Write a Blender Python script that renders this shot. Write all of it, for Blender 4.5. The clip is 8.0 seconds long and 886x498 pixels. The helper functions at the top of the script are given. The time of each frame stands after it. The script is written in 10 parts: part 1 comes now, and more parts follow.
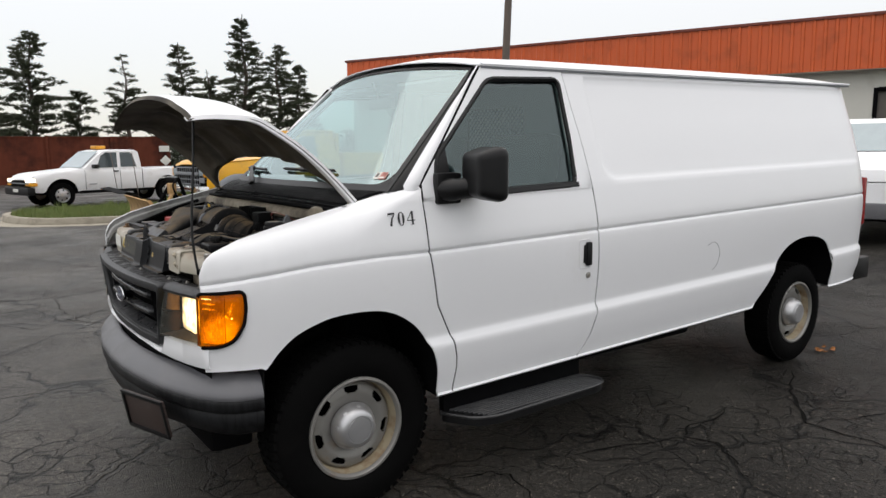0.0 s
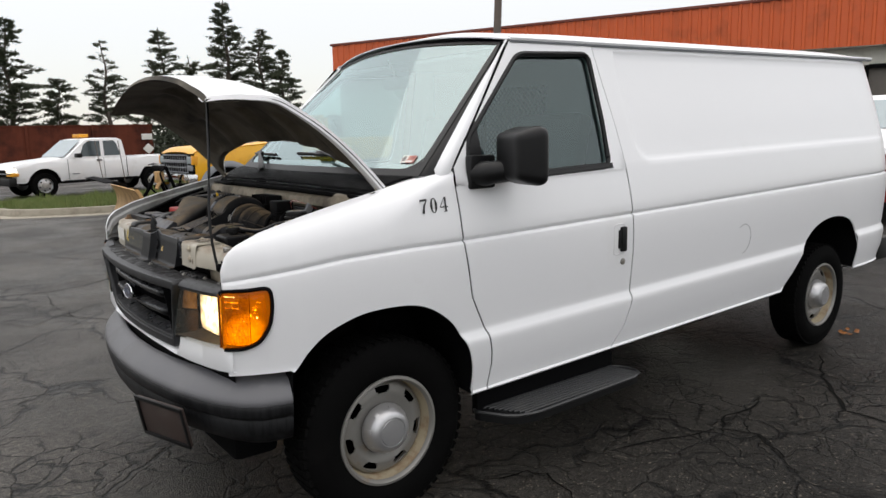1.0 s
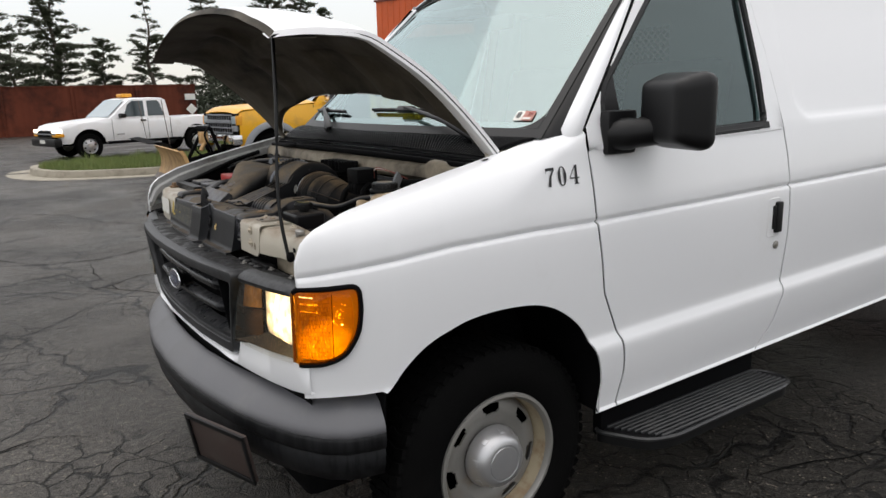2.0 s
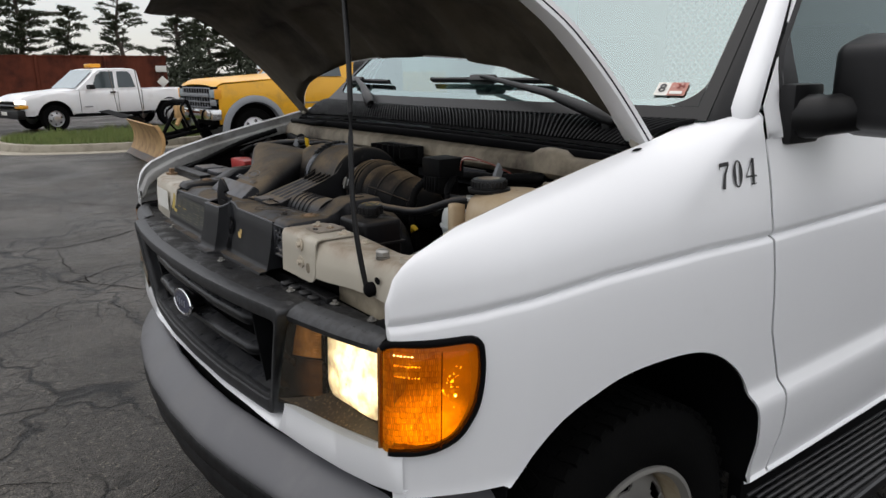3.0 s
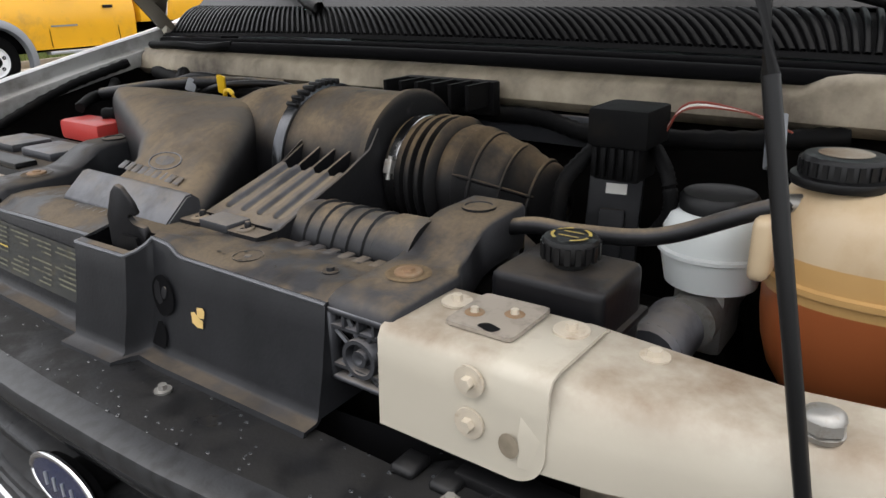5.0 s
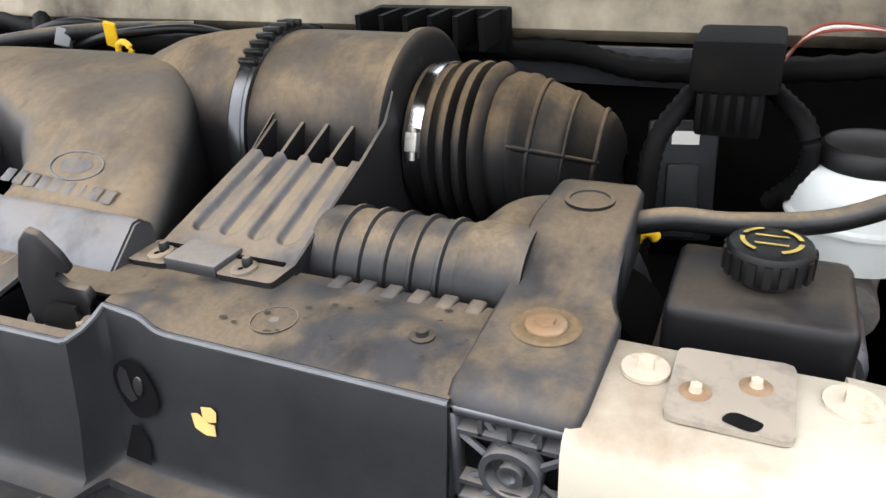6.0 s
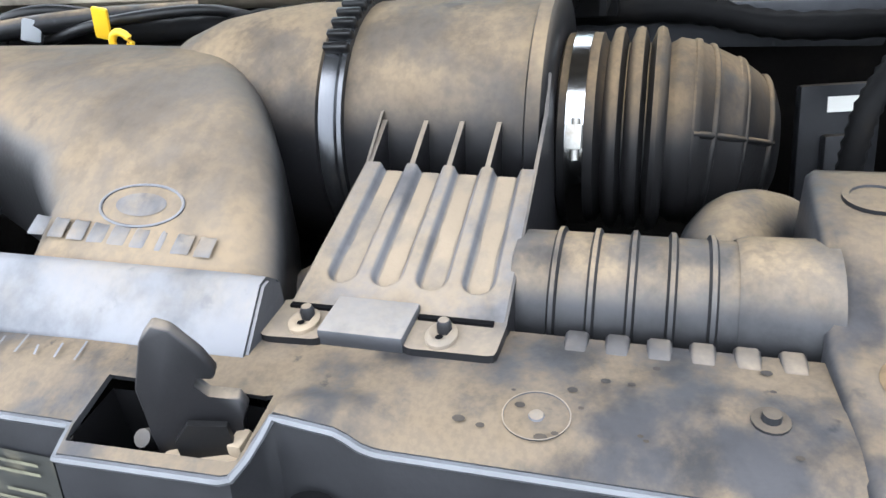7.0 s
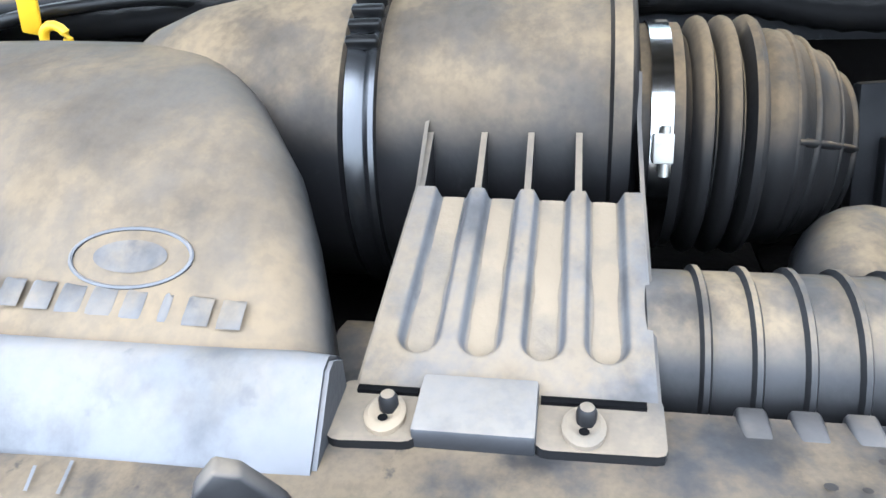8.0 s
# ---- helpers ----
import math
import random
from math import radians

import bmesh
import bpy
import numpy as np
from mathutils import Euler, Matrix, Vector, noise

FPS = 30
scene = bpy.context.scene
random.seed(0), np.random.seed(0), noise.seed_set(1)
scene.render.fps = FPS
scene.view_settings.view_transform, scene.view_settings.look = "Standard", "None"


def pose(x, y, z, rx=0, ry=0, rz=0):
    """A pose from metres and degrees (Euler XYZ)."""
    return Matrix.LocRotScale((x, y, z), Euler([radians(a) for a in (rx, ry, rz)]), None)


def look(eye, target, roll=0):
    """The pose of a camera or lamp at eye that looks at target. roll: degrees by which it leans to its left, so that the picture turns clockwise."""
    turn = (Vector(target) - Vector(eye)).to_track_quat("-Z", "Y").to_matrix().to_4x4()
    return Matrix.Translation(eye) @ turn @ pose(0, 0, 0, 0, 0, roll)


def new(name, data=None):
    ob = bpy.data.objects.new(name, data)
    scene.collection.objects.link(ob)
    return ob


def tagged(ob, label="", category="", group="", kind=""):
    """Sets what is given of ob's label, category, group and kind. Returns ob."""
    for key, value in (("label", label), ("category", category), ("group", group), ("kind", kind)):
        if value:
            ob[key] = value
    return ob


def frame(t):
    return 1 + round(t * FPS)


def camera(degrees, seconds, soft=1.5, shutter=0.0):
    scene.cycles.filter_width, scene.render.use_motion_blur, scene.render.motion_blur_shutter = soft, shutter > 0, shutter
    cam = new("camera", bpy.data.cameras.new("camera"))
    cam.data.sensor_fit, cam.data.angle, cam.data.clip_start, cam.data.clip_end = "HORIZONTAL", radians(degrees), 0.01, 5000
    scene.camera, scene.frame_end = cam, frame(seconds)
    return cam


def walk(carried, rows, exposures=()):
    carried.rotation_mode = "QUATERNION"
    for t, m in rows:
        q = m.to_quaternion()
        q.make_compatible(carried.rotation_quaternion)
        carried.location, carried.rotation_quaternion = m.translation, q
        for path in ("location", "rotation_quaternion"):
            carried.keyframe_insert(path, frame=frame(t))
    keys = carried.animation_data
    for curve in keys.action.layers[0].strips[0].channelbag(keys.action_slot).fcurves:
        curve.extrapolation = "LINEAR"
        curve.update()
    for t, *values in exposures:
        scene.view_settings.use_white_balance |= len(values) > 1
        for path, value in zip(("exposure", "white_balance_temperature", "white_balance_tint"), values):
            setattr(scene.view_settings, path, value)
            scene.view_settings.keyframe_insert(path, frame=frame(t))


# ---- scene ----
cam = camera(63.8, 8.0)
PATH = [
    (0, (-1.373, -3.43, 1.522), (-0.206, -1.83, 1.243), -0.5),
    (0.5, (-1.383, -3.329, 1.517), (-0.203, -1.742, 1.216), -0.6),
    (1, (-1.406, -3.144, 1.512), (-0.211, -1.573, 1.189), -1.3),
    (1.5, (-1.34, -2.842, 1.484), (-0.233, -1.208, 1.162), -1.0),
    (1.7, (-1.295, -2.706, 1.487), (-0.217, -1.061, 1.123), -1.8),
    (2.8, (-1.203, -1.93, 1.453), (-0.051, -0.379, 0.935), -0.2),
    (3, (-1.177, -1.797, 1.45), (-0.029, -0.232, 0.966), -0.3),
    (3.5, (-1.124, -1.49, 1.434), (0.039, 0.019, 0.825), 1.1),
    (4, (-1.109, -1.2, 1.422), (0.24, 0.141, 0.804), 0.2),
    (4.5, (-1.062, -0.94, 1.398), (0.373, 0.26, 0.69), -0.0),
    (4.7, (-1.019, -0.841, 1.391), (0.456, 0.324, 0.708), -0.3),
    (5.8, (-0.845, -0.492, 1.379), (0.727, 0.368, 0.491), -3.1),
    (6, (-0.837, -0.433, 1.382), (0.766, 0.329, 0.458), -3.5),
    (6.5, (-0.832, -0.315, 1.381), (0.813, 0.285, 0.415), -5.0),
    (7, (-0.768, -0.201, 1.365), (0.87, 0.348, 0.358), -5.5),
    (7.5, (-0.699, -0.113, 1.345), (0.972, 0.305, 0.33), -5.7),
    (8, (-0.689, -0.087, 1.342), (0.996, 0.238, 0.315), -3.8),
]
walk(cam, [(t, look(eye, target, roll)) for t, eye, target, roll in PATH],
     exposures=[(0.0, -0.16, 6850, 10), (1.7, -0.10, 6850, 10), (3.0, -0.33, 6700, 10), (4.0, -0.33, 6800, 10), (4.6, 0.18, 6850, 10), (5.3, 0.85, 6700, 10), (5.8, 1.28, 6750, 10), (6.3, 1.85, 6450, 9), (7.2, 2.24, 5950, 7), (8.0, 2.40, 5650, 5)])

# ---------------------------------------------------------------- light
world = bpy.data.worlds.new("overcast_sky")
scene.world = world
world.use_nodes = True
wn, wl = world.node_tree.nodes, world.node_tree.links
wn.clear()
sky = wn.new("ShaderNodeTexSky")
sky.sky_type = "NISHITA"
sky.sun_disc = False
sky.sun_elevation, sky.sun_rotation = radians(76), radians(-37)
bg_sky = wn.new("ShaderNodeBackground")
bg_sky.inputs[1].default_value = 0.05
wl.new(sky.outputs[0], bg_sky.inputs[0])
# cloud cover: brighter overhead than at the horizon, as under a full overcast
coord = wn.new("ShaderNodeTexCoord")
sep = wn.new("ShaderNodeSeparateXYZ")
wl.new(coord.outputs["Generated"], sep.inputs[0])
ramp = wn.new("ShaderNodeMapRange")
ramp.inputs[1].default_value, ramp.inputs[2].default_value = 0.0, 1.0
ramp.inputs[3].default_value, ramp.inputs[4].default_value = 0.70, 1.80
wl.new(sep.outputs[2], ramp.inputs[0])
bg_cloud = wn.new("ShaderNodeBackground")
bg_cloud.inputs[0].default_value = (0.985, 0.985, 1.0, 1)
wl.new(ramp.outputs[0], bg_cloud.inputs[1])
add = wn.new("ShaderNodeAddShader")
wout = wn.new("ShaderNodeOutputWorld")
wl.new(bg_sky.outputs[0], add.inputs[0])
wl.new(bg_cloud.outputs[0], add.inputs[1])
wl.new(add.outputs[0], wout.inputs[0])

sun = new("sun", bpy.data.lights.new("sun", "SUN"))
sun.data.energy, sun.data.angle, sun.data.color = 0.6, radians(75), (1.0, 0.97, 0.93)
sun.matrix_world = look((-3, 4, 20), (0, 0, 0))


# ---------------------------------------------------------------- materials
def mat(name, color, rough=0.5, metal=0.0, vary=0.12, scale=6.0, dirt=None, dirt_amount=0.0, dirt_scale=2.5,
        bump=0.0, bump_scale=40.0, coat=0.0, dust_up=0.0, spec=0.5):
    """A painted, plastic, metal or stone surface with grain, stains and fine relief."""
    m = bpy.data.materials.new(name)
    m.use_nodes = True
    nt = m.node_tree
    n, l = nt.nodes, nt.links
    b = n["Principled BSDF"]
    tc = n.new("ShaderNodeNewGeometry")
    big = n.new("ShaderNodeTexNoise")
    big.inputs["Scale"].default_value, big.inputs["Detail"].default_value = scale, 6
    l.new(tc.outputs["Position"], big.inputs["Vector"])
    mix = n.new("ShaderNodeMix")
    mix.data_type = "RGBA"
    lo = tuple(max(0, c * (1 - vary)) for c in color)
    hi = tuple(min(1, c * (1 + vary)) for c in color)
    mix.inputs[6].default_value, mix.inputs[7].default_value = (*lo, 1), (*hi, 1)
    l.new(big.outputs["Fac"], mix.inputs[0])
    out = mix.outputs[2]
    rsrc = None
    if dirt:
        dn = n.new("ShaderNodeTexNoise")
        dn.inputs["Scale"].default_value, dn.inputs["Detail"].default_value = dirt_scale, 9
        dn.inputs["Roughness"].default_value = 0.62
        l.new(tc.outputs["Position"], dn.inputs["Vector"])
        dr = n.new("ShaderNodeMapRange")
        dr.inputs[1].default_value, dr.inputs[2].default_value = 0.62 - 0.3 * dirt_amount, 0.72
        dr.inputs[3].default_value, dr.inputs[4].default_value = 0.0, min(1.0, 0.35 + dirt_amount)
        l.new(dn.outputs["Fac"], dr.inputs[0])
        fac = dr.outputs[0]
        if dust_up:
            sx = n.new("ShaderNodeSeparateXYZ")
            l.new(tc.outputs["Normal"], sx.inputs[0])
            up = n.new("ShaderNodeMapRange")
            up.inputs[1].default_value, up.inputs[2].default_value = 0.22, 0.85
            up.inputs[3].default_value, up.inputs[4].default_value = 1 - dust_up, 1.0
            l.new(sx.outputs[2], up.inputs[0])
            mul = n.new("ShaderNodeMath")
            mul.operation = "MULTIPLY"
            l.new(fac, mul.inputs[0])
            l.new(up.outputs[0], mul.inputs[1])
            fac = mul.outputs[0]
        dm = n.new("ShaderNodeMix")
        dm.data_type = "RGBA"
        dm.inputs[7].default_value = (*dirt, 1)
        l.new(fac, dm.inputs[0])
        l.new(out, dm.inputs[6])
        out = dm.outputs[2]
        rm = n.new("ShaderNodeMapRange")
        rm.inputs[3].default_value, rm.inputs[4].default_value = rough, min(1.0, max(rough, 0.75))
        l.new(fac, rm.inputs[0])
        rsrc = rm.outputs[0]
    l.new(out, b.inputs["Base Color"])
    if rsrc:
        l.new(rsrc, b.inputs["Roughness"])
    else:
        b.inputs["Roughness"].default_value = rough
    b.inputs["Metallic"].default_value = metal
    b.inputs["Coat Weight"].default_value = coat
    b.inputs["Coat Roughness"].default_value = 0.08
    b.inputs["Specular IOR Level"].default_value = spec
    if bump:
        bn = n.new("ShaderNodeTexNoise")
        bn.inputs["Scale"].default_value, bn.inputs["Detail"].default_value = bump_scale, 4
        l.new(tc.outputs["Position"], bn.inputs["Vector"])
        bp = n.new("ShaderNodeBump")
        bp.inputs["Strength"].default_value, bp.inputs["Distance"].default_value = bump, 0.01
        l.new(bn.outputs["Fac"], bp.inputs["Height"])
        l.new(bp.outputs[0], b.inputs["Normal"])
    return m


def glass(name, tint, gloss=0.6, rough=0.02, film=0.0):
    """Thin pane: tinted see-through with a mirror film by Fresnel."""
    m = bpy.data.materials.new(name)
    m.use_nodes = True
    n, l = m.node_tree.nodes, m.node_tree.links
    n.clear()
    o = n.new("ShaderNodeOutputMaterial")
    tr = n.new("ShaderNodeBsdfTransparent")
    tr.inputs[0].default_value = (*tint, 1)
    gl = n.new("ShaderNodeBsdfGlossy")
    gl.inputs["Roughness"].default_value = rough
    gl.inputs["Color"].default_value = (0.84, 1.0, 1.0, 1)
    fr = n.new("ShaderNodeFresnel")
    fr.inputs[0].default_value = 1.5
    mp = n.new("ShaderNodeMapRange")
    mp.inputs[3].default_value, mp.inputs[4].default_value = film, gloss
    l.new(fr.outputs[0], mp.inputs[0])
    mx = n.new("ShaderNodeMixShader")
    l.new(mp.outputs[0], mx.inputs[0])
    l.new(tr.outputs[0], mx.inputs[1])
    l.new(gl.outputs[0], mx.inputs[2])
    l.new(mx.outputs[0], o.inputs[0])
    return m


def glow(name, color, strength, base=(0.8, 0.8, 0.8)):
    m = bpy.data.materials.new(name)
    m.use_nodes = True
    b = m.node_tree.nodes["Principled BSDF"]
    b.inputs["Base Color"].default_value = (*base, 1)
    b.inputs["Roughness"].default_value = 0.15
    b.inputs["Emission Color"].default_value = (*color, 1)
    b.inputs["Emission Strength"].default_value = strength
    return m


def dusty(name, base, bloom, tan, b0=0.05, b1=0.75, t0=0.25, t1=0.95, bloom_amount=0.9, tan_amount=0.85, rough=0.45, scale=9.0, seed=0.0, bloom_least=0.06, blot=0.12, smears=0.55):
    """Dark moulding under years of dust: a grey bloom first, tan dust where it lies flat, wiped and splashed in places."""
    m = bpy.data.materials.new(name)
    m.use_nodes = True
    n, l = m.node_tree.nodes, m.node_tree.links
    b = n["Principled BSDF"]
    g = n.new("ShaderNodeNewGeometry")
    off = n.new("ShaderNodeVectorMath")
    off.inputs[1].default_value = (seed, seed * 0.7, 0)
    l.new(g.outputs["Position"], off.inputs[0])
    sx = n.new("ShaderNodeSeparateXYZ")
    l.new(g.outputs["Normal"], sx.inputs[0])

    def noise_(s, detail, a, c, lo, hi):
        t = n.new("ShaderNodeTexNoise")
        t.inputs["Scale"].default_value, t.inputs["Detail"].default_value, t.inputs["Roughness"].default_value = s, detail, 0.6
        l.new(off.outputs[0], t.inputs["Vector"])
        return remap(t.outputs["Fac"], a, c, lo, hi)

    def remap(src, a, c, lo, hi):
        r = n.new("ShaderNodeMapRange")
        r.interpolation_type = "SMOOTHSTEP"
        for i, v in enumerate((a, c, lo, hi)):
            r.inputs[i + 1].default_value = v
        l.new(src, r.inputs[0])
        return r.outputs[0]

    def mul(a, c):
        q = n.new("ShaderNodeMath")
        q.operation = "MULTIPLY"
        l.new(a, q.inputs[0])
        l.new(c, q.inputs[1])
        return q.outputs[0]

    def over(fac, under, col):
        q = n.new("ShaderNodeMix")
        q.data_type = "RGBA"
        l.new(fac, q.inputs[0])
        if isinstance(under, tuple):
            q.inputs[6].default_value = (*under, 1)
        else:
            l.new(under, q.inputs[6])
        q.inputs[7].default_value = (*col, 1)
        return q.outputs[2]

    bl = mul(remap(sx.outputs[2], b0, b1, bloom_least, bloom_amount), noise_(scale * 1.6, 7, 0.30, 0.62, 0.45, 1.0))
    tn = mul(remap(sx.outputs[2], t0, t1, 0.0, tan_amount), noise_(scale, 8, 0.36, 0.60, blot, 1.0))
    fine = noise_(scale * 14, 3, 0.35, 0.62, 0.80, 1.0)
    col = over(mul(tn, fine), over(bl, base, bloom), tan)
    smear = noise_(scale * 2.3, 5, 0.64, 0.74, 0.0, smears)
    col = over(smear, col, tuple(c * 0.55 for c in bloom))
    l.new(col, b.inputs["Base Color"])
    l.new(remap(tn, 0.0, 0.6, rough, 0.85), b.inputs["Roughness"])
    b.inputs["Specular IOR Level"].default_value = 0.17
    bn = n.new("ShaderNodeTexNoise")
    bn.inputs["Scale"].default_value = 240
    l.new(g.outputs["Position"], bn.inputs["Vector"])
    bp = n.new("ShaderNodeBump")
    bp.inputs["Strength"].default_value, bp.inputs["Distance"].default_value = 0.05, 0.004
    l.new(bn.outputs["Fac"], bp.inputs["Height"])
    l.new(bp.outputs[0], b.inputs["Normal"])
    return m


def streaky(name, color, streak):
    """Moulded plastic with rain streaks running down it."""
    m = mat(name, color, 0.45, vary=0.12, scale=12, bump=0.04, bump_scale=300)
    n, l = m.node_tree.nodes, m.node_tree.links
    b = n["Principled BSDF"]
    src = b.inputs["Base Color"].links[0].from_socket
    g = n.new("ShaderNodeNewGeometry")
    s = n.new("ShaderNodeVectorMath")
    s.operation = "MULTIPLY"
    s.inputs[1].default_value = (60, 60, 4)
    l.new(g.outputs["Position"], s.inputs[0])
    t = n.new("ShaderNodeTexNoise")
    t.inputs["Scale"].default_value, t.inputs["Detail"].default_value = 1.0, 5
    l.new(s.outputs[0], t.inputs["Vector"])
    r = n.new("ShaderNodeMapRange")
    for i, q in enumerate((0.46, 0.60, 0.0, 0.9)):
        r.inputs[i + 1].default_value = q
    l.new(t.outputs["Fac"], r.inputs[0])
    x = n.new("ShaderNodeMix")
    x.data_type = "RGBA"
    x.inputs[7].default_value = (*streak, 1)
    l.new(r.outputs[0], x.inputs[0])
    l.new(src, x.inputs[6])
    l.new(x.outputs[2], b.inputs["Base Color"])
    return m


M_WHITE = mat("white_van_paint", (0.80, 0.805, 0.82), 0.30, vary=0.015, scale=1.2, dirt=(0.70, 0.69, 0.67), dirt_amount=0.02, dirt_scale=1.4, coat=0.3)
M_WHITE_OLD = mat("white_truck_paint", (0.82, 0.82, 0.83), 0.35, vary=0.03, dirt=(0.6, 0.58, 0.55), dirt_amount=0.12, coat=0.3)
# Near-black for rubber and joints, and for shade painted into openings.
M_GAP = mat("dark_rubber_and_shade", (0.0035, 0.0035, 0.004), 0.8, spec=0.06)
M_BLACK = mat("black_textured_plastic", (0.006, 0.006, 0.0065), 0.42, vary=0.2, scale=30, bump=0.03, bump_scale=400, spec=0.28)
M_RUBBER = mat("tyre_rubber", (0.0034, 0.0034, 0.0034), 0.85, vary=0.2, scale=20, dirt=(0.007, 0.0065, 0.006), dirt_amount=0.15, dirt_scale=8, bump=0.2, bump_scale=150, spec=0.05)
M_BUMPER = mat("grey_moulded_bumper", (0.112, 0.112, 0.120), 0.42, vary=0.05, scale=3, dirt=(0.165, 0.163, 0.166), dirt_amount=0.32, dirt_scale=6, bump=0.05, bump_scale=420)
M_FRAME = streaky("rain_streaked_grille_frame", (0.0207, 0.0219, 0.0242), (0.0081, 0.0083, 0.0092))
M_SHELF = dusty("black_shelf_plastic", (0.0038, 0.0038, 0.0040), (0.0126, 0.0130, 0.0144), (0.0230, 0.0213, 0.0190), b0=0.3, b1=0.95, t0=0.6, t1=1.0, tan_amount=0.4, rough=0.26, scale=14, seed=13.0, bloom_least=0.05)
M_APRON = streaky("rain_streaked_apron", (0.0120, 0.0124, 0.0136), (0.0030, 0.0030, 0.0035))
M_APRON.node_tree.nodes["Principled BSDF"].inputs["Specular IOR Level"].default_value = 0.2
M_GRILLE = dusty("weathered_black_grille", (0.0058, 0.0060, 0.0065), (0.0346, 0.0360, 0.0396), (0.0432, 0.0418, 0.0396), b0=0.0, b1=0.8, t0=0.5, t1=1.0, tan_amount=0.4, rough=0.24, scale=16, seed=11.0, bloom_least=0.10)
M_STEEL = mat("painted_steel_wheel", (0.225, 0.217, 0.203), 0.42, 0.3, vary=0.10, scale=12, dirt=(0.24, 0.16, 0.085), dirt_amount=0.15, dirt_scale=12, bump=0.05)
M_CAP = mat("dull_silver_hub_cap", (0.50, 0.50, 0.51), 0.33, 0.75, vary=0.1, scale=18, dirt=(0.24, 0.22, 0.2), dirt_amount=0.2, dirt_scale=15)
M_DUSTY = dusty("dusty_black_plastic", (0.008, 0.008, 0.009), (0.070, 0.070, 0.075), (0.220, 0.177, 0.130), b0=0.10, b1=0.85, t0=0.40, t1=1.0, tan_amount=0.8)
M_DUSTY_BLUE = dusty("grey_bloomed_plastic", (0.024, 0.025, 0.028), (0.155, 0.159, 0.175), (0.26, 0.22, 0.17), b0=-0.1, b1=0.6, t0=0.5, t1=1.0, tan_amount=0.5, scale=12, seed=3.0)
M_SHIELD = dusty("black_shield_plastic", (0.0072, 0.0076, 0.0086), (0.0302, 0.0310, 0.0346), (0.0936, 0.0742, 0.0533), b0=0.2, b1=0.8, t0=0.5, t1=1.0, tan_amount=0.7, rough=0.38, scale=11, seed=7.0, bloom_least=0.42)
M_DRUM = dusty("tan_dusted_drum_plastic", (0.0057, 0.0057, 0.0067), (0.0704, 0.0688, 0.0696), (0.2596, 0.1920, 0.1183), b0=0.22, b1=0.80, t0=0.22, t1=0.85, tan_amount=0.85, scale=11, seed=1.0, blot=0.30, smears=0.5)
M_BOOT = dusty("brown_dusted_boot_rubber", (0.0065, 0.0065, 0.0071), (0.0368, 0.0345, 0.0335), (0.1782, 0.1253, 0.0708), b0=0.10, b1=0.85, t0=0.15, t1=0.9, tan_amount=0.85, rough=0.5, scale=13, seed=6.0)
M_SHTOP = dusty("grey_dusted_shield_top", (0.0086, 0.0090, 0.0101), (0.0432, 0.0439, 0.0482), (0.1782, 0.1346, 0.0858), b0=0.25, b1=0.85, t0=0.55, t1=1.0, tan_amount=0.66, rough=0.42, scale=19, seed=8.0, blot=0.04, smears=0.75)
M_BRACKET = dusty("grey_bloomed_bracket_plastic", (0.0086, 0.0086, 0.0097), (0.0518, 0.0526, 0.0576), (0.2020, 0.1498, 0.0907), b0=-0.1, b1=0.8, t0=0.45, t1=1.0, tan_amount=0.66, scale=14, seed=12.0, blot=0.05, smears=0.5)
M_BAYBLACK = mat("matt_black_bay_plastic", (0.0042, 0.0042, 0.0045), 0.62, vary=0.25, scale=30, dirt=(0.012, 0.010, 0.008), dirt_amount=0.25, dirt_scale=22, bump=0.03, bump_scale=400, spec=0.08)
M_DUSTFILL = mat("caked_tan_dust", (0.2253, 0.1785, 0.1258), 0.9, vary=0.16, scale=22, dirt=(0.1190, 0.1062, 0.0935), dirt_amount=0.45, dirt_scale=24, bump=0.12, bump_scale=200)
M_DUCT = dusty("pale_dusty_duct_plastic", (0.0081, 0.0081, 0.0087), (0.0840, 0.0827, 0.0847), (0.2329, 0.1734, 0.1084), b0=0.05, b1=0.75, t0=0.30, t1=0.95, tan_amount=0.80, scale=8, seed=2.0, blot=0.40, smears=0.3)
M_RAMP = dusty("grey_tan_ramp_plastic", (0.0168, 0.0176, 0.0202), (0.1218, 0.1235, 0.1344), (0.2495, 0.1898, 0.1214), b0=-0.1, b1=0.6, t0=0.4, t1=1.0, tan_amount=0.62, scale=16, seed=4.0)
M_RESBLACK = dusty("greasy_black_reservoir", (0.006, 0.006, 0.007), (0.020, 0.020, 0.022), (0.10, 0.08, 0.058), b0=0.2, b1=0.9, t0=0.6, t1=1.0, tan_amount=0.45, rough=0.35, scale=16, seed=9.0)
M_HOSE = dusty("dusty_rubber_hose", (0.0050, 0.0050, 0.0056), (0.0624, 0.0636, 0.0686), (0.2772, 0.2066, 0.1270), b0=0.1, b1=0.9, t0=0.5, t1=1.0, tan_amount=0.8, rough=0.4, scale=14, seed=5.0)
M_CREAM = mat("dirty_cream_engine_bay_paint", (0.425, 0.39, 0.322), 0.42, vary=0.07, scale=8, dirt=(0.15, 0.092, 0.048), dirt_amount=0.86, dirt_scale=9, dust_up=0.95, bump=0.04)
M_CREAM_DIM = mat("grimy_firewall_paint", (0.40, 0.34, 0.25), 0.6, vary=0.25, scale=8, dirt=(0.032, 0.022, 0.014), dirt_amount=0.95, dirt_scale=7)
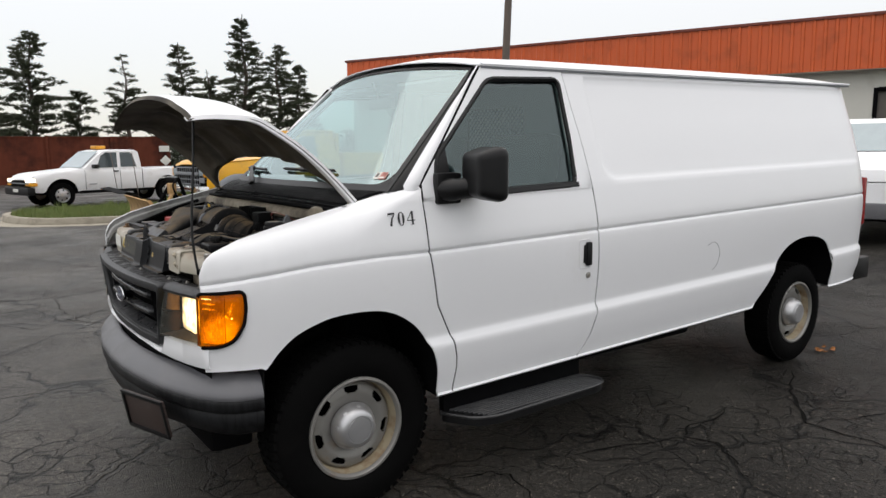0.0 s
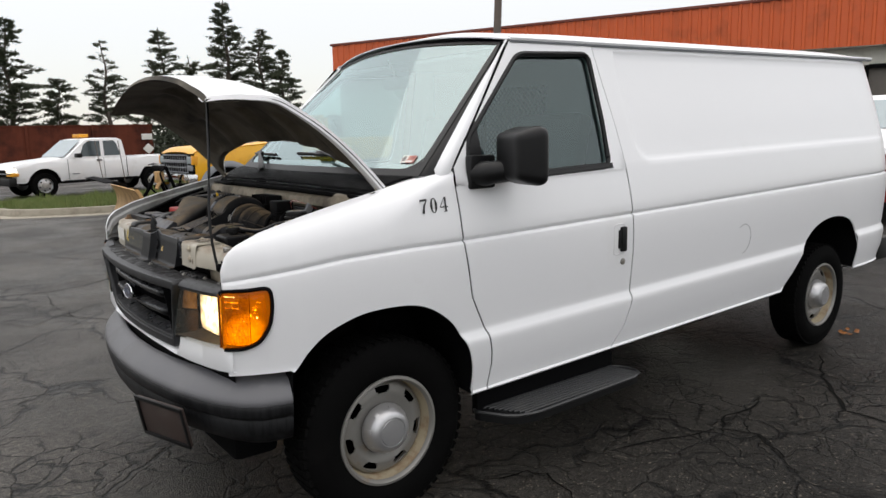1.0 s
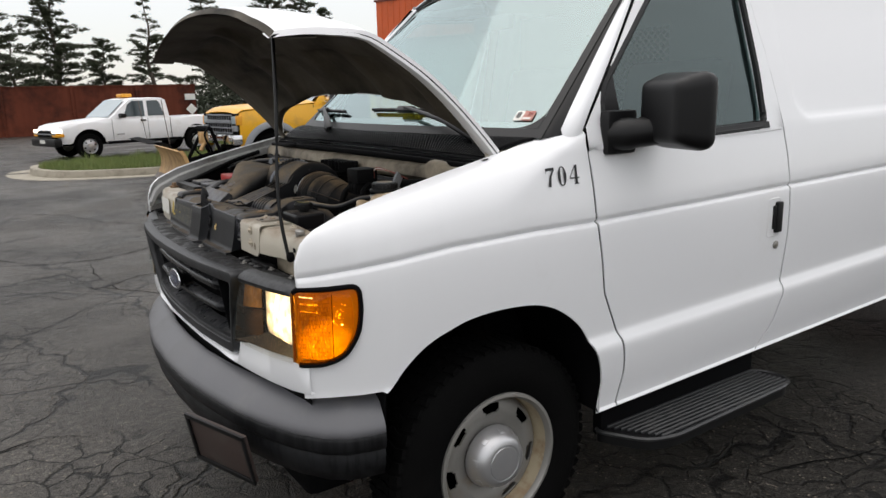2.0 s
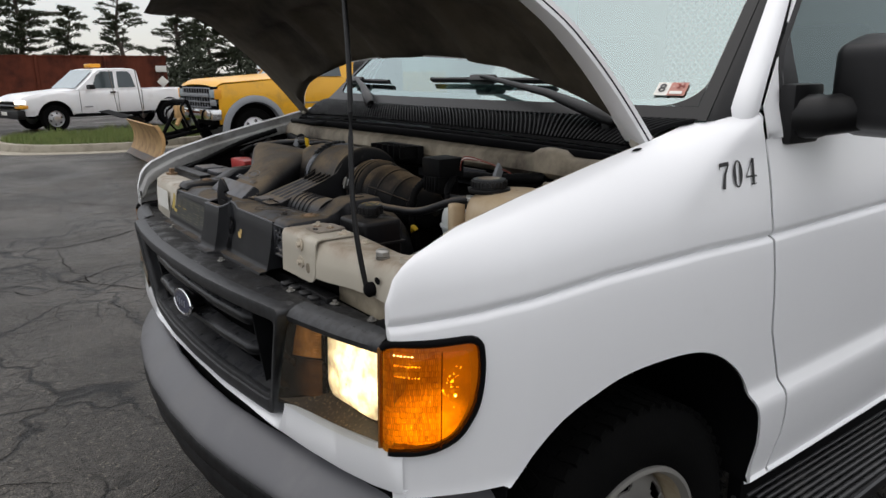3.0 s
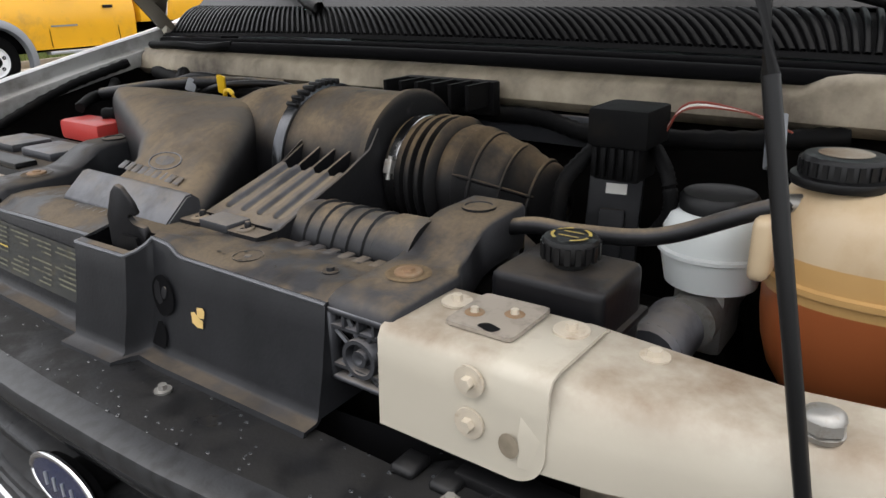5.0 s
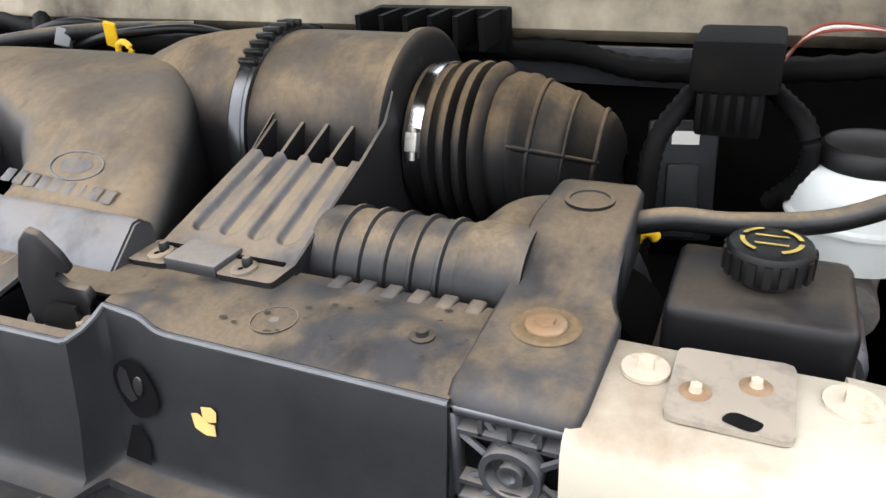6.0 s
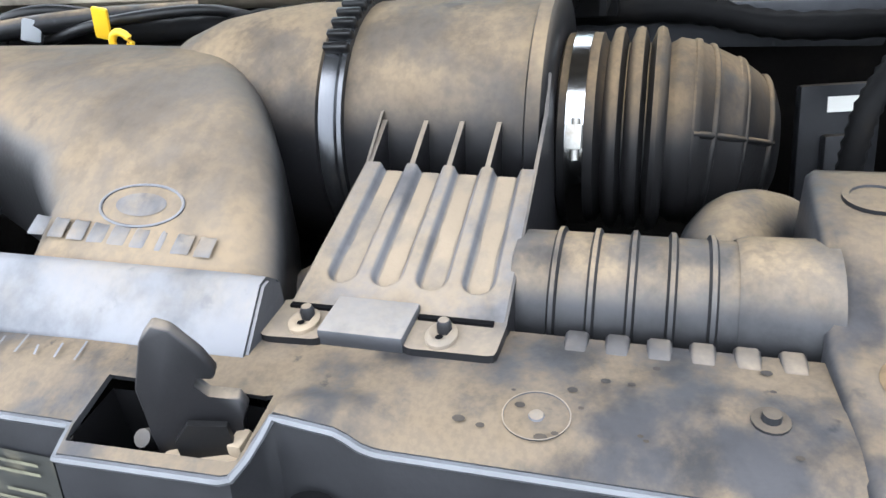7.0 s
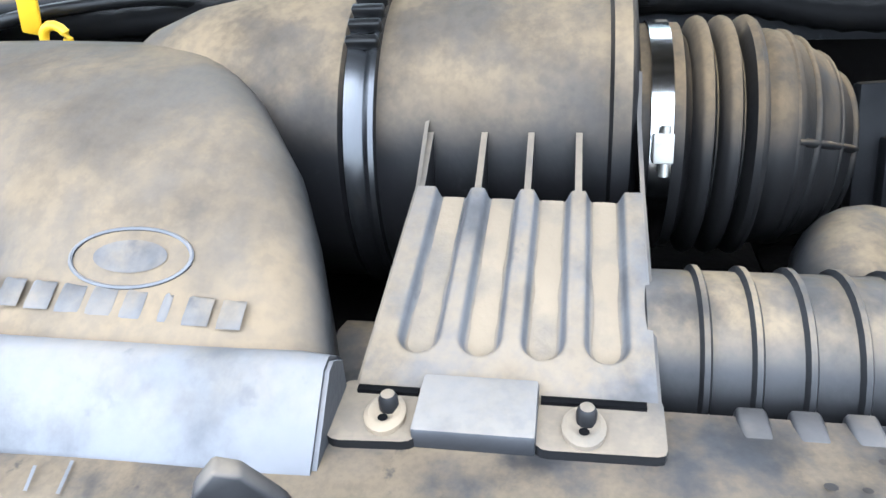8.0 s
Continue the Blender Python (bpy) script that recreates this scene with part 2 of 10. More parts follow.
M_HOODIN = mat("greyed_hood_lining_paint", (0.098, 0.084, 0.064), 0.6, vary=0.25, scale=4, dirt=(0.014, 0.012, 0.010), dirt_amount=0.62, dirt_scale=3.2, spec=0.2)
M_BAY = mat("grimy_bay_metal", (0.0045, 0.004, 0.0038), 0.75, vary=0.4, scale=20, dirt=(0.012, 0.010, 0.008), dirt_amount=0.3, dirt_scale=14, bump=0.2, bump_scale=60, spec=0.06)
M_METAL = mat("zinc_bolt_metal", (0.36, 0.35, 0.33), 0.48, 0.85, vary=0.2, scale=60, dirt=(0.22, 0.18, 0.13), dirt_amount=0.35, dirt_scale=60)
M_RUST = mat("rusty_bolt_metal", (0.22, 0.135, 0.075), 0.7, 0.2, vary=0.3, scale=80, dirt=(0.25, 0.2, 0.14), dirt_amount=0.4, dirt_scale=60)
M_CHROME = mat("bright_chrome", (0.75, 0.75, 0.76), 0.12, 1.0, vary=0.04)
M_BLUE = mat("blue_badge_enamel", (0.010, 0.016, 0.055), 0.2, vary=0.1, coat=0.6)
M_YELLOW = mat("faded_yellow_truck_paint", (0.80, 0.40, 0.012), 0.35, vary=0.06, scale=3, dirt=(0.45, 0.25, 0.05), dirt_amount=0.25, coat=0.3)
M_GREYTRIM = mat("grey_wheel_arch_trim", (0.20, 0.21, 0.225), 0.5, vary=0.1)
M_PLOW = mat("rusty_yellow_plough_blade", (0.50, 0.31, 0.13), 0.6, vary=0.2, scale=4, dirt=(0.22, 0.11, 0.05), dirt_amount=0.5, dirt_scale=5, bump=0.1)
M_PLOWEDGE = mat("scuffed_grey_plough_edge", (0.14, 0.12, 0.11), 0.65, vary=0.3, scale=8, dirt=(0.2, 0.12, 0.07), dirt_amount=0.4)
M_ORANGE = mat("orange_sheet_metal", (0.60, 0.105, 0.022), 0.45, vary=0.06, scale=1.5, dirt=(0.34, 0.07, 0.02), dirt_amount=0.3, dirt_scale=1.2)
M_WALL = mat("off_white_block_wall", (0.62, 0.61, 0.55), 0.8, vary=0.06, scale=1.0, dirt=(0.42, 0.40, 0.34), dirt_amount=0.3, dirt_scale=1.2, bump=0.1, bump_scale=30)
M_FENCE = mat("rust_red_steel_panel", (0.125, 0.034, 0.019), 0.7, vary=0.4, scale=0.9, dirt=(0.028, 0.011, 0.009), dirt_amount=0.6, dirt_scale=1.1, spec=0.12)
M_KERB = mat("worn_kerb_concrete", (0.30, 0.27, 0.215), 0.85, vary=0.18, scale=5, dirt=(0.12, 0.10, 0.075), dirt_amount=0.45, dirt_scale=4, bump=0.3, bump_scale=60)
M_SOIL = mat("grassy_soil", (0.10, 0.115, 0.035), 0.9, vary=0.4, scale=3, dirt=(0.09, 0.065, 0.035), dirt_amount=0.4)
M_GRASS = mat("grass_blades", (0.135, 0.180, 0.050), 0.7, vary=0.45, scale=2.5, dirt=(0.28, 0.24, 0.10), dirt_amount=0.35, dirt_scale=6)
M_LEAF = mat("dark_cedar_foliage", (0.058, 0.072, 0.040), 0.75, vary=0.6, scale=1.4, dirt=(0.085, 0.075, 0.04), dirt_amount=0.3, dirt_scale=2.2)
M_BARK = mat("grey_brown_bark", (0.085, 0.068, 0.055), 0.9, vary=0.35, scale=8, bump=0.4)
M_POLE = mat("brown_pole_paint", (0.12, 0.095, 0.08), 0.7, vary=0.15)
M_GLASS = glass("clear_windscreen_glass", (0.58, 0.76, 0.75), 1.0, 0.03, 0.27)
M_GLASS_DARK = glass("door_window_glass", (0.34, 0.48, 0.48), 0.9, 0.02, 0.06)
M_GLASS_BLACK = mat("dark_vehicle_glass", (0.03, 0.045, 0.05), 0.06, vary=0.1, spec=0.8)
# Pale base colour painted in for the sky mirrored by the glass.
M_GLASS_SKY = mat("painted_sky_glass", (0.30, 0.36, 0.38), 0.08, vary=0.1, spec=0.8)
M_INT = mat("grey_cab_plastic", (0.24, 0.25, 0.245), 0.7, vary=0.1)
M_INT_DARK = mat("dark_cab_cloth", (0.07, 0.075, 0.08), 0.85, vary=0.2)
M_SILVERMESH = mat("grey_partition_steel", (0.32, 0.34, 0.34), 0.5, 0.3, vary=0.1)
def lit_glass(name, color, lo, hi, scale, stretch=(1.0, 1.0, 1.0)):
    """Lamp glass whose fluted optics break the glow into brighter and dimmer cells."""
    m = glow(name, color, 1.0, (0.42, 0.36, 0.26))
    n, l = m.node_tree.nodes, m.node_tree.links
    g = n.new("ShaderNodeNewGeometry")
    v = n.new("ShaderNodeTexNoise")
    v.inputs["Scale"].default_value, v.inputs["Detail"].default_value = scale, 3
    s = n.new("ShaderNodeVectorMath")
    s.operation = "MULTIPLY"
    s.inputs[1].default_value = stretch
    l.new(g.outputs["Position"], s.inputs[0])
    l.new(s.outputs[0], v.inputs["Vector"])
    r = n.new("ShaderNodeMapRange")
    for i, q in enumerate((0.36, 0.62, lo, hi)):
        r.inputs[i + 1].default_value = q
    l.new(v.outputs["Fac"], r.inputs[0])
    l.new(r.outputs[0], n["Principled BSDF"].inputs["Emission Strength"])
    return m


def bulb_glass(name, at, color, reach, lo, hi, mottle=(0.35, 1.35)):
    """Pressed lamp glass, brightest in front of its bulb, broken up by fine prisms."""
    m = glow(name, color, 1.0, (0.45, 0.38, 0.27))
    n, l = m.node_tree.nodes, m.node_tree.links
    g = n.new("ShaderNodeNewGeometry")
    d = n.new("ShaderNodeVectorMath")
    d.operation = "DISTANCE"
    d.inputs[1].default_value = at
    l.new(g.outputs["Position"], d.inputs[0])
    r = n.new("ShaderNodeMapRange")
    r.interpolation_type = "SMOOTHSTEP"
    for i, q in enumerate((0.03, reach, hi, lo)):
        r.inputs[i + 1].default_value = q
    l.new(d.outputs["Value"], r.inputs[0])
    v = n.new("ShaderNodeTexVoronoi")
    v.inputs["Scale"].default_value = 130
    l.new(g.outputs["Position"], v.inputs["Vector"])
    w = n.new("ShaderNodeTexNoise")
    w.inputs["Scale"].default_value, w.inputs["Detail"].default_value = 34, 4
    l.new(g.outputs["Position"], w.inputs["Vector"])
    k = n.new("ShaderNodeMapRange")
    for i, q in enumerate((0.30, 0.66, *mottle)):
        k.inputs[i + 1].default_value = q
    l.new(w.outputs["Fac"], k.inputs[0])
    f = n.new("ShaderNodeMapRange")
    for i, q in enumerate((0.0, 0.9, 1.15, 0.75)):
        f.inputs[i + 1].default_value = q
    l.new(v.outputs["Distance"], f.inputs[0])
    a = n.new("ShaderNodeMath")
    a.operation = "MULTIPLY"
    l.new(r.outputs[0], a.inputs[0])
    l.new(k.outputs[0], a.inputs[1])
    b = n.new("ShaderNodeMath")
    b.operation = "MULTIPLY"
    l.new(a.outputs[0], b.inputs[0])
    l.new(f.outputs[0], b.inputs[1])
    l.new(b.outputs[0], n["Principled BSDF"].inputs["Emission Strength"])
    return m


M_HEAD = bulb_glass("lit_headlamp_glass", (-0.59, -0.715, 0.905), (1.0, 0.77, 0.42), 0.115, 0.62, 3.6)
M_HEAD_FAR = glow("lit_far_headlamp", (1.0, 0.88, 0.66), 3.0)
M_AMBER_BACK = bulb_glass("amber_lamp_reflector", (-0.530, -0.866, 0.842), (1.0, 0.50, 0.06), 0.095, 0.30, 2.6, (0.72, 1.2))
M_AMBER_LIT = glow("amber_glint_glow", (1.0, 0.62, 0.16), 9.0, (0.9, 0.5, 0.1))
# Faint own glow painted in for lamplight caught by the amber plastic.
M_AMBER_DIM = lit_glass("dusty_amber_dim_glow", (0.75, 0.33, 0.06), 0.0, 0.10, 34, (1.0, 1.0, 0.5))
M_AMBER_DIM.node_tree.nodes["Principled BSDF"].inputs["Base Color"].default_value = (0.125, 0.050, 0.012, 1)
M_LAMPBED = mat("dusty_lamp_surround", (0.050, 0.034, 0.022), 0.4, vary=0.5, scale=50, dirt=(0.52, 0.36, 0.20), dirt_amount=0.22, dirt_scale=150)
M_TANK = mat("yellowed_coolant_tank", (0.50, 0.385, 0.25), 0.4, vary=0.10, scale=9, dirt=(0.38, 0.255, 0.13), dirt_amount=0.45, dirt_scale=8)
M_COOLANT = mat("brown_orange_coolant_seen_through_tank", (0.30, 0.085, 0.028), 0.35, vary=0.15, scale=9)
M_RESERVOIR = mat("milky_plastic_reservoir", (0.66, 0.69, 0.68), 0.4, vary=0.06)
M_RED = mat("red_battery_cover", (0.42, 0.035, 0.03), 0.45, vary=0.15)
M_YCAP = mat("yellow_plastic_handle", (0.75, 0.47, 0.02), 0.4, vary=0.1)
M_LABEL = mat("white_paper_label", (0.70, 0.69, 0.64), 0.6, vary=0.06)
M_LABEL_Y = mat("worn_yellow_label", (0.42, 0.31, 0.07), 0.6, vary=0.3, scale=50, dirt=(0.1, 0.085, 0.05), dirt_amount=0.4, dirt_scale=60)
M_LABEL_D = mat("scuffed_dark_label", (0.020, 0.021, 0.019), 0.45, vary=0.4, scale=40, dirt=(0.075, 0.066, 0.042), dirt_amount=0.3, dirt_scale=40)
M_GOLD = mat("torn_gold_sticker", (0.62, 0.43, 0.16), 0.4, 0.2, vary=0.2, scale=60)
M_INK = mat("black_vinyl_digits", (0.02, 0.02, 0.022), 0.5)
M_WIRE_R = mat("red_wire", (0.24, 0.05, 0.035), 0.5)
M_ORANGE_LENS = mat("orange_beacon_plastic", (0.75, 0.33, 0.02), 0.3, vary=0.1)
M_REDLENS = mat("red_tail_lamp", (0.25, 0.012, 0.012), 0.25)
M_PLATE = mat("dark_brown_plate_bracket", (0.045, 0.030, 0.026), 0.5, vary=0.2, dirt=(0.09, 0.08, 0.07), dirt_amount=0.3, dirt_scale=12)


def amber_lens():
    """Amber plastic with small pressed prism cells towards the nose and a smooth outer part."""
    m = bpy.data.materials.new("ribbed_amber_lens")
    m.use_nodes = True
    n, l = m.node_tree.nodes, m.node_tree.links
    n.clear()
    o = n.new("ShaderNodeOutputMaterial")
    uv = n.new("ShaderNodeUVMap")
    wob = n.new("ShaderNodeTexNoise")
    wob.inputs["Scale"].default_value, wob.inputs["Detail"].default_value = 22, 2
    l.new(uv.outputs[0], wob.inputs["Vector"])
    sh = n.new("ShaderNodeVectorMath")
    sh.operation = "MULTIPLY_ADD"
    sh.inputs[1].default_value = (0.010, 0.010, 0)
    l.new(wob.outputs["Color"], sh.inputs[0])
    l.new(uv.outputs[0], sh.inputs[2])
    br = n.new("ShaderNodeTexBrick")
    br.inputs["Scale"].default_value = 1.0
    br.inputs["Brick Width"].default_value, br.inputs["Row Height"].default_value = 0.0034, 0.0108
    br.inputs["Mortar Size"].default_value, br.inputs["Mortar Smooth"].default_value = 0.0006, 0.9
    br.inputs["Color1"].default_value, br.inputs["Color2"].default_value = (1, 1, 1, 1), (0.55, 0.55, 0.55, 1)
    br.inputs["Mortar"].default_value = (0.12, 0.12, 0.12, 1)
    l.new(sh.outputs[0], br.inputs["Vector"])
    sx = n.new("ShaderNodeSeparateXYZ")
    l.new(uv.outputs[0], sx.inputs[0])
    ed = n.new("ShaderNodeMapRange")
    for i, q in enumerate((0.104, 0.112, 1.0, 0.0)):
        ed.inputs[i + 1].default_value = q
    l.new(sx.outputs[0], ed.inputs[0])
    cell = n.new("ShaderNodeMix")
    cell.data_type = "RGBA"
    cell.inputs[6].default_value = (0.85, 0.85, 0.85, 1)
    l.new(ed.outputs[0], cell.inputs[0])
    l.new(br.outputs["Color"], cell.inputs[7])
    tint = n.new("ShaderNodeMix")
    tint.data_type = "RGBA"
    tint.inputs[6].default_value, tint.inputs[7].default_value = (0.30, 0.055, 0.002, 1), (1.0, 0.47, 0.028, 1)
    l.new(cell.outputs[2], tint.inputs[0])
    tr = n.new("ShaderNodeBsdfTransparent")
    l.new(tint.outputs[2], tr.inputs[0])
    bp = n.new("ShaderNodeBump")
    bp.inputs["Strength"].default_value, bp.inputs["Distance"].default_value = 0.9, 0.0015
    l.new(cell.outputs[2], bp.inputs["Height"])
    pr = n.new("ShaderNodeBsdfPrincipled")
    pr.inputs["Base Color"].default_value = (0.50, 0.10, 0.002, 1)
    pr.inputs["Roughness"].default_value = 0.10
    l.new(bp.outputs[0], pr.inputs["Normal"])
    mx = n.new("ShaderNodeMixShader")
    mx.inputs[0].default_value = 0.22
    l.new(tr.outputs[0], mx.inputs[1])
    l.new(pr.outputs[0], mx.inputs[2])
    l.new(mx.outputs[0], o.inputs[0])
    return m


M_AMBER = amber_lens()


def asphalt():
    """Old damp asphalt: stone grain, tar patches, branching cracks and wet sheen."""
    m = bpy.data.materials.new("cracked_damp_asphalt")
    m.use_nodes = True
    n, l = m.node_tree.nodes, m.node_tree.links
    b = n["Principled BSDF"]
    g = n.new("ShaderNodeNewGeometry")

    def tex(kind, scale, detail=5, vec=None):
        t = n.new(kind)
        t.inputs["Scale"].default_value = scale
        if kind == "ShaderNodeTexNoise":
            t.inputs["Detail"].default_value = detail
        l.new(vec or g.outputs["Position"], t.inputs["Vector"])
        return t

    def remap(src, a, c, lo, hi):
        r = n.new("ShaderNodeMapRange")
        for i, v in enumerate((a, c, lo, hi)):
            r.inputs[i + 1].default_value = v
        l.new(src, r.inputs[0])
        return r.outputs[0]

    def math_(op, a, c):
        q = n.new("ShaderNodeMath")
        q.operation = op
        for i, v in enumerate((a, c)):
            if isinstance(v, float):
                q.inputs[i].default_value = v
            else:
                l.new(v, q.inputs[i])
        return q.outputs[0]

    grain = tex("ShaderNodeTexNoise", 130, 4)
    stones = tex("ShaderNodeTexVoronoi", 140)
    patch = tex("ShaderNodeTexNoise", 0.55, 6)
    wet = tex("ShaderNodeTexNoise", 0.9, 5)
    warp = tex("ShaderNodeTexNoise", 3.2, 8)
    wv = n.new("ShaderNodeVectorMath")
    wv.operation = "MULTIPLY_ADD"
    l.new(warp.outputs["Color"], wv.inputs[0])
    wv.inputs[1].default_value = (0.42, 0.42, 0.0)
    l.new(g.outputs["Position"], wv.inputs[2])
    crack = n.new("ShaderNodeTexVoronoi")
    crack.feature = "DISTANCE_TO_EDGE"
    crack.inputs["Scale"].default_value = 0.85
    l.new(wv.outputs[0], crack.inputs["Vector"])
    fine = n.new("ShaderNodeTexVoronoi")
    fine.feature = "DISTANCE_TO_EDGE"
    fine.inputs["Scale"].default_value = 6.0
    l.new(wv.outputs[0], fine.inputs["Vector"])
    where = tex("ShaderNodeTexNoise", 0.45, 3)
    broken = tex("ShaderNodeTexNoise", 1.3, 4)
    big_line = math_("MULTIPLY", remap(crack.outputs["Distance"], 0.004, 0.016, 1.0, 0.0), remap(broken.outputs["Fac"], 0.34, 0.46, 0.0, 1.0))
    fine_line = math_("MULTIPLY", remap(fine.outputs["Distance"], 0.010, 0.055, 0.95, 0.0), math_("MULTIPLY", remap(where.outputs["Fac"], 0.40, 0.52, 0.0, 1.0), remap(broken.outputs["Fac"], 0.40, 0.52, 0.15, 1.0)))
    line = math_("MAXIMUM", big_line, fine_line)
    base = n.new("ShaderNodeMix")
    base.data_type = "RGBA"
    base.inputs[6].default_value, base.inputs[7].default_value = (0.013, 0.0124, 0.0113, 1), (0.036, 0.034, 0.031, 1)
    l.new(remap(patch.outputs["Fac"], 0.35, 0.65, 0.0, 1.0), base.inputs[0])
    st = n.new("ShaderNodeMix")
    st.data_type, st.blend_type = "RGBA", "MULTIPLY"
    st.inputs[0].default_value = 1.0
    l.new(base.outputs[2], st.inputs[6])
    gv = n.new("ShaderNodeMix")
    gv.data_type = "RGBA"
    gv.inputs[6].default_value, gv.inputs[7].default_value = (0.12, 0.12, 0.12, 1), (2.9, 2.8, 2.7, 1)
    l.new(remap(grain.outputs["Fac"], 0.3, 0.72, 0.0, 1.0), gv.inputs[0])
    l.new(gv.outputs[2], st.inputs[7])
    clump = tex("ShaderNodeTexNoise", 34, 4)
    # Painted shade: the asphalt's colour darkens steadily towards +x and -y.
    shaded = n.new("ShaderNodeVectorMath")
    shaded.operation = "DOT_PRODUCT"
    shaded.inputs[1].default_value = (1.0, -0.6, 0.0)
    l.new(g.outputs["Position"], shaded.inputs[0])
    edge = math_("ADD", shaded.outputs["Value"], remap(patch.outputs["Fac"], 0.3, 0.7, -1.2, 1.2))
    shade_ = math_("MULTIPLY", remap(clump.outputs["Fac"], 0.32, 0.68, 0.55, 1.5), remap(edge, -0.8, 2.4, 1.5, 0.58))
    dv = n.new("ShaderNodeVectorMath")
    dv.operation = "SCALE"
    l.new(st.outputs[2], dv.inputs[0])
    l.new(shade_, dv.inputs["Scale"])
    # pale chips of stone
    chips = n.new("ShaderNodeMix")
    chips.data_type = "RGBA"
    chips.inputs[7].default_value = (0.24, 0.21, 0.17, 1)
    bw = n.new("ShaderNodeSeparateColor")
    l.new(stones.outputs["Color"], bw.inputs[0])
    l.new(remap(bw.outputs[0], 0.972, 0.985, 0.0, 0.7), chips.inputs[0])
    l.new(dv.outputs[0], chips.inputs[6])
    ck = n.new("ShaderNodeMix")
    ck.data_type = "RGBA"
    ck.inputs[7].default_value = (0.0025, 0.0025, 0.0025, 1)
    l.new(line, ck.inputs[0])
    l.new(chips.outputs[2], ck.inputs[6])
    l.new(ck.outputs[2], b.inputs["Base Color"])
    l.new(remap(wet.outputs["Fac"], 0.40, 0.60, 0.30, 0.50), b.inputs["Roughness"])
    # sheen falls along the same painted grade
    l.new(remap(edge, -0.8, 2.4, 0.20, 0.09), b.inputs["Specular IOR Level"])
    h = math_("SUBTRACT", math_("ADD", remap(grain.outputs["Fac"], 0.2, 0.8, 0.0, 0.35), remap(stones.outputs["Distance"], 0.0, 0.6, 0.35, 0.0)), math_("MULTIPLY", line, 0.7))
    bp = n.new("ShaderNodeBump")
    bp.inputs["Strength"].default_value, bp.inputs["Distance"].default_value = 0.9, 0.014
    l.new(h, bp.inputs["Height"])
    l.new(bp.outputs[0], b.inputs["Normal"])
    return m


M_BEAD = mat("clear_water_bead", (0.03, 0.032, 0.035), 0.04, spec=0.9)
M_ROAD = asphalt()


# ---------------------------------------------------------------- mesh helpers
def interp(x, pts):
    """Piecewise linear through (x, y) pairs in ascending x."""
    if x <= pts[0][0]:
        return pts[0][1]
    for (a, p), (b, q) in zip(pts, pts[1:]):
        if x <= b:
            return p + (q - p) * (x - a) / (b - a) if b > a else q
    return pts[-1][1]


def finish(bm, angle=32, smooth=True):
    bmesh.ops.remove_doubles(bm, verts=bm.verts, dist=0.00005)
    if smooth:
        lim = radians(angle)
        for f in bm.faces:
            f.smooth = True
        for e in bm.edges:
            e.smooth = len(e.link_faces) == 2 and e.calc_face_angle(0) < lim
    return bm


def part(name, bm, material, parent=None, label="", angle=48, smooth=True, kind=""):
    finish(bm, angle, smooth)
    me = bpy.data.meshes.new(name)
    bm.to_mesh(me)
    bm.free()
    me.materials.append(material)
    ob = new(name, me)
    if parent:
        ob.parent = parent
        ob.matrix_parent_inverse = parent.matrix_world.inverted() if parent.parent is None else (parent.parent.matrix_world @ parent.matrix_parent_inverse @ parent.matrix_basis).inverted()
    if label:
        ob["label"] = label
    if kind:
        ob["kind"] = kind
    return ob


def outward(bm, c):
    """Turn the faces so that they look away from c."""
    c = Vector(c)
    bm.normal_update()
    if sum((f.calc_center_median() - c).dot(f.normal) * f.calc_area() for f in bm.faces) < 0:
        bmesh.ops.reverse_faces(bm, faces=bm.faces)
    return bm


def thing(name, label, category, at=(0, 0, 0), rz=0, group="", kind=""):
    ob = new(name)
    ob.matrix_world = pose(*at, 0, 0, rz)
    ob.empty_display_size = 0.1
    return tagged(ob, label, category, group, kind)


def bm_new():
    return bmesh.new()


def box(bm, x0, x1, y0, y1, z0, z1, bevel=0.0, m=None, seg=2):
    r = bmesh.ops.create_cube(bm, size=1.0)
    vs = r["verts"]
    for v in vs:
        v.co = Vector(((x0 + x1) / 2 + v.co.x * (x1 - x0), (y0 + y1) / 2 + v.co.y * (y1 - y0), (z0 + z1) / 2 + v.co.z * (z1 - z0)))
    if bevel:
        es = list({e for v in vs for e in v.link_edges})
        r2 = bmesh.ops.bevel(bm, geom=es, offset=bevel, segments=seg, affect="EDGES", profile=0.6)
        vs = list({v for f in r2["faces"] for v in f.verts} | {v for v in vs if v.is_valid})
    if m:
        for v in vs:
            v.co = m @ v.co
    return vs


def cyl(bm, p0, p1, r0, r1=None, seg=16, caps=True):
    """A tapered rod from p0 to p1."""
    r1 = r0 if r1 is None else r1
    p0, p1 = Vector(p0), Vector(p1)
    d = p1 - p0
    q = d.to_track_quat("Z", "Y").to_matrix()
    a = [bm.verts.new(p0 + q @ Vector((r0 * math.cos(2 * math.pi * i / seg), r0 * math.sin(2 * math.pi * i / seg), 0))) for i in range(seg)]
    b = [bm.verts.new(p1 + q @ Vector((r1 * math.cos(2 * math.pi * i / seg), r1 * math.sin(2 * math.pi * i / seg), 0))) for i in range(seg)]
    for i in range(seg):
        j = (i + 1) % seg
        bm.faces.new((a[i], a[j], b[j], b[i]))
    if caps:
        bm.faces.new(a[::-1])
        bm.faces.new(b)
    return a + b


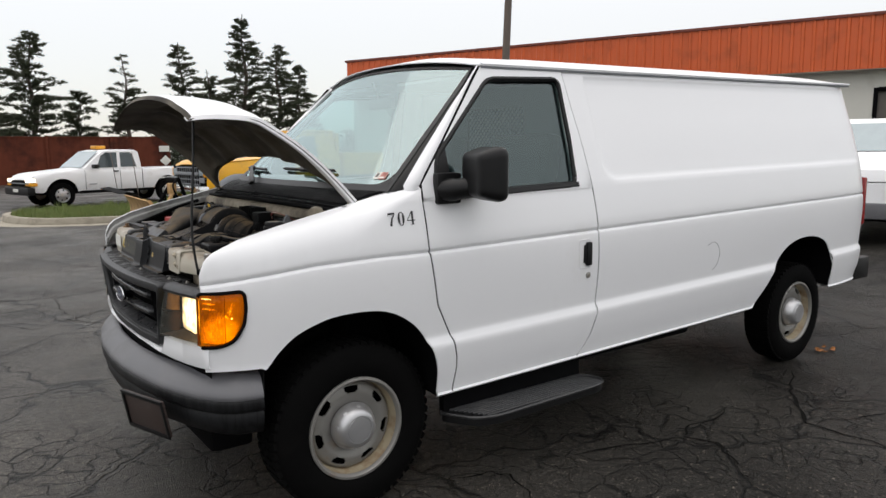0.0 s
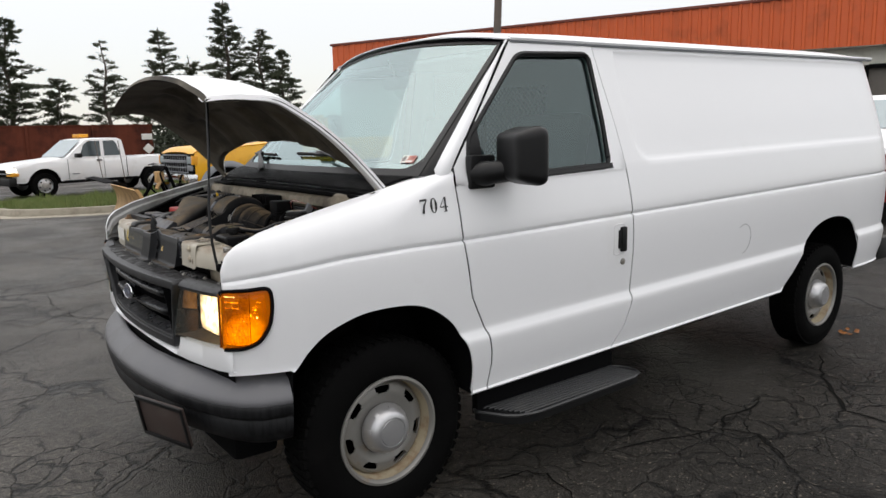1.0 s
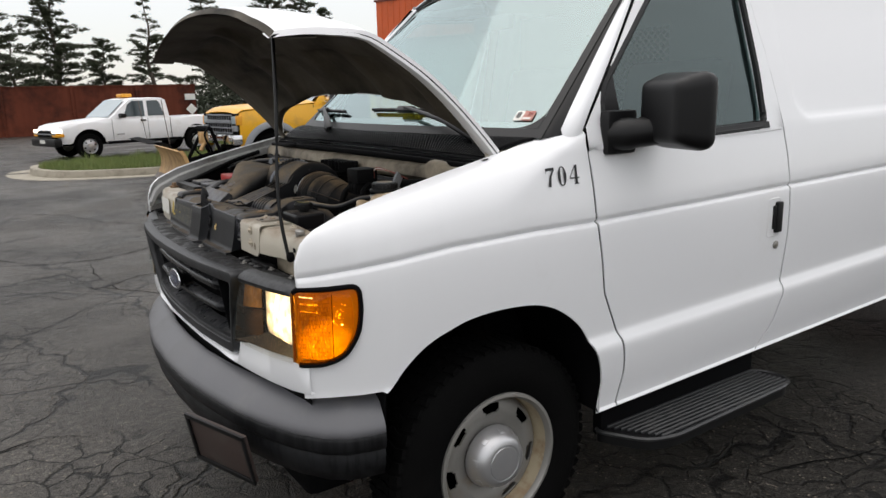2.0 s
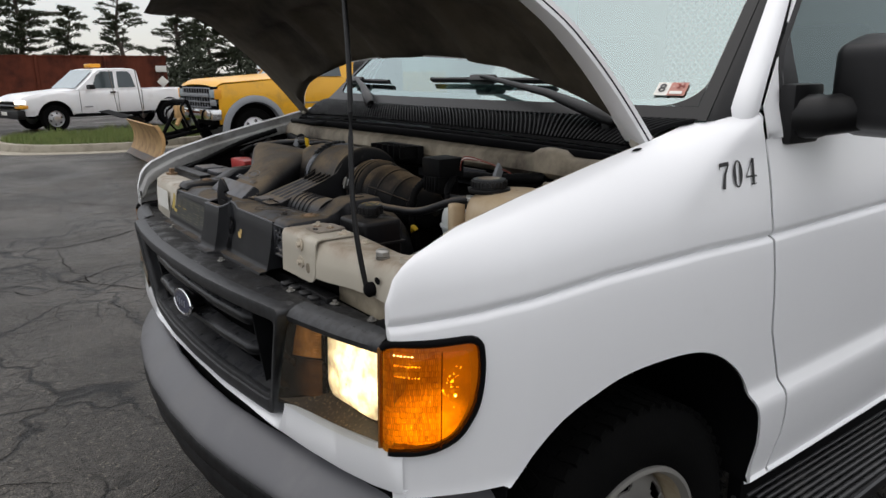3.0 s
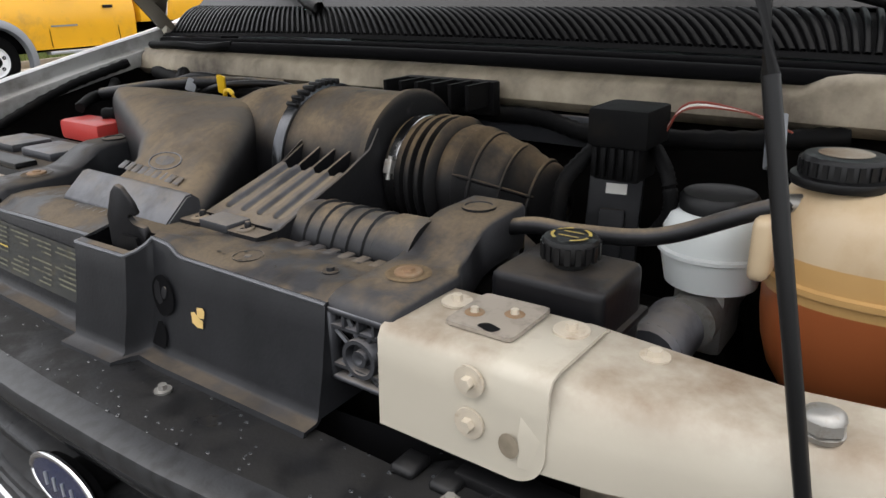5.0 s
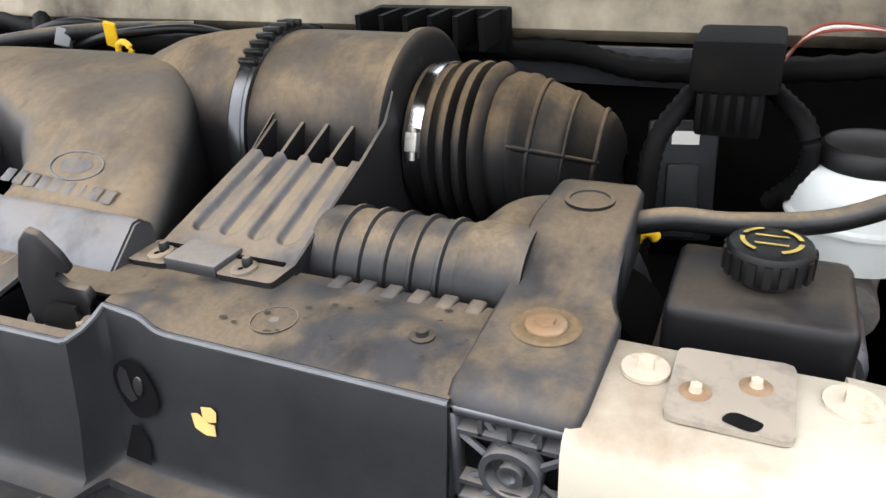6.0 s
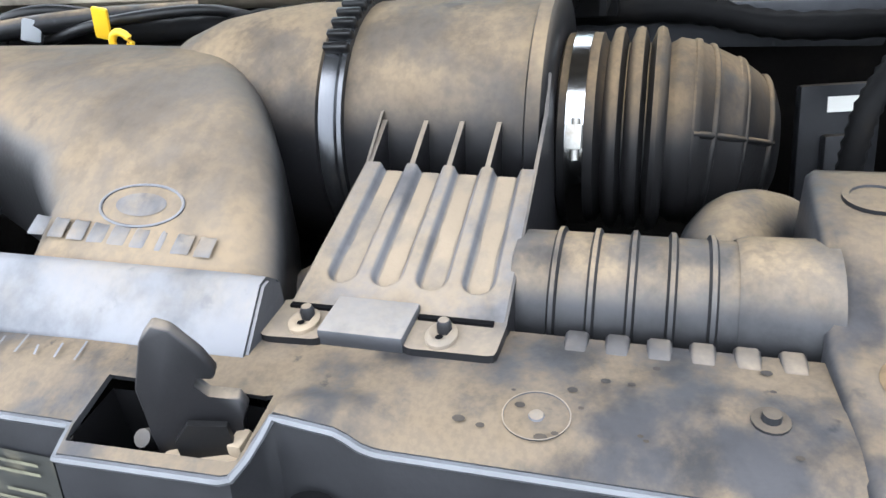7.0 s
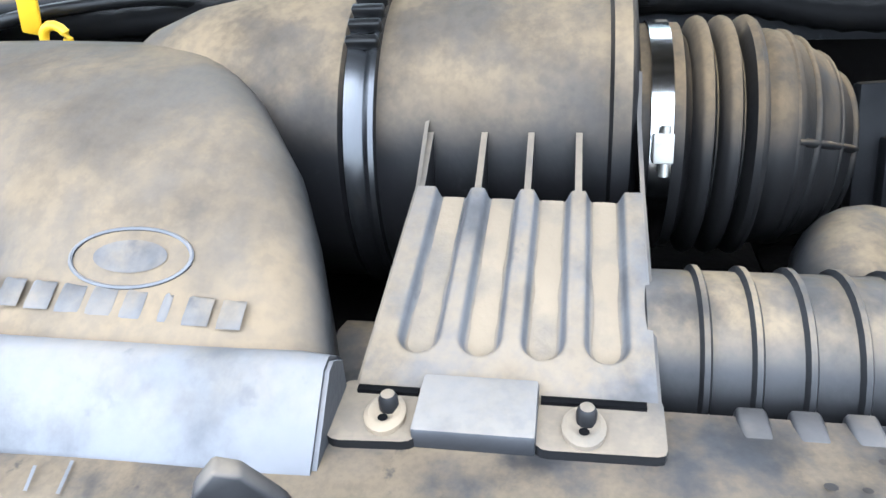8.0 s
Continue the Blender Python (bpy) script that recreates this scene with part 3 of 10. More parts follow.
def tube(bm, pts, r, seg=8, closed=False):
    """A round pipe along a line of points; r may be a list."""
    pts = [Vector(p) for p in pts]
    n = len(pts)
    rings = []
    ref = Vector((0.13, 0.21, 0.97))
    for i, p in enumerate(pts):
        if closed:
            d = pts[(i + 1) % n] - pts[i - 1]
        else:
            d = pts[min(i + 1, n - 1)] - pts[max(i - 1, 0)]
        d.normalize()
        u = d.cross(ref)
        if u.length < 0.05:
            u = d.cross(Vector((1, 0, 0)))
        u.normalize()
        w = d.cross(u)
        ri = r[i] if isinstance(r, (list, tuple)) else r
        rings.append([bm.verts.new(p + ri * (u * math.cos(2 * math.pi * k / seg) + w * math.sin(2 * math.pi * k / seg))) for k in range(seg)])
    for i in range(n if closed else n - 1):
        a, b = rings[i], rings[(i + 1) % n]
        for k in range(seg):
            bm.faces.new((a[k], a[(k + 1) % seg], b[(k + 1) % seg], b[k]))
    if not closed:
        bm.faces.new(rings[0][::-1])
        bm.faces.new(rings[-1])


def smooth_path(pts, steps=6):
    """Catmull-Rom through the points."""
    p = [Vector(q) for q in pts]
    p = [p[0] * 2 - p[1]] + p + [p[-1] * 2 - p[-2]]
    out = []
    for i in range(1, len(p) - 2):
        for s in range(steps):
            t = s / steps
            a, b, c, d = p[i - 1], p[i], p[i + 1], p[i + 2]
            out.append(0.5 * ((2 * b) + (c - a) * t + (2 * a - 5 * b + 4 * c - d) * t * t + (3 * b - a - 3 * c + d) * t ** 3))
    out.append(p[-2])
    return out


def lathe(bm, prof, m, seg=32, close=False):
    """Turn a profile of (radius, along) round the z axis of the pose m."""
    rings = []
    for r, a in prof:
        rings.append([bm.verts.new(m @ Vector((r * math.cos(2 * math.pi * i / seg), r * math.sin(2 * math.pi * i / seg), a))) for i in range(seg)])
    pairs = list(zip(rings, rings[1:])) + ([(rings[-1], rings[0])] if close else [])
    for a, b in pairs:
        for i in range(seg):
            j = (i + 1) % seg
            try:
                bm.faces.new((a[i], a[j], b[j], b[i]))
            except ValueError:
                pass
    if not close:
        if prof[-1][0] < 0.003:
            bmesh.ops.remove_doubles(bm, verts=rings[-1], dist=0.01)
    return rings


def grid(bm, rows, flip=False):
    """Quads over a table of points, dropping empty ones."""
    vs = [[bm.verts.new(p) for p in row] for row in rows]
    for a, b in zip(vs, vs[1:]):
        for i in range(len(a) - 1):
            q = [a[i], a[i + 1], b[i + 1], b[i]]
            co = [v.co for v in q]
            if (co[0] - co[2]).cross(co[1] - co[3]).length < 1e-7:
                continue
            bm.faces.new(q[::-1] if flip else q)
    return vs


def prism(bm, outline, z0, z1, m=None):
    """An upright block over an outline of (x, y)."""
    m = m or Matrix()
    a = [bm.verts.new(m @ Vector((x, y, z0))) for x, y in outline]
    b = [bm.verts.new(m @ Vector((x, y, z1))) for x, y in outline]
    n = len(a)
    for i in range(n):
        j = (i + 1) % n
        bm.faces.new((a[i], a[j], b[j], b[i]))
    bm.faces.new(a[::-1])
    bm.faces.new(b)
    return a + b


def rounded(poly, r, k=4):
    """Round the corners of a polygon."""
    out = []
    n = len(poly)
    for i in range(n):
        p, a, b = Vector(poly[i]), Vector(poly[i - 1]), Vector(poly[(i + 1) % n])
        u, v = (a - p), (b - p)
        d = min(r, u.length * 0.45, v.length * 0.45)
        p0, p1 = p + u.normalized() * d, p + v.normalized() * d
        for s in range(k + 1):
            t = s / k
            q = p0 * (1 - t) ** 2 + p * 2 * t * (1 - t) + p1 * t * t
            out.append(tuple(q))
    return out


def solid(ob, t, offset=-1.0):
    md = ob.modifiers.new("thickness", "SOLIDIFY")
    md.thickness, md.offset = t, offset
    return ob


def bolts(name, material, parent, rows, label=""):
    """Single bolts, each a part of its own: (place, radius, height, axis, washer)."""
    for p, r, h, axis, washer in rows:
        b = bm_new()
        hexbolt(b, p, r, h, axis, washer)
        part(name, b, material, parent, label)


def hexbolt(bm, p, r, h, axis=(0, 0, 1), washer=1.9):
    p, a = Vector(p), Vector(axis).normalized()
    cyl(bm, p, p + a * h * 0.3, r * washer, seg=18)
    cyl(bm, p + a * h * 0.3, p + a * h, r, r * 0.95, seg=6)


# ---------------------------------------------------------------- the van: forms
RAKE = 0.018
SECTION = [(0.425, 0.952), (0.436, 0.966), (0.445, 0.958), (0.47, 0.962), (0.55, 0.980), (0.645, 0.992), (0.665, 0.992), (0.68, 0.988), (0.70, 0.974), (0.712, 0.972), (0.73, 0.974), (0.85, 0.983), (0.98, 0.988),
           (1.070, 0.984), (1.078, 0.982), (1.085, 0.9705), (1.094, 0.979), (1.105, 0.980), (1.20, 0.966), (1.32, 0.942), (1.55, 0.873), (1.90, 0.752)]
PLAN = [(-0.585, 0.824), (-0.57, 0.841), (-0.53, 0.866), (-0.446, 0.907), (-0.35, 0.936), (-0.2, 0.957), (0.0, 0.972), (0.3, 0.984), (0.6, 0.988), (4.1, 0.988), (4.28, 0.975), (4.36, 0.955)]
CREST = [(-0.580, 1.050), (-0.574, 1.092), (-0.560, 1.122), (-0.53, 1.148), (-0.44, 1.187), (-0.30, 1.225), (-0.11, 1.268), (0.01, 1.293), (0.10, 1.312), (0.22, 1.345), (0.36, 1.375)]
FDGAP = [(0.42, 0.475), (0.58, 0.487), (0.69, 0.463), (0.85, 0.385), (1.10, 0.345), (1.38, 0.335)]
DRGAP = [(0.42, 1.26), (0.52, 1.345), (0.66, 1.392), (0.90, 1.40), (1.16, 1.395), (1.47, 1.372), (1.70, 1.35), (1.92, 1.335)]
FRONT = [(0.0, -0.690), (0.2, -0.686), (0.4, -0.668), (0.55, -0.645), (0.70, -0.618), (0.80, -0.592), (0.82, -0.583)]


def rake(x):
    return RAKE * max(0.0, x - 0.3)


def recess(x, z):
    """How far the blank side panel is pressed in."""
    def edge(a, b, v):
        t = min(1.0, max(0.0, (v - a) / (b - a)))
        return t * t * (3 - 2 * t)
    lo = 1.325 + 0.08 * max(0.0, 1 - (x - 1.49) / 0.10) ** 2
    return 0.009 * edge(1.485, 1.505, x) * edge(4.34, 4.31, x) * edge(lo, lo + 0.022, z) * edge(1.875, 1.855, z)


def side(x, z, s=-1, out=0.0):
    """A point of the van's flank at length x and height z above the sill line; s -1 is the driver's flank."""
    y = interp(z, SECTION) * interp(x, PLAN) / 0.988 - recess(x, z) + out
    return Vector((x, s * y, z + rake(x)))


def front_x(y):
    return interp(abs(y), FRONT)


def fascia(y, z, out=0.0):
    """A point of the van's nose."""
    lean = 0.05 * (z - 0.85)
    return Vector((front_x(y) + lean - out, y, z))


van = thing("cargo_van", "white cargo van with its hood propped open, parked on damp asphalt", "van")

ARCH_F = [(-0.385, 0.690), (-0.362, 0.708), (-0.330, 0.752), (-0.267, 0.808), (-0.19, 0.845), (-0.10, 0.868), (0.02, 0.873), (0.13, 0.858), (0.22, 0.815), (0.30, 0.745), (0.36, 0.64), (0.385, 0.55), (0.392, 0.435)]
ARCH_R = [(2.90, 0.430), (3.02, 0.56), (3.14, 0.70), (3.24, 0.785), (3.36, 0.83), (3.52, 0.845), (3.68, 0.825), (3.80, 0.775), (3.88, 0.68), (3.905, 0.56), (3.91, 0.445)]


ARCH_F = [(p.x, p.y) for p in smooth_path([Vector((x, z, 0)) for x, z in ARCH_F], 6)]
ARCH_R = [(p.x, p.y) for p in smooth_path([Vector((x, z, 0)) for x, z in ARCH_R], 6)]


def arch_low(x, arch, sill):
    if x <= arch[0][0] or x >= arch[-1][0]:
        return sill
    return interp(x, arch)


ROWS_Z = [0.425, 0.436, 0.445, 0.47, 0.50, 0.55, 0.60, 0.625, 0.645, 0.655, 0.665, 0.68, 0.70, 0.715, 0.73, 0.76, 0.79, 0.82, 0.85, 0.90, 0.95, 1.0, 1.04, 1.070, 1.078, 1.085, 1.094, 1.105, 1.15, 1.20, 1.25, 1.30]
UPPER_Z = [1.30, 1.325, 1.336, 1.347, 1.36, 1.38, 1.40, 1.42, 1.46, 1.50, 1.58, 1.66, 1.74, 1.82, 1.855, 1.865, 1.875, 1.90]


def frange(a, b, n):
    return [a + (b - a) * i / n for i in range(n + 1)]


def crease_dip(x, z):
    """The crease along the flank falls towards the nose."""
    d = interp(x, [(-0.585, -0.058), (-0.54, -0.052), (-0.40, -0.034), (-0.18, -0.010), (0.1, 0.0)])
    return d * interp(z, [(0.86, 0.0), (1.06, 1.0), (1.12, 1.0), (1.3, 0.3)])


def build_fender(s):
    bm = bm_new()
    xs = frange(-0.576, -0.40, 14) + frange(-0.39, 0.29, 60) + frange(0.30, 0.39, 18) + [0.392, 0.393, 0.41, 0.43, 0.45, 0.47, 0.49]
    rows = []
    for x in xs:
        xx = min(x, 0.49)
        top = interp(xx, CREST)
        zl = arch_low(xx, ARCH_F, 0.70 if xx < 0 else 0.425)
        shoulder = interp(xx, [(-0.3, 1.112), (0.0, 1.125), (0.12, 1.215), (0.22, 1.285), (0.34, 1.342)])
        inner = interp(xx, [(-0.59, 0.816), (-0.53, 0.828), (-0.3, 0.836), (0.1, 0.834), (0.36, 0.85)])
        col = []
        for z in ROWS_Z:
            z2 = min(max(z, zl), shoulder)
            xe = min(xx, interp(z2, FDGAP) - 0.004)
            p = side(xe, z2, s)
            p.z += crease_dip(xe, z2)
            col.append(p)
        base = side(min(xx, interp(shoulder, FDGAP) - 0.004), shoulder, s)
        base.z += crease_dip(base.x, shoulder)
        xe = base.x
        shoulder = base.z
        for k in range(1, 8):
            a = k / 7 * math.pi / 2
            yy = inner + (abs(base.y) - inner) * math.cos(a)
            zz = shoulder + (top - shoulder) * math.sin(a)
            col.append(Vector((xe, s * yy, zz)))
        col.append(Vector((xe, s * (inner - 0.006), top - 0.006)))
        col.append(Vector((xe, s * (inner - 0.006), top - 0.045)))
        rows.append(col)
    # front end turned in above the corner lamp
    first = rows[0]
    for f, dx in ((0.10, -0.002), (0.28, -0.003), (0.6, -0.003), (0.96, -0.003)):
        row = []
        for p in first:
            hi = min(1.0, max(0.0, (p.z - 0.985) / 0.03))
            goal = Vector((p.x, s * 0.8155, min(p.z, 1.030)))
            q = p.lerp(goal, f * (0.5 + 0.5 * hi))
            q.x += dx * hi
            row.append(q)
        rows.insert(0, row)
    grid(bm, rows, flip=(s > 0))
    ob = part("fender", outward(bm, (0, s * 0.6, 0.9)), M_WHITE, van)
    return solid(ob, 0.006)


for s in (-1, 1):
    build_fender(s)

# folded inner flanges of the fenders, left in grimy shop paint
# The far flange's grey also holds that side's shade, painted into it.
M_FLANGE = mat("grimy_shaded_flange_paint", (0.26, 0.26, 0.255), 0.5, vary=0.2, scale=10, dirt=(0.09, 0.08, 0.07), dirt_amount=0.5, dirt_scale=12)
for s in (-1, 1):
    bm = bm_new()
    rows = []
    for x in frange(-0.46 if s < 0 else -0.575, 0.08, 26):
        top, inner = interp(x, CREST), interp(x, [(-0.59, 0.816), (-0.53, 0.828), (-0.3, 0.836), (0.1, 0.834)])
        rows.append([Vector((x, s * (inner - d), top + h)) for d, h in ((0.0095, -0.004), (0.010, -0.026), (0.014, -0.030), (0.040, -0.032), (0.043, -0.036), (0.043, -0.060))])
    grid(bm, rows, flip=(s > 0))
    solid(part("fender_flange", bm, M_FLANGE if s > 0 else M_CREAM, van, "folded inner fender flange in grimy paint"), 0.002)

# wheel-house liners and lower front corner
for s in (-1, 1):
    for cx, arch in ((0.0, ARCH_F), (3.505, ARCH_R)):
        bm = bm_new()
        pts = arch if cx else [(-0.387, 0.50)] + arch
        rows = [[side(x, z, s, -0.006), Vector((x, s * 0.60, z + rake(x) + 0.02))] for x, z in pts]
        grid(bm, rows, flip=(s < 0))
        rows = [[Vector((x, s * 0.60, z + rake(x) + 0.02)), Vector((x, s * 0.60, 0.38))] for x, z in pts]
        grid(bm, rows)
        solid(part("wheel_house", bm, M_GAP, van), 0.004)

# ---- doors
WIN = [(0.405, 1.305), (1.270, 1.316), (1.284, 1.50), (1.304, 1.850), (0.828, 1.838), (0.438, 1.475)]


def door_outer():
    pts = [(interp(1.30, FDGAP) + 0.004, 1.30), (interp(1.30, DRGAP) - 0.004, 1.30)]
    pts += [(interp(z, DRGAP) - 0.004, z) for z in (1.4, 1.5, 1.6, 1.7, 1.8, 1.893)]
    pts += [(0.80, 1.893), (0.345, 1.372)]
    return pts


def ray_hit(c, ang, poly):
    d = Vector((math.cos(ang), math.sin(ang)))
    best = None
    for i in range(len(poly)):
        a, b = Vector(poly[i - 1]), Vector(poly[i])
        e = b - a
        den = d.x * e.y - d.y * e.x
        if abs(den) < 1e-9:
            continue
        w = a - c
        t = (w.x * e.y - w.y * e.x) / den
        u = (w.x * d.y - w.y * d.x) / den
        if t > 0 and -1e-6 <= u <= 1 + 1e-6 and (best is None or t > best):
            best = t
    return c + d * best


def build_door(s):
    bm = bm_new()
    rows = []
    for z in ROWS_Z:
        a, b = interp(z, FDGAP) + 0.004, interp(z, DRGAP) - 0.004
        rows.append([side(x, z, s) for x in frange(a, b, 16)])
    grid(bm, rows, flip=(s < 0) ^ True)
    c = Vector((0.92, 1.56))
    outer, inner = door_outer(), rounded(WIN, 0.05)
    angs = sorted({round(math.atan2(p[1] - c.y, p[0] - c.x), 5) for p in outer + inner})
    ring = []
    for a in angs + [angs[0]]:
        po, pi = ray_hit(c, a, outer), ray_hit(c, a, inner)
        ring.append([side(*(po.lerp(pi, t)), s) for t in (0, 0.33, 0.66, 1.0)] + [side(*pi, s, -0.03)])
    grid(bm, ring, flip=(s < 0) ^ True)
    d = part("front_door", outward(bm, (0.9, 0, 1.2)), M_WHITE, van)
    solid(d, 0.004)
    # black rubber round the pane
    bm = bm_new()
    tube(bm, [side(x, z, s, -0.004) for x, z in rounded(WIN, 0.05)], 0.013, 6, closed=True)
    part("window_seal", bm, M_BLACK, d)
    bm = bm_new()
    w2 = rounded(WIN, 0.05)
    bm.faces.new([bm.verts.new(side(x, z, s, -0.018)) for x, z in w2])
    g = part("window_pane", outward(bm, (1, 0, 1.4)), M_GLASS_DARK, d)
    g.visible_shadow = False
    # belt strip under the pane
    bm = bm_new()
    rows = [[side(x, 1.302 + 0.011 * (x - 0.4), s, o) if k else side(x, 1.302 + 0.011 * (x - 0.4), s, -0.01) for k, o in ((0, 0), (1, 0.008))] + [side(x, 1.326 + 0.011 * (x - 0.4), s, 0.006), side(x, 1.33 + 0.011 * (x - 0.4), s, -0.012)] for x in frange(0.42, 1.285, 10)]
    grid(bm, rows, flip=(s > 0))
    part("belt_moulding", bm, M_BLACK, d)
    # black sail that carries the mirror
    bm = bm_new()
    sail = [(0.405, 1.31), (0.50, 1.312), (0.50, 1.555), (0.435, 1.475)]
    bm.faces.new([bm.verts.new(side(x, z, s, 0.004)) for x, z in sail])
    solid(part("mirror_sail", bm, M_BLACK, d), 0.012)
    # handle in its pressed cup
    bm = bm_new()
    cup = rounded([(1.255, 0.90), (1.335, 0.90), (1.335, 1.045), (1.255, 1.045)], 0.02)
    tube(bm, [side(x, z, s, -0.0022) for x, z in cup], 0.0046, 6, closed=True)
    part("handle_cup", bm, M_WHITE, d)
    bm = bm_new()
    box(bm, 1.30, 1.338, -0.012, 0.012, 0.912, 1.032, 0.008, m=Matrix.Translation((0, s * 0.988, rake(1.3))))
    box(bm, 1.285, 1.306, -0.008, 0.006, 0.928, 1.018, 0.004, m=Matrix.Translation((0, s * 0.986, rake(1.3))))
    part("door_handle", bm, M_BLACK, d, "black plastic door handle")
    bm = bm_new()
    p = side(1.322, 0.862, s, 0.0)
    lathe(bm, [(0.016, -0.004), (0.016, 0.004), (0.011, 0.006), (0.001, 0.006)], Matrix.Translation(p) @ pose(0, 0, 0, 90 if s < 0 else -90), 18)
    part("lock", bm, M_METAL, d, "round metal key lock")
    return d


doors = {s: build_door(s) for s in (-1, 1)}

# dark inner skin behind the door gaps
for s in (-1, 1):
    bm = bm_new()
    for gap in (FDGAP, DRGAP):
        rows = [[side(interp(z, gap) + dx, z, s, -0.012) for dx in (-0.03, 0.03)] for z in frange(0.44, 1.36 if gap is FDGAP else 1.89, 24)]
        grid(bm, rows)
    rows = [[side(x - 0.035, z, s, -0.012), side(x + 0.03, z, s, -0.012)] for x, z in ((0.345, 1.372), (0.80, 1.893))]
    grid(bm, rows)
    part("door_gap_seal", bm, M_GAP, van)


# ---- blank cargo sides
def build_side_panel(s):
    bm = bm_new()
    xs = [1.27, 1.30, 1.33, 1.36, 1.38, 1.40, 1.43, 1.46, 1.485, 1.49, 1.495, 1.50, 1.505, 1.52, 1.54, 1.56, 1.58, 1.60] + frange(1.7, 2.8, 10) + frange(2.9, 3.9, 30) + [3.905, 3.91, 3.911, 3.95] + frange(4.0, 4.30, 5) + [4.31, 4.32, 4.33, 4.34, 4.36]
    rows = []
    for z in ROWS_Z + UPPER_Z[1:]:
        row = []
        for x in xs:
            z2 = max(z, arch_low(x, ARCH_R, 0.425))
            row.append(side(max(x, interp(z2, DRGAP) + 0.004), z2, s))
        # rounded rear corner
        last = row[-1]
        for k in range(1, 7):
            a = k / 6 * math.pi / 2
            row.append(Vector((last.x + 0.10 * math.sin(a), last.y - s * 0.10 * (1 - math.cos(a)), last.z)))
        rows.append(row)
    grid(bm, rows, flip=(s > 0))
    p = part("side_panel", outward(bm, (2.8, 0, 1.2)), M_WHITE, van)
    solid(p, 0.005)
    if s < 0:
        bm = bm_new()
        ring = [side(2.40 + 0.078 * math.cos(a), 0.835 + 0.085 * math.sin(a), s, -0.0005) for a in frange(0, 2 * math.pi, 40)[:-1]]
        tube(bm, ring[-9:] + ring[:15], 0.0016, 5)
        part("fuel_flap_gap", bm, M_BUMPER, p)
    return p


for s in (-1, 1):
    build_side_panel(s)

# rear wall of the body
bm = bm_new()
rows = []
for z in (0.445, 0.7, 1.0, 1.3, 1.6, 1.90):
    y = abs(side(4.36, z).y) - 0.10
    rows.append([Vector((4.46 + 0.02 * math.cos(t * math.pi / 2), t * y, z + rake(4.4))) for t in frange(-1, 1, 8)])
grid(bm, rows)
solid(part("rear_wall", outward(bm, (3, 0, 1.2)), M_WHITE, van), 0.005)
for s in (-1, 1):
    bm = bm_new()
    box(bm, 4.405, 4.455, min(s * 0.80, s * 0.945), max(s * 0.80, s * 0.945), 0.92, 1.28, 0.015)
    part("tail_lamp", bm, M_REDLENS, van, "tall red tail lamp")
bm = bm_new()
box(bm, 4.36, 4.60, -0.94, 0.94, 0.49, 0.66, 0.02)
part("rear_bumper", bm, M_BLACK, van, "black rear step bumper")
# lower sill rail
for s in (-1, 1):
    bm = bm_new()
    rows = [[side(x, 0.436, s), side(x, 0.428, s, -0.015), Vector((x, s * 0.86, 0.40 + rake(x)))] for x in frange(0.47, 2.90, 20)]
    grid(bm, rows)
    rows = [[side(x, 0.446, s), side(x, 0.438, s, -0.015), Vector((x, s * 0.86, 0.42 + rake(x)))] for x in frange(3.92, 4.36, 6)]
    grid(bm, rows)
    solid(part("sill", bm, M_WHITE, van), 0.003)


# ---- roof, gutter and windscreen
def roof_pt(x, t, lift=0.0):
    """t from -1 (driver's gutter) to 1; x from the windscreen header to the rear."""
    y = t * 0.752
    crown = 0.105 * (1 - abs(t) ** 2.6)
    head = interp(x, [(0.74, 0.035), (0.95, 0.75), (1.4, 1.0), (4.0, 1.0), (4.3, 0.92), (4.46, 0.55)])
    fwd = 0.09 * (1 - t * t) * max(0.0, 1 - (x - 0.80) / 0.5) if x < 1.3 else 0.0
    return Vector((x - fwd, y, 1.905 + rake(x) + crown * (0.35 + 0.65 * head) + lift))


bm = bm_new()
rows = [[roof_pt(x, t) for t in frange(-1, 1, 32)] for x in frange(0.80, 1.4, 12) + frange(1.6, 4.0, 12) + [4.15, 4.25, 4.35, 4.42, 4.47]]
grid(bm, rows)
solid(part("roof", outward(bm, (2.5, 0, 1)), M_WHITE, van), 0.006)
for s in (-1, 1):
    bm = bm_new()
    rows = []
    for x in frange(0.80, 4.44, 30):
        y = 0.752
        rows.append([Vector((x, s * yy, zz + rake(x))) for yy, zz in ((y - 0.012, 1.888), (y + 0.012, 1.889), (y + 0.014, 1.897), (y + 0.006, 1.9), (y - 0.006, 1.907))])
    grid(bm, rows, flip=(s > 0))
    part("rain_gutter", bm, M_GREYTRIM, van, "thin grey rain gutter")
    bm = bm_new()
    rows = []
    for x in frange(0.80, 4.44, 30):
        rows.append([Vector((x, s * yy, zz + rake(x))) for yy, zz in ((0.766, 1.8985), (0.769, 1.908), (0.763, 1.914), (0.748, 1.912))])
    grid(bm, rows, flip=(s > 0))
    part("gutter_lip", bm, M_WHITE, van)


def screen(u, v, lift=0.0):
    """Windscreen surface: u across (-1 driver's side), v from the cowl up."""
    half = 0.868 + (0.722 - 0.868) * v
    x = 0.240 + 0.560 * v - 0.095 * (1 - u * u) * (1 - 0.1 * v)
    z = 1.372 + 0.528 * v + 0.042 * (1 - u * u) * v ** 2
    return Vector((x - lift * 0.65, u * half, z + lift * 0.75))


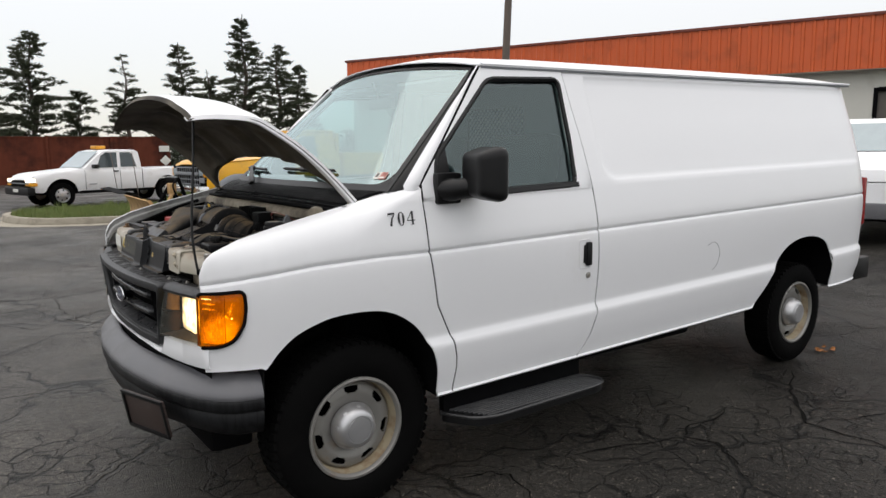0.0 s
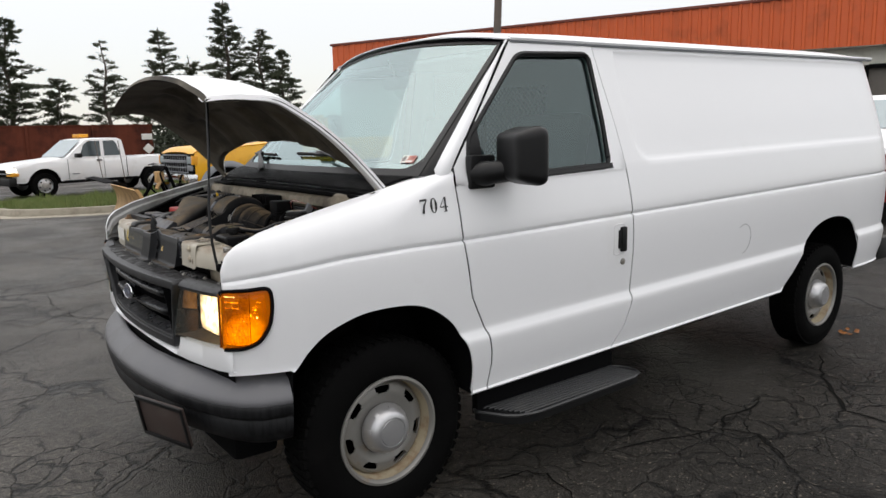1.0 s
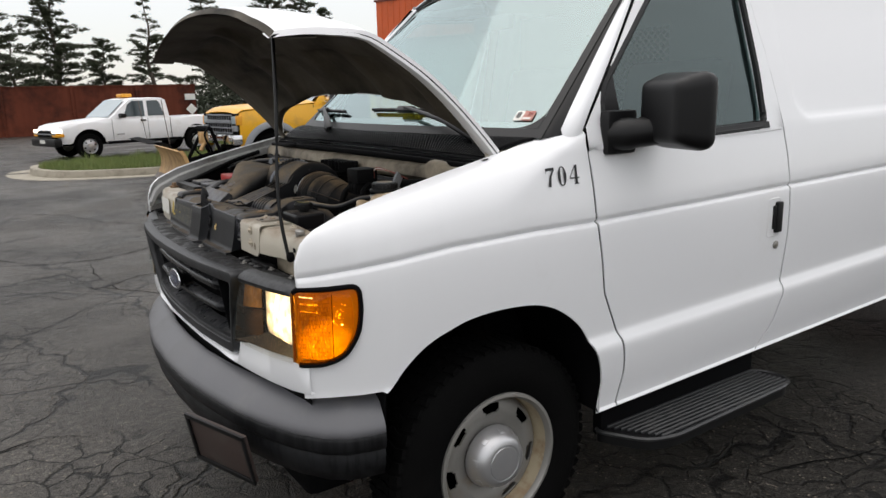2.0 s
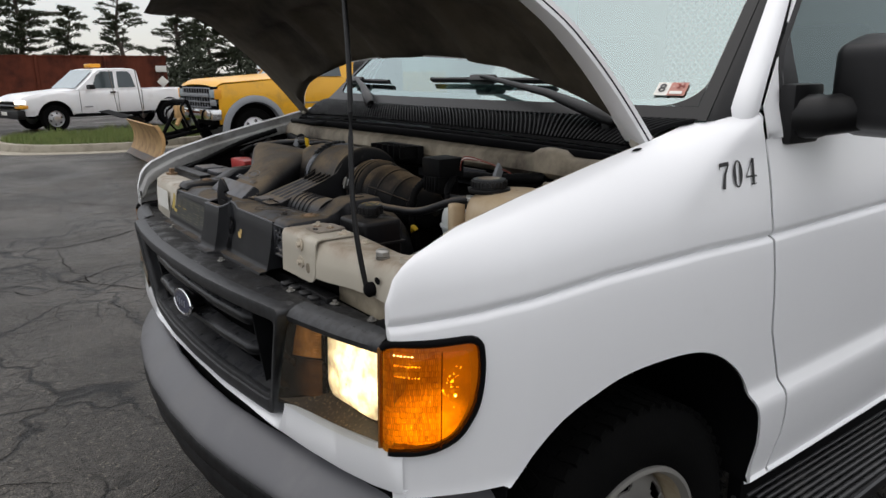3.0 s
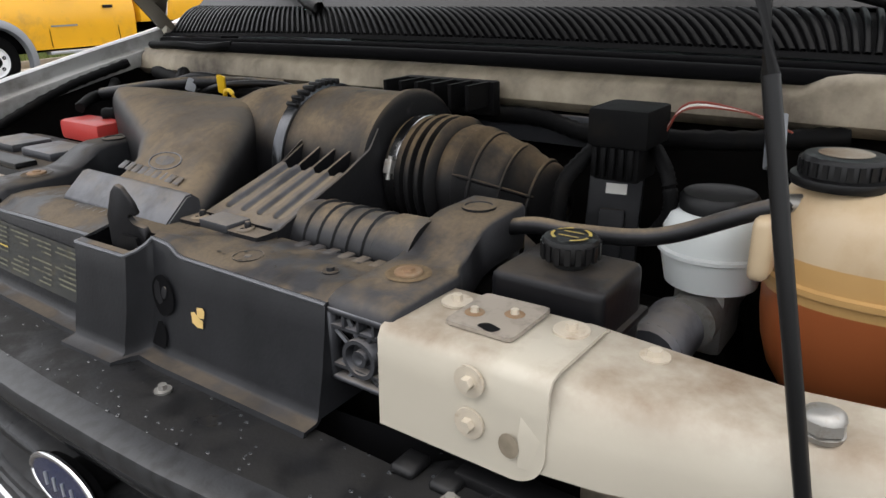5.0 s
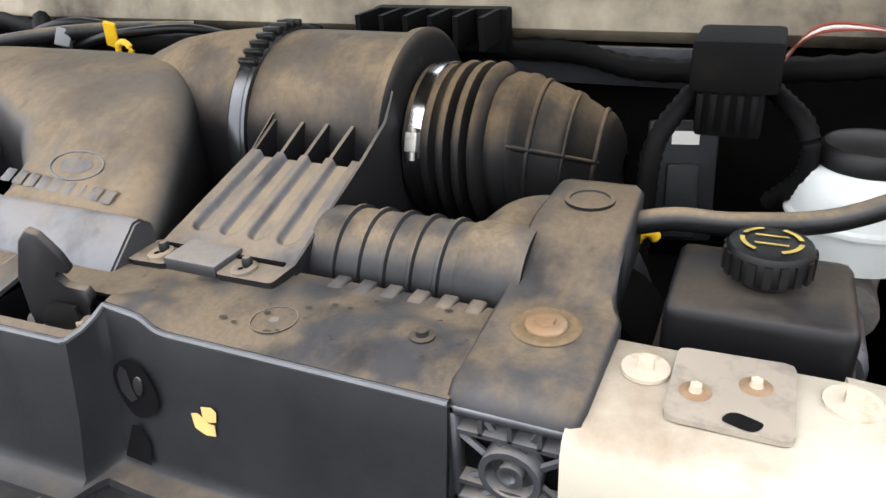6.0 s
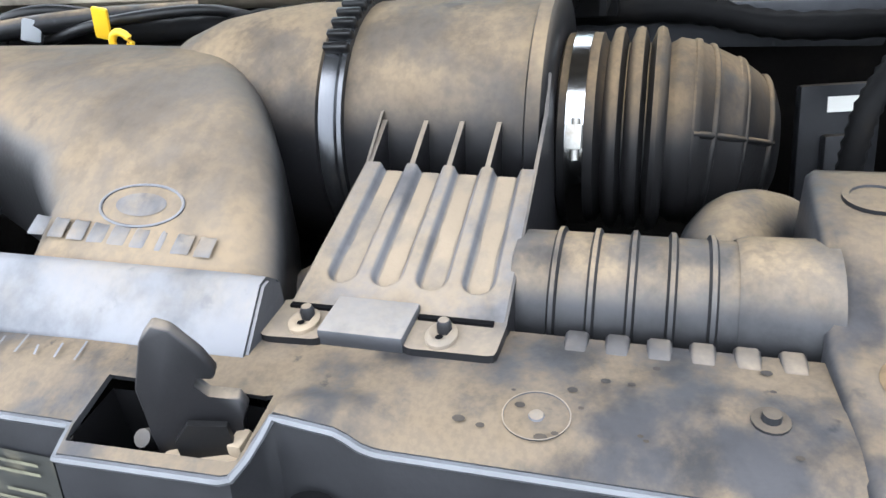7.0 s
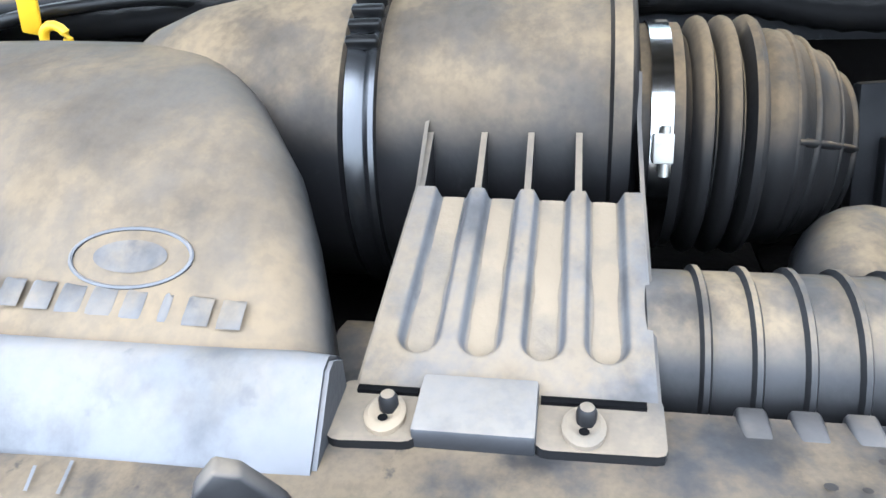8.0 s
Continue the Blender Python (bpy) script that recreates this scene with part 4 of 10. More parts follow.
bm = bm_new()
grid(bm, [[screen(u, v) for u in frange(-1, 1, 24)] for v in [-0.06] + frange(0, 1, 10)])
ws = part("windscreen", outward(bm, (1.2, 0, 1.3)), M_GLASS, van, "clear windscreen with black border")
ws.visible_shadow = False
bm = bm_new()
us, vs = frange(-1, 1, 24), [-0.06] + frange(0, 1, 12)


for u0, u1 in ((-1.0, -0.965), (0.965, 1.0)):
    grid(bm, [[screen(u, v, 0.003) for u in frange(u0, u1, 2)] for v in vs])
grid(bm, [[screen(u, v, 0.0035) for u in us] for v in (-0.06, -0.03, -0.006)])
grid(bm, [[screen(u, v, 0.0035) for u in us] for v in (0.98, 0.99, 1.0)])
# filleted lower corners of the border
for s in (-1, 1):
    c = (s * 0.855, 0.104)
    fan = [screen(s * 0.965, -0.006, 0.004)]
    fan += [screen(c[0] + s * 0.110 * math.cos(a), c[1] - 0.110 * math.sin(a), 0.004) for a in frange(0, math.pi / 2, 12)]
    bm.faces.new([bm.verts.new(p) for p in (fan if s < 0 else fan[::-1])])
part("windscreen_border", bm, M_BLACK, ws)
# inspection sticker, two halves


def sticker(u0, u1, v0, v1, material, name):
    b = bm_new()
    grid(b, [[screen(u, v, 0.004) for u in frange(u0, u1, 3)] for v in frange(v0, v1, 2)])
    return part(name, b, material, ws)


sticker(-0.867, -0.829, 0.036, 0.090, M_LABEL, "sticker_half")
sticker(-0.915, -0.867, 0.036, 0.090, mat("red_sticker", (0.42, 0.17, 0.13), 0.5, vary=0.4, scale=60, dirt=(0.65, 0.62, 0.58), dirt_amount=0.3, dirt_scale=80), "sticker_half")


def lettering(text, size, m, material, name, parent, label="", depth=0.0006, shear=0.0):
    cu = bpy.data.curves.new(name, "FONT")
    cu.body, cu.size, cu.extrude, cu.shear = text, size, depth, shear
    cu.align_x, cu.align_y = "CENTER", "CENTER"
    tmp = bpy.data.objects.new(name, cu)
    scene.collection.objects.link(tmp)
    me = bpy.data.meshes.new_from_object(tmp.evaluated_get(bpy.context.evaluated_depsgraph_get()))
    bpy.data.objects.remove(tmp)
    me.materials.clear()
    me.materials.append(material)
    for v in me.vertices:
        v.co = m @ v.co
    ob = new(name, me)
    ob.parent = parent
    if label:
        ob["label"] = label
    return ob


def frame_at(p, right, up):
    """A pose at p whose x runs along right and y along up."""
    r = Vector(right).normalized()
    n = r.cross(Vector(up)).normalized()
    u = n.cross(r)
    m = Matrix((r, u, n)).transposed().to_4x4()
    m.translation = p
    return m


su, sv = screen(-0.90, 0.09) - screen(-0.86, 0.09), screen(-0.86, 0.12) - screen(-0.86, 0.06)
lettering("8", 0.036, frame_at(screen(-0.848, 0.063, 0.006), su, sv), M_INK, "sticker_digit", ws)
lettering("24", 0.020, frame_at(screen(-0.898, 0.072, 0.006), su, sv), mat("dark_red_ink", (0.25, 0.04, 0.03), 0.5), "sticker_digit", ws)
b_ = bm_new()
grid(b_, [[screen(u, v, 0.0055) for u in (-0.907, -0.872)] for v in (0.041, 0.053)])
part("sticker_band", b_, M_LABEL, ws)

# A-pillars
for s in (-1, 1):
    bm = bm_new()
    rows, seal = [], []
    for v in [-0.05] + frange(0, 1, 10):
        p = screen(s, v)
        z = p.z
        q = side(interp(z - 0.01, [(1.36, 0.330), (1.893, 0.792)]), min(z, 1.895), s)
        if v <= 0:
            q = Vector((0.330, s * (0.925 if v == 0 else 0.915), 1.365 + v * 0.8))
        mid = p.lerp(q, 0.5) + Vector((-0.008, s * 0.012, 0.008))
        seal.append([p + Vector((0, -s * 0.01, 0.001)), p, p.lerp(q, 0.2), p.lerp(q, 0.62 if v < 0 else 0.48)])
        k = 0.55 if v < 0 else 0.38 - 0.24 * v
        p = p.lerp(q, k)
        mid = p.lerp(q, 0.5) + Vector((-0.008, s * 0.012, 0.008))
        rows.append([p + Vector((0.006, -s * 0.002, -0.008)), p, p.lerp(mid, 0.5) + Vector((-0.003, s * 0.004, 0.002)), mid, mid.lerp(q, 0.5) + Vector((0, s * 0.004, 0)), q, q + Vector((0.01, -s * 0.03, 0))])
    grid(bm, rows, flip=(s < 0))
    solid(part("windscreen_pillar", outward(bm, (0.9, 0, 1.3)), M_WHITE, van), 0.004)
    bm = bm_new()
    grid(bm, seal, flip=(s < 0))
    part("pillar_seal", outward(bm, (0.9, 0, 1.3)), M_BLACK, ws)
    # fender top behind the hood hinge up to the pillar foot
    bm = bm_new()
    rows = []
    for x in frange(0.10, 0.345, 8):
        zc = interp(x, CREST)
        inn = interp(x, [(0.10, 0.83), (0.20, 0.845), (0.27, 0.868), (0.345, 0.885)])
        rows.append([Vector((x, s * yy, zz)) for yy, zz in ((inn - 0.02, zc - 0.026), (inn - 0.006, zc - 0.010), (inn + 0.015, zc - 0.008))])
    grid(bm, rows, flip=(s < 0))
    part("cowl_corner", bm, M_WHITE, van, angle=80)

# wing mirrors
for s in (-1, 1):
    bm = bm_new()
    m = Matrix.Translation((0.562, s * 1.083, 1.416)) @ pose(0, 0, 0, 0, 0, s * 14)
    box(bm, -0.075, 0.06, -0.130, 0.110, -0.116, 0.112, 0.046, seg=6)
    for v in bm.verts:
        if v.co.x < 0:
            k = 1 - 0.16 * min(1, -v.co.x / 0.045)
            v.co.y, v.co.z = v.co.y * k, v.co.z * k
        v.co = m @ v.co
    mir = part("wing_mirror", bm, M_BLACK, doors[s], "black square wing mirror housing")
    bm = bm_new()
    tube(bm, smooth_path([(0.44, s * 0.935, 1.345), (0.475, s * 0.985, 1.348), (0.55, s * 1.05, 1.36)]), [0.050] * 7 + [0.046] * 6, 10)
    box(bm, 0.40, 0.53, min(s * 0.925, s * 0.965), max(s * 0.925, s * 0.965), 1.285, 1.42, 0.012)
    part("mirror_arm", bm, M_BLACK, mir)
    bm = bm_new()
    box(bm, 0.054, 0.058, -0.08, 0.08, -0.105, 0.105, m=m)
    part("mirror_glass", bm, M_CHROME, mir)

# fleet number on the fender
pm = side(0.219, 1.236, -1, 0.003)
up = side(0.215, 1.26, -1) - side(0.215, 1.18, -1)
rt = side(0.29, 1.222, -1) - side(0.14, 1.222, -1)


def digit(strokes, cx, name):
    """A serif digit from thick and thin strokes in a cell 0.032 by 0.05."""
    b = bm_new()
    fm = frame_at(pm, rt, up)
    for pts, w0, w1 in strokes:
        pts = [Vector((x + cx, y)) for x, y in pts]
        n = len(pts)
        L, R = [], []
        for i, p in enumerate(pts):
            d = (pts[min(i + 1, n - 1)] - pts[max(i - 1, 0)]).normalized()
            q = Vector((-d.y, d.x))
            w = w0 + (w1 - w0) * i / (n - 1)
            L.append(fm @ Vector((*(p + q * w / 2), 0)))
            R.append(fm @ Vector((*(p - q * w / 2), 0)))
        grid(b, [L, R])
    return part(name, b, M_INK, van, "black serif digit")


digit([([(-0.016, 0.022), (0.016, 0.024)], 0.008, 0.008), ([(-0.015, 0.024), (-0.016, 0.012)], 0.003, 0.002), ([(0.015, 0.022), (0.002, 0.002), (-0.004, -0.028)], 0.004, 0.011)], -0.046, "digit")
b0 = bm_new()
fm = frame_at(pm, rt, up)
ring = []
for a in frange(0, 2 * math.pi, 28):
    ring.append([fm @ Vector((0.0165 * math.cos(a), 0.029 * math.sin(a), 0)), fm @ Vector(((0.0165 - 0.0088 * abs(math.cos(a)) ** 0.7 - 0.002) * math.cos(a), 0.0255 * math.sin(a), 0))])
grid(b0, ring)
part("digit", b0, M_INK, van, "black serif digit")
digit([([(0.008, 0.030), (0.008, -0.026)], 0.009, 0.009), ([(0.005, 0.028), (-0.018, -0.008)], 0.003, 0.003), ([(-0.018, -0.009), (0.02, -0.009)], 0.004, 0.004), ([(-0.001, -0.026), (0.017, -0.026)], 0.003, 0.003)], 0.047, "digit")
# drain hole in the fender top
bm = bm_new()
pts = [Vector((0.01 + 0.013 * math.cos(a), -0.853 + 0.006 * math.sin(a), 0)) for a in frange(0, 2 * math.pi, 16)[:-1]]
for p in pts:
    p.z = 1.289 + 0.18 * (p.x) + 0.15 * (p.y + 0.853) + 0.002
bm.faces.new([bm.verts.new(p) for p in pts])
part("fender_hole", bm, M_GAP, van)


# ---- wheels
M_WELL = mat("rusty_tan_rim_well", (0.38, 0.32, 0.22), 0.55, 0.1, vary=0.15, scale=14, dirt=(0.20, 0.10, 0.04), dirt_amount=0.5, dirt_scale=16)
M_STEP = mat("scuffed_step_rubber", (0.022, 0.0225, 0.024), 0.4, vary=0.2, scale=14, dirt=(0.06, 0.059, 0.056), dirt_amount=0.35, dirt_scale=14)


def wheel(cx, s, spin, tyre_r):
    """Wheel with tyre, slotted steel rim and domed hub cap; s: side."""
    m = Matrix.Translation((cx + 0.010, s * 0.815, tyre_r + 0.004)) @ pose(0, 0, 0, 90 if s < 0 else -90, 0, 0) @ pose(0, 0, 0, 0, 0, spin)
    bm = bm_new()
    prof = [(0.205, -0.10), (0.26, -0.112), (0.325, -0.108), (0.357, -0.092), (0.371, -0.07), (0.372, 0.0), (0.371, 0.07), (0.362, 0.086), (0.345, 0.098), (0.318, 0.106), (0.300, 0.109), (0.298, 0.1095), (0.262, 0.109), (0.232, 0.102), (0.212, 0.090)]
    squash = (tyre_r - 0.2175) / (0.372 - 0.2175)
    prof = [(0.2175 + (r - 0.2175) * squash if r > 0.2175 else r, z) for r, z in prof]
    tb = bm_new()
    lathe(tb, prof, m, 64)
    # shoulder tread blocks
    for k in range(56):
        a = 2 * math.pi * k / 56
        for side_z, tilt in ((0.062, 1), (-0.062, -1), (0.02, -1), (-0.02, 1)):
            c = Vector(((tyre_r - 0.002) * math.cos(a), (tyre_r - 0.002) * math.sin(a), side_z))
            r = Matrix.Translation(c) @ pose(0, 0, 0, 0, 0, math.degrees(a)) @ pose(0, 0, 0, tilt * 14)
            box(bm, -0.008, 0.006, -0.0135, 0.0135, -0.019, 0.019 if abs(side_z) < 0.05 else 0.026, m=m @ r)
    ty = part("wheel", tb, M_RUBBER, van, "worn black tyre on a silver steel rim")
    part("tread", bm, M_RUBBER, ty, kind="stuff")
    # steel rim
    bm = bm_new()
    lathe(bm, [(0.209, 0.086), (0.2175, 0.093), (0.2165, 0.100), (0.209, 0.1015), (0.2035, 0.095), (0.2010, 0.086)], m, 72)
    radii = [0.189, 0.186, 0.180, 0.172, 0.151, 0.143, 0.132, 0.116, 0.085]
    heights = [0.022, 0.036, 0.046, 0.050, 0.056, 0.057, 0.054, 0.047, 0.040]
    n = 126
    rings = [[bm.verts.new(m @ Vector((r * math.cos(2 * math.pi * i / n), r * math.sin(2 * math.pi * i / n), h))) for i in range(n)] for r, h in zip(radii, heights)]
    for k in range(len(radii) - 1):
        for i in range(n):
            if (k == 3 and 5 <= i % 18 <= 12) or (k == 4 and 6 <= i % 18 <= 11):
                continue
            j = (i + 1) % n
            bm.faces.new((rings[k][i], rings[k][j], rings[k + 1][j], rings[k + 1][i]))
    rim = part("rim", bm, M_STEEL, ty, "silver-grey slotted steel rim with rust stains")
    solid(rim, 0.005, 0)
    bm = bm_new()
    lathe(bm, [(0.2015, 0.089), (0.1985, 0.080), (0.1985, 0.060), (0.1955, 0.056), (0.1945, 0.030), (0.186, 0.020)], m, 72)
    part("rim_well", bm, M_WELL, rim, "rust-stained inner rim well")
    # flat dark disc painted in as the shade behind the rim slots
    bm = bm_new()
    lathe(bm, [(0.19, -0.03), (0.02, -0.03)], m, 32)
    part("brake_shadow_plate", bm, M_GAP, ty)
    bm = bm_new()
    lathe(bm, [(0.100, 0.052), (0.102, 0.062), (0.098, 0.072), (0.090, 0.092), (0.080, 0.112), (0.070, 0.120), (0.058, 0.122), (0.0565, 0.119), (0.054, 0.119), (0.052, 0.1225), (0.030, 0.1235), (0.001, 0.124)], m, 48)
    part("hub_cap", bm, M_CAP, rim, "dull silver domed hub cap")
    bm = bm_new()
    for k in range(8):
        a = 2 * math.pi * (k + 0.5) / 8
        r = Matrix.Translation((0.092 * math.cos(a), 0.092 * math.sin(a), 0.088)) @ pose(0, 0, 0, 0, 0, math.degrees(a)) @ pose(0, 0, 0, 0, 62, 0)
        box(bm, -0.010, 0.010, -0.010, 0.010, -0.002, 0.002, 0.002, m=m @ r)
    part("cap_knobs", bm, M_CAP, rim, kind="stuff")
    return ty


for cx, tyre_r in ((0.0, 0.362), (3.545, 0.347)):
    for s in (-1, 1):
        wheel(cx, s, 31 if cx else 13, tyre_r)
# axles, frame rails and belly
bm = bm_new()
cyl(bm, (3.55, -0.8, 0.35), (3.55, 0.8, 0.35), 0.05)
cyl(bm, (0.0, -0.8, 0.36), (0.0, 0.8, 0.36), 0.04)
for y in (-0.45, 0.45):
    box(bm, -0.5, 4.4, y - 0.04, y + 0.04, 0.36, 0.50)
box(bm, 0.5, 4.4, -0.56, 0.56, 0.50, 0.56)
box(bm, 0.55, 2.85, -0.90, 0.90, 0.50, 0.56)
part("chassis", bm, M_GAP, van)
# Unseen underbody masses, added to block light and darken the ground below.
bm = bm_new()
box(bm, 1.55, 2.75, -0.62, 0.30, 0.27, 0.50, 0.05)
part("unseen_fuel_tank", bm, M_GAP, van)
bm = bm_new()
box(bm, -0.36, 0.62, -0.30, 0.30, 0.27, 0.62, 0.06)
cyl(bm, (0.6, 0, 0.40), (1.5, 0, 0.38), 0.16, 0.11, seg=14)
cyl(bm, (1.5, 0, 0.38), (3.4, 0, 0.37), 0.05, seg=10)
part("unseen_gearbox", bm, M_GAP, van)
bm = bm_new()
tube(bm, smooth_path([(0.4, 0.40, 0.36), (1.2, 0.52, 0.31), (2.8, 0.52, 0.31), (3.3, 0.60, 0.42), (4.3, 0.66, 0.36)]), 0.035, 10)
cyl(bm, (1.6, 0.52, 0.32), (2.4, 0.52, 0.32), 0.10, seg=16)
part("unseen_exhaust", bm, M_GAP, van)
bm = bm_new()
box(bm, -0.52, -0.34, -0.66, 0.66, 0.30, 0.52, 0.03)
part("unseen_cross_member", bm, M_GAP, van)
bm = bm_new()
box(bm, 3.72, 4.38, -0.60, 0.60, 0.34, 0.50, 0.05)
part("unseen_cross_member", bm, M_GAP, van)
for y in (-0.55, 0.55):
    bm = bm_new()
    box(bm, 2.95, 4.05, y - 0.035, y + 0.035, 0.33, 0.37, 0.01)
    cyl(bm, (3.30, y, 0.36), (3.30, y, 0.62), 0.05, seg=10)
    part("unseen_leaf_spring", bm, M_GAP, van)

# running board
bm = bm_new()
ol = rounded([(0.44, -0.875), (1.375, -0.895), (1.415, -0.97), (1.40, -1.035), (1.33, -1.068), (0.64, -1.080), (0.54, -1.045)], 0.06, 5)
prism(bm, ol, 0.284, 0.322)
st = part("running_board", bm, M_BLACK, van, "black ribbed plastic running board")
bm = bm_new()
for k in range(9):
    y = -0.902 - 0.0195 * k
    box(bm, 0.50 + 0.012 * k, 1.355 + 0.003 * min(k, 6), y - 0.0060, y + 0.0060, 0.320, 0.333, 0.003, seg=1)
part("tread_ribs", bm, M_STEP, st, kind="stuff")
bm = bm_new()
tube(bm, [Vector((x, y, 0.322)) for x, y in ol], 0.008, 6, closed=True)
part("board_edge", bm, M_STEP, st)
bm = bm_new()
box(bm, 0.47, 1.36, -0.90, -0.86, 0.30, 0.43, 0.006)
part("board_bracket", bm, M_GAP, st)


# ---- nose: valance, bumper, grille, lamps
def band(y0, y1, zs_outs, n=24, flip=False):
    """Rows along the nose between two widths, each with (z, out) stations."""
    b = bm_new()
    rows = [[fascia(y, z, o) for z, o in zs_outs] for y in frange(y0, y1, n)]
    grid(b, rows, flip)
    return b


def bumper_rise(y):
    """The bumper's top stands higher in the middle than at its ends."""
    return interp(abs(y), [(0.0, 0.0), (0.5, 0.0), (0.7, 0.005), (0.86, 0.010), (0.93, 0.006)])


def tuck(z):
    """How far the grille's face leans back towards its foot."""
    return interp(z, [(0.70, 0.044), (0.725, 0.038), (0.778, 0.027), (0.90, 0.010), (0.976, 0.001), (1.0, 0.0)])


# white valance under grille and lamps, turning the corner to the fenders
bm = bm_new()
for s in (-1, 1):
    corner = [(x, s * (interp(x, PLAN) - 0.002)) for x in (-0.568, -0.573, -0.577)]
    nose = [(front_x(y), s * y) for y in frange(0.80, 0.52, 12)[1:] + [0.505, 0.498, 0.490, 0.482, 0.474, 0.466, 0.458, 0.45] + frange(0.42, 0.0, 10)]
    seg = []
    for x, y in corner + nose:
        k = interp(abs(y), [(0.0, 1.0), (0.5, 1.0), (0.8, 0.1)])
        zb = interp(abs(y), [(0.0, 0.718), (0.2, 0.715), (0.36, 0.710), (0.45, 0.706), (0.6, 0.707), (0.73, 0.711), (0.85, 0.714)])
        fw = interp(abs(y), [(0.0, 0.019), (0.34, 0.018), (0.45, 0.014), (0.6, 0.012)])
        zt = interp(abs(y), [(0.452, 0.727), (0.462, 0.738), (0.482, 0.780), (0.495, 0.791), (0.52, 0.795), (0.60, 0.801), (0.72, 0.805), (0.80, 0.806)])
        seg.append([Vector((x + 0.05, y * 0.985, zb - 0.004)), Vector((x + k * fw + 0.002, y, zb)), Vector((x + k * fw, y, zb + 0.004)), Vector((x + k * tuck(zt) - 0.001, y, zt - 0.004)), Vector((x + k * tuck(zt) + 0.004, y, zt)), Vector((x + k * tuck(zt) + 0.03, y * 0.99, zt + 0.001))])
    grid(bm, seg, flip=(s > 0))
solid(part("valance", outward(bm, (0, 0, 0.7)), M_WHITE, van), 0.004)

# near-black sheets put in as shade behind grille, lamps and bumper
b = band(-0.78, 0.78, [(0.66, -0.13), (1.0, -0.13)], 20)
part("nose_opening_shade", b, M_GAP, van)
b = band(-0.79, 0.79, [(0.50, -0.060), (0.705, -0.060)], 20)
part("bumper_gap_shade", b, M_GAP, van)

# bumper
bm = bm_new()
BPLAN = [(0.0, -0.748), (0.2, -0.741), (0.37, -0.719), (0.55, -0.684), (0.68, -0.645), (0.78, -0.604), (0.86, -0.553), (0.905, -0.498), (0.925, -0.43), (0.93, -0.395)]
prof = [(0.093, 0.648), (0.092, 0.668), (0.087, 0.672), (0.076, 0.670), (0.060, 0.662), (0.045, 0.652), (0.024, 0.633), (0.009, 0.617), (0.002, 0.606), (0.0, 0.594), (0.003, 0.588)]
low_prof_b = [(0.010, 0.592), (0.003, 0.587), (0.0, 0.580), (0.001, 0.553), (0.007, 0.542), (0.013, 0.540), (0.013, 0.534), (0.009, 0.528), (0.016, 0.49), (0.030, 0.455), (0.055, 0.44), (0.10, 0.435)]
ys = frange(0, 0.86, 22) + [0.885, 0.905, 0.918, 0.925, 0.93]
for s in (-1, 1):
    rows = []
    for y in ys:
        x = interp(y, BPLAN)
        a, c = Vector((interp(y - 0.01, BPLAN), y - 0.01)), Vector((interp(min(y + 0.01, 0.93), BPLAN), min(y + 0.01, 0.93)))
        t = (c - a).normalized() if (c - a).length > 0 else Vector((1, 0))
        nin = Vector((t.y, -t.x))
        row = []
        for o, z in prof:
            q = Vector((x, y)) + nin * o
            row.append(Vector((q.x, s * q.y, z + bumper_rise(y) * min(1.0, max(0.0, (z - 0.58) / 0.09)))))
        rows.append(row)
    grid(bm, rows, flip=(s < 0))
solid(part("front_bumper", outward(bm, (0.2, 0, 0.55)), M_BUMPER, van, "grey moulded front bumper, wet and scuffed"), 0.006)
# Upper band darkened like the apron: shade painted into the bumper's lower face.
bm = bm_new()
for s in (-1, 1):
    rows = []
    for y in ys:
        x = interp(y, BPLAN)
        a, c = Vector((interp(y - 0.01, BPLAN), y - 0.01)), Vector((interp(min(y + 0.01, 0.93), BPLAN), min(y + 0.01, 0.93)))
        t = (c - a).normalized()
        nin = Vector((t.y, -t.x))
        rows.append([Vector(((Vector((x, y)) + nin * o).x, s * (Vector((x, y)) + nin * o).y, z)) for o, z in low_prof_b])
    grid(bm, rows, flip=(s < 0))
solid(part("lower_apron", outward(bm, (0.2, 0, 0.5)), M_APRON, van, "black lower bumper apron with a shade-darkened face band, streaked with dirt"), 0.006)
# plate bracket, empty and dark
m = frame_at(Vector((-0.725, -0.545, 0.495)), (0.085, -0.255, 0), (-0.03, 0, 0.15))
bm = bm_new()
box(bm, -0.135, 0.135, -0.078, 0.078, 0.0, 0.012, 0.004, m=m)
pb = part("plate_bracket", bm, M_PLATE, van, "dark empty plate bracket")
bm = bm_new()
for a, b_, c, d in ((-0.139, 0.139, 0.066, 0.082), (-0.139, 0.139, -0.082, -0.066), (-0.139, -0.125, -0.07, 0.07), (0.125, 0.139, -0.07, 0.07)):
    box(bm, a, b_, c, d, 0.011, 0.019, 0.003, m=m)
part("bracket_rim", bm, M_BLACK, pb)

# grille: moulded frame, bars, end fins and badge
def gface(y, z, out=0.0):
    return Vector((front_x(y) + tuck(z) - out, y, z))


def loop_of(corners, r, n):
    """Corners rounded, and the straight runs between them divided in n."""
    arcs = rounded(corners, r, 5)
    out = []
    for c in range(len(corners)):
        arc = [Vector(p) for p in arcs[c * 6:(c + 1) * 6]]
        nxt = Vector(arcs[((c + 1) * 6) % len(arcs)])
        out += arc + [arc[-1].lerp(nxt, f) for f in frange(0, 1, n)[1:-1]]
    return out


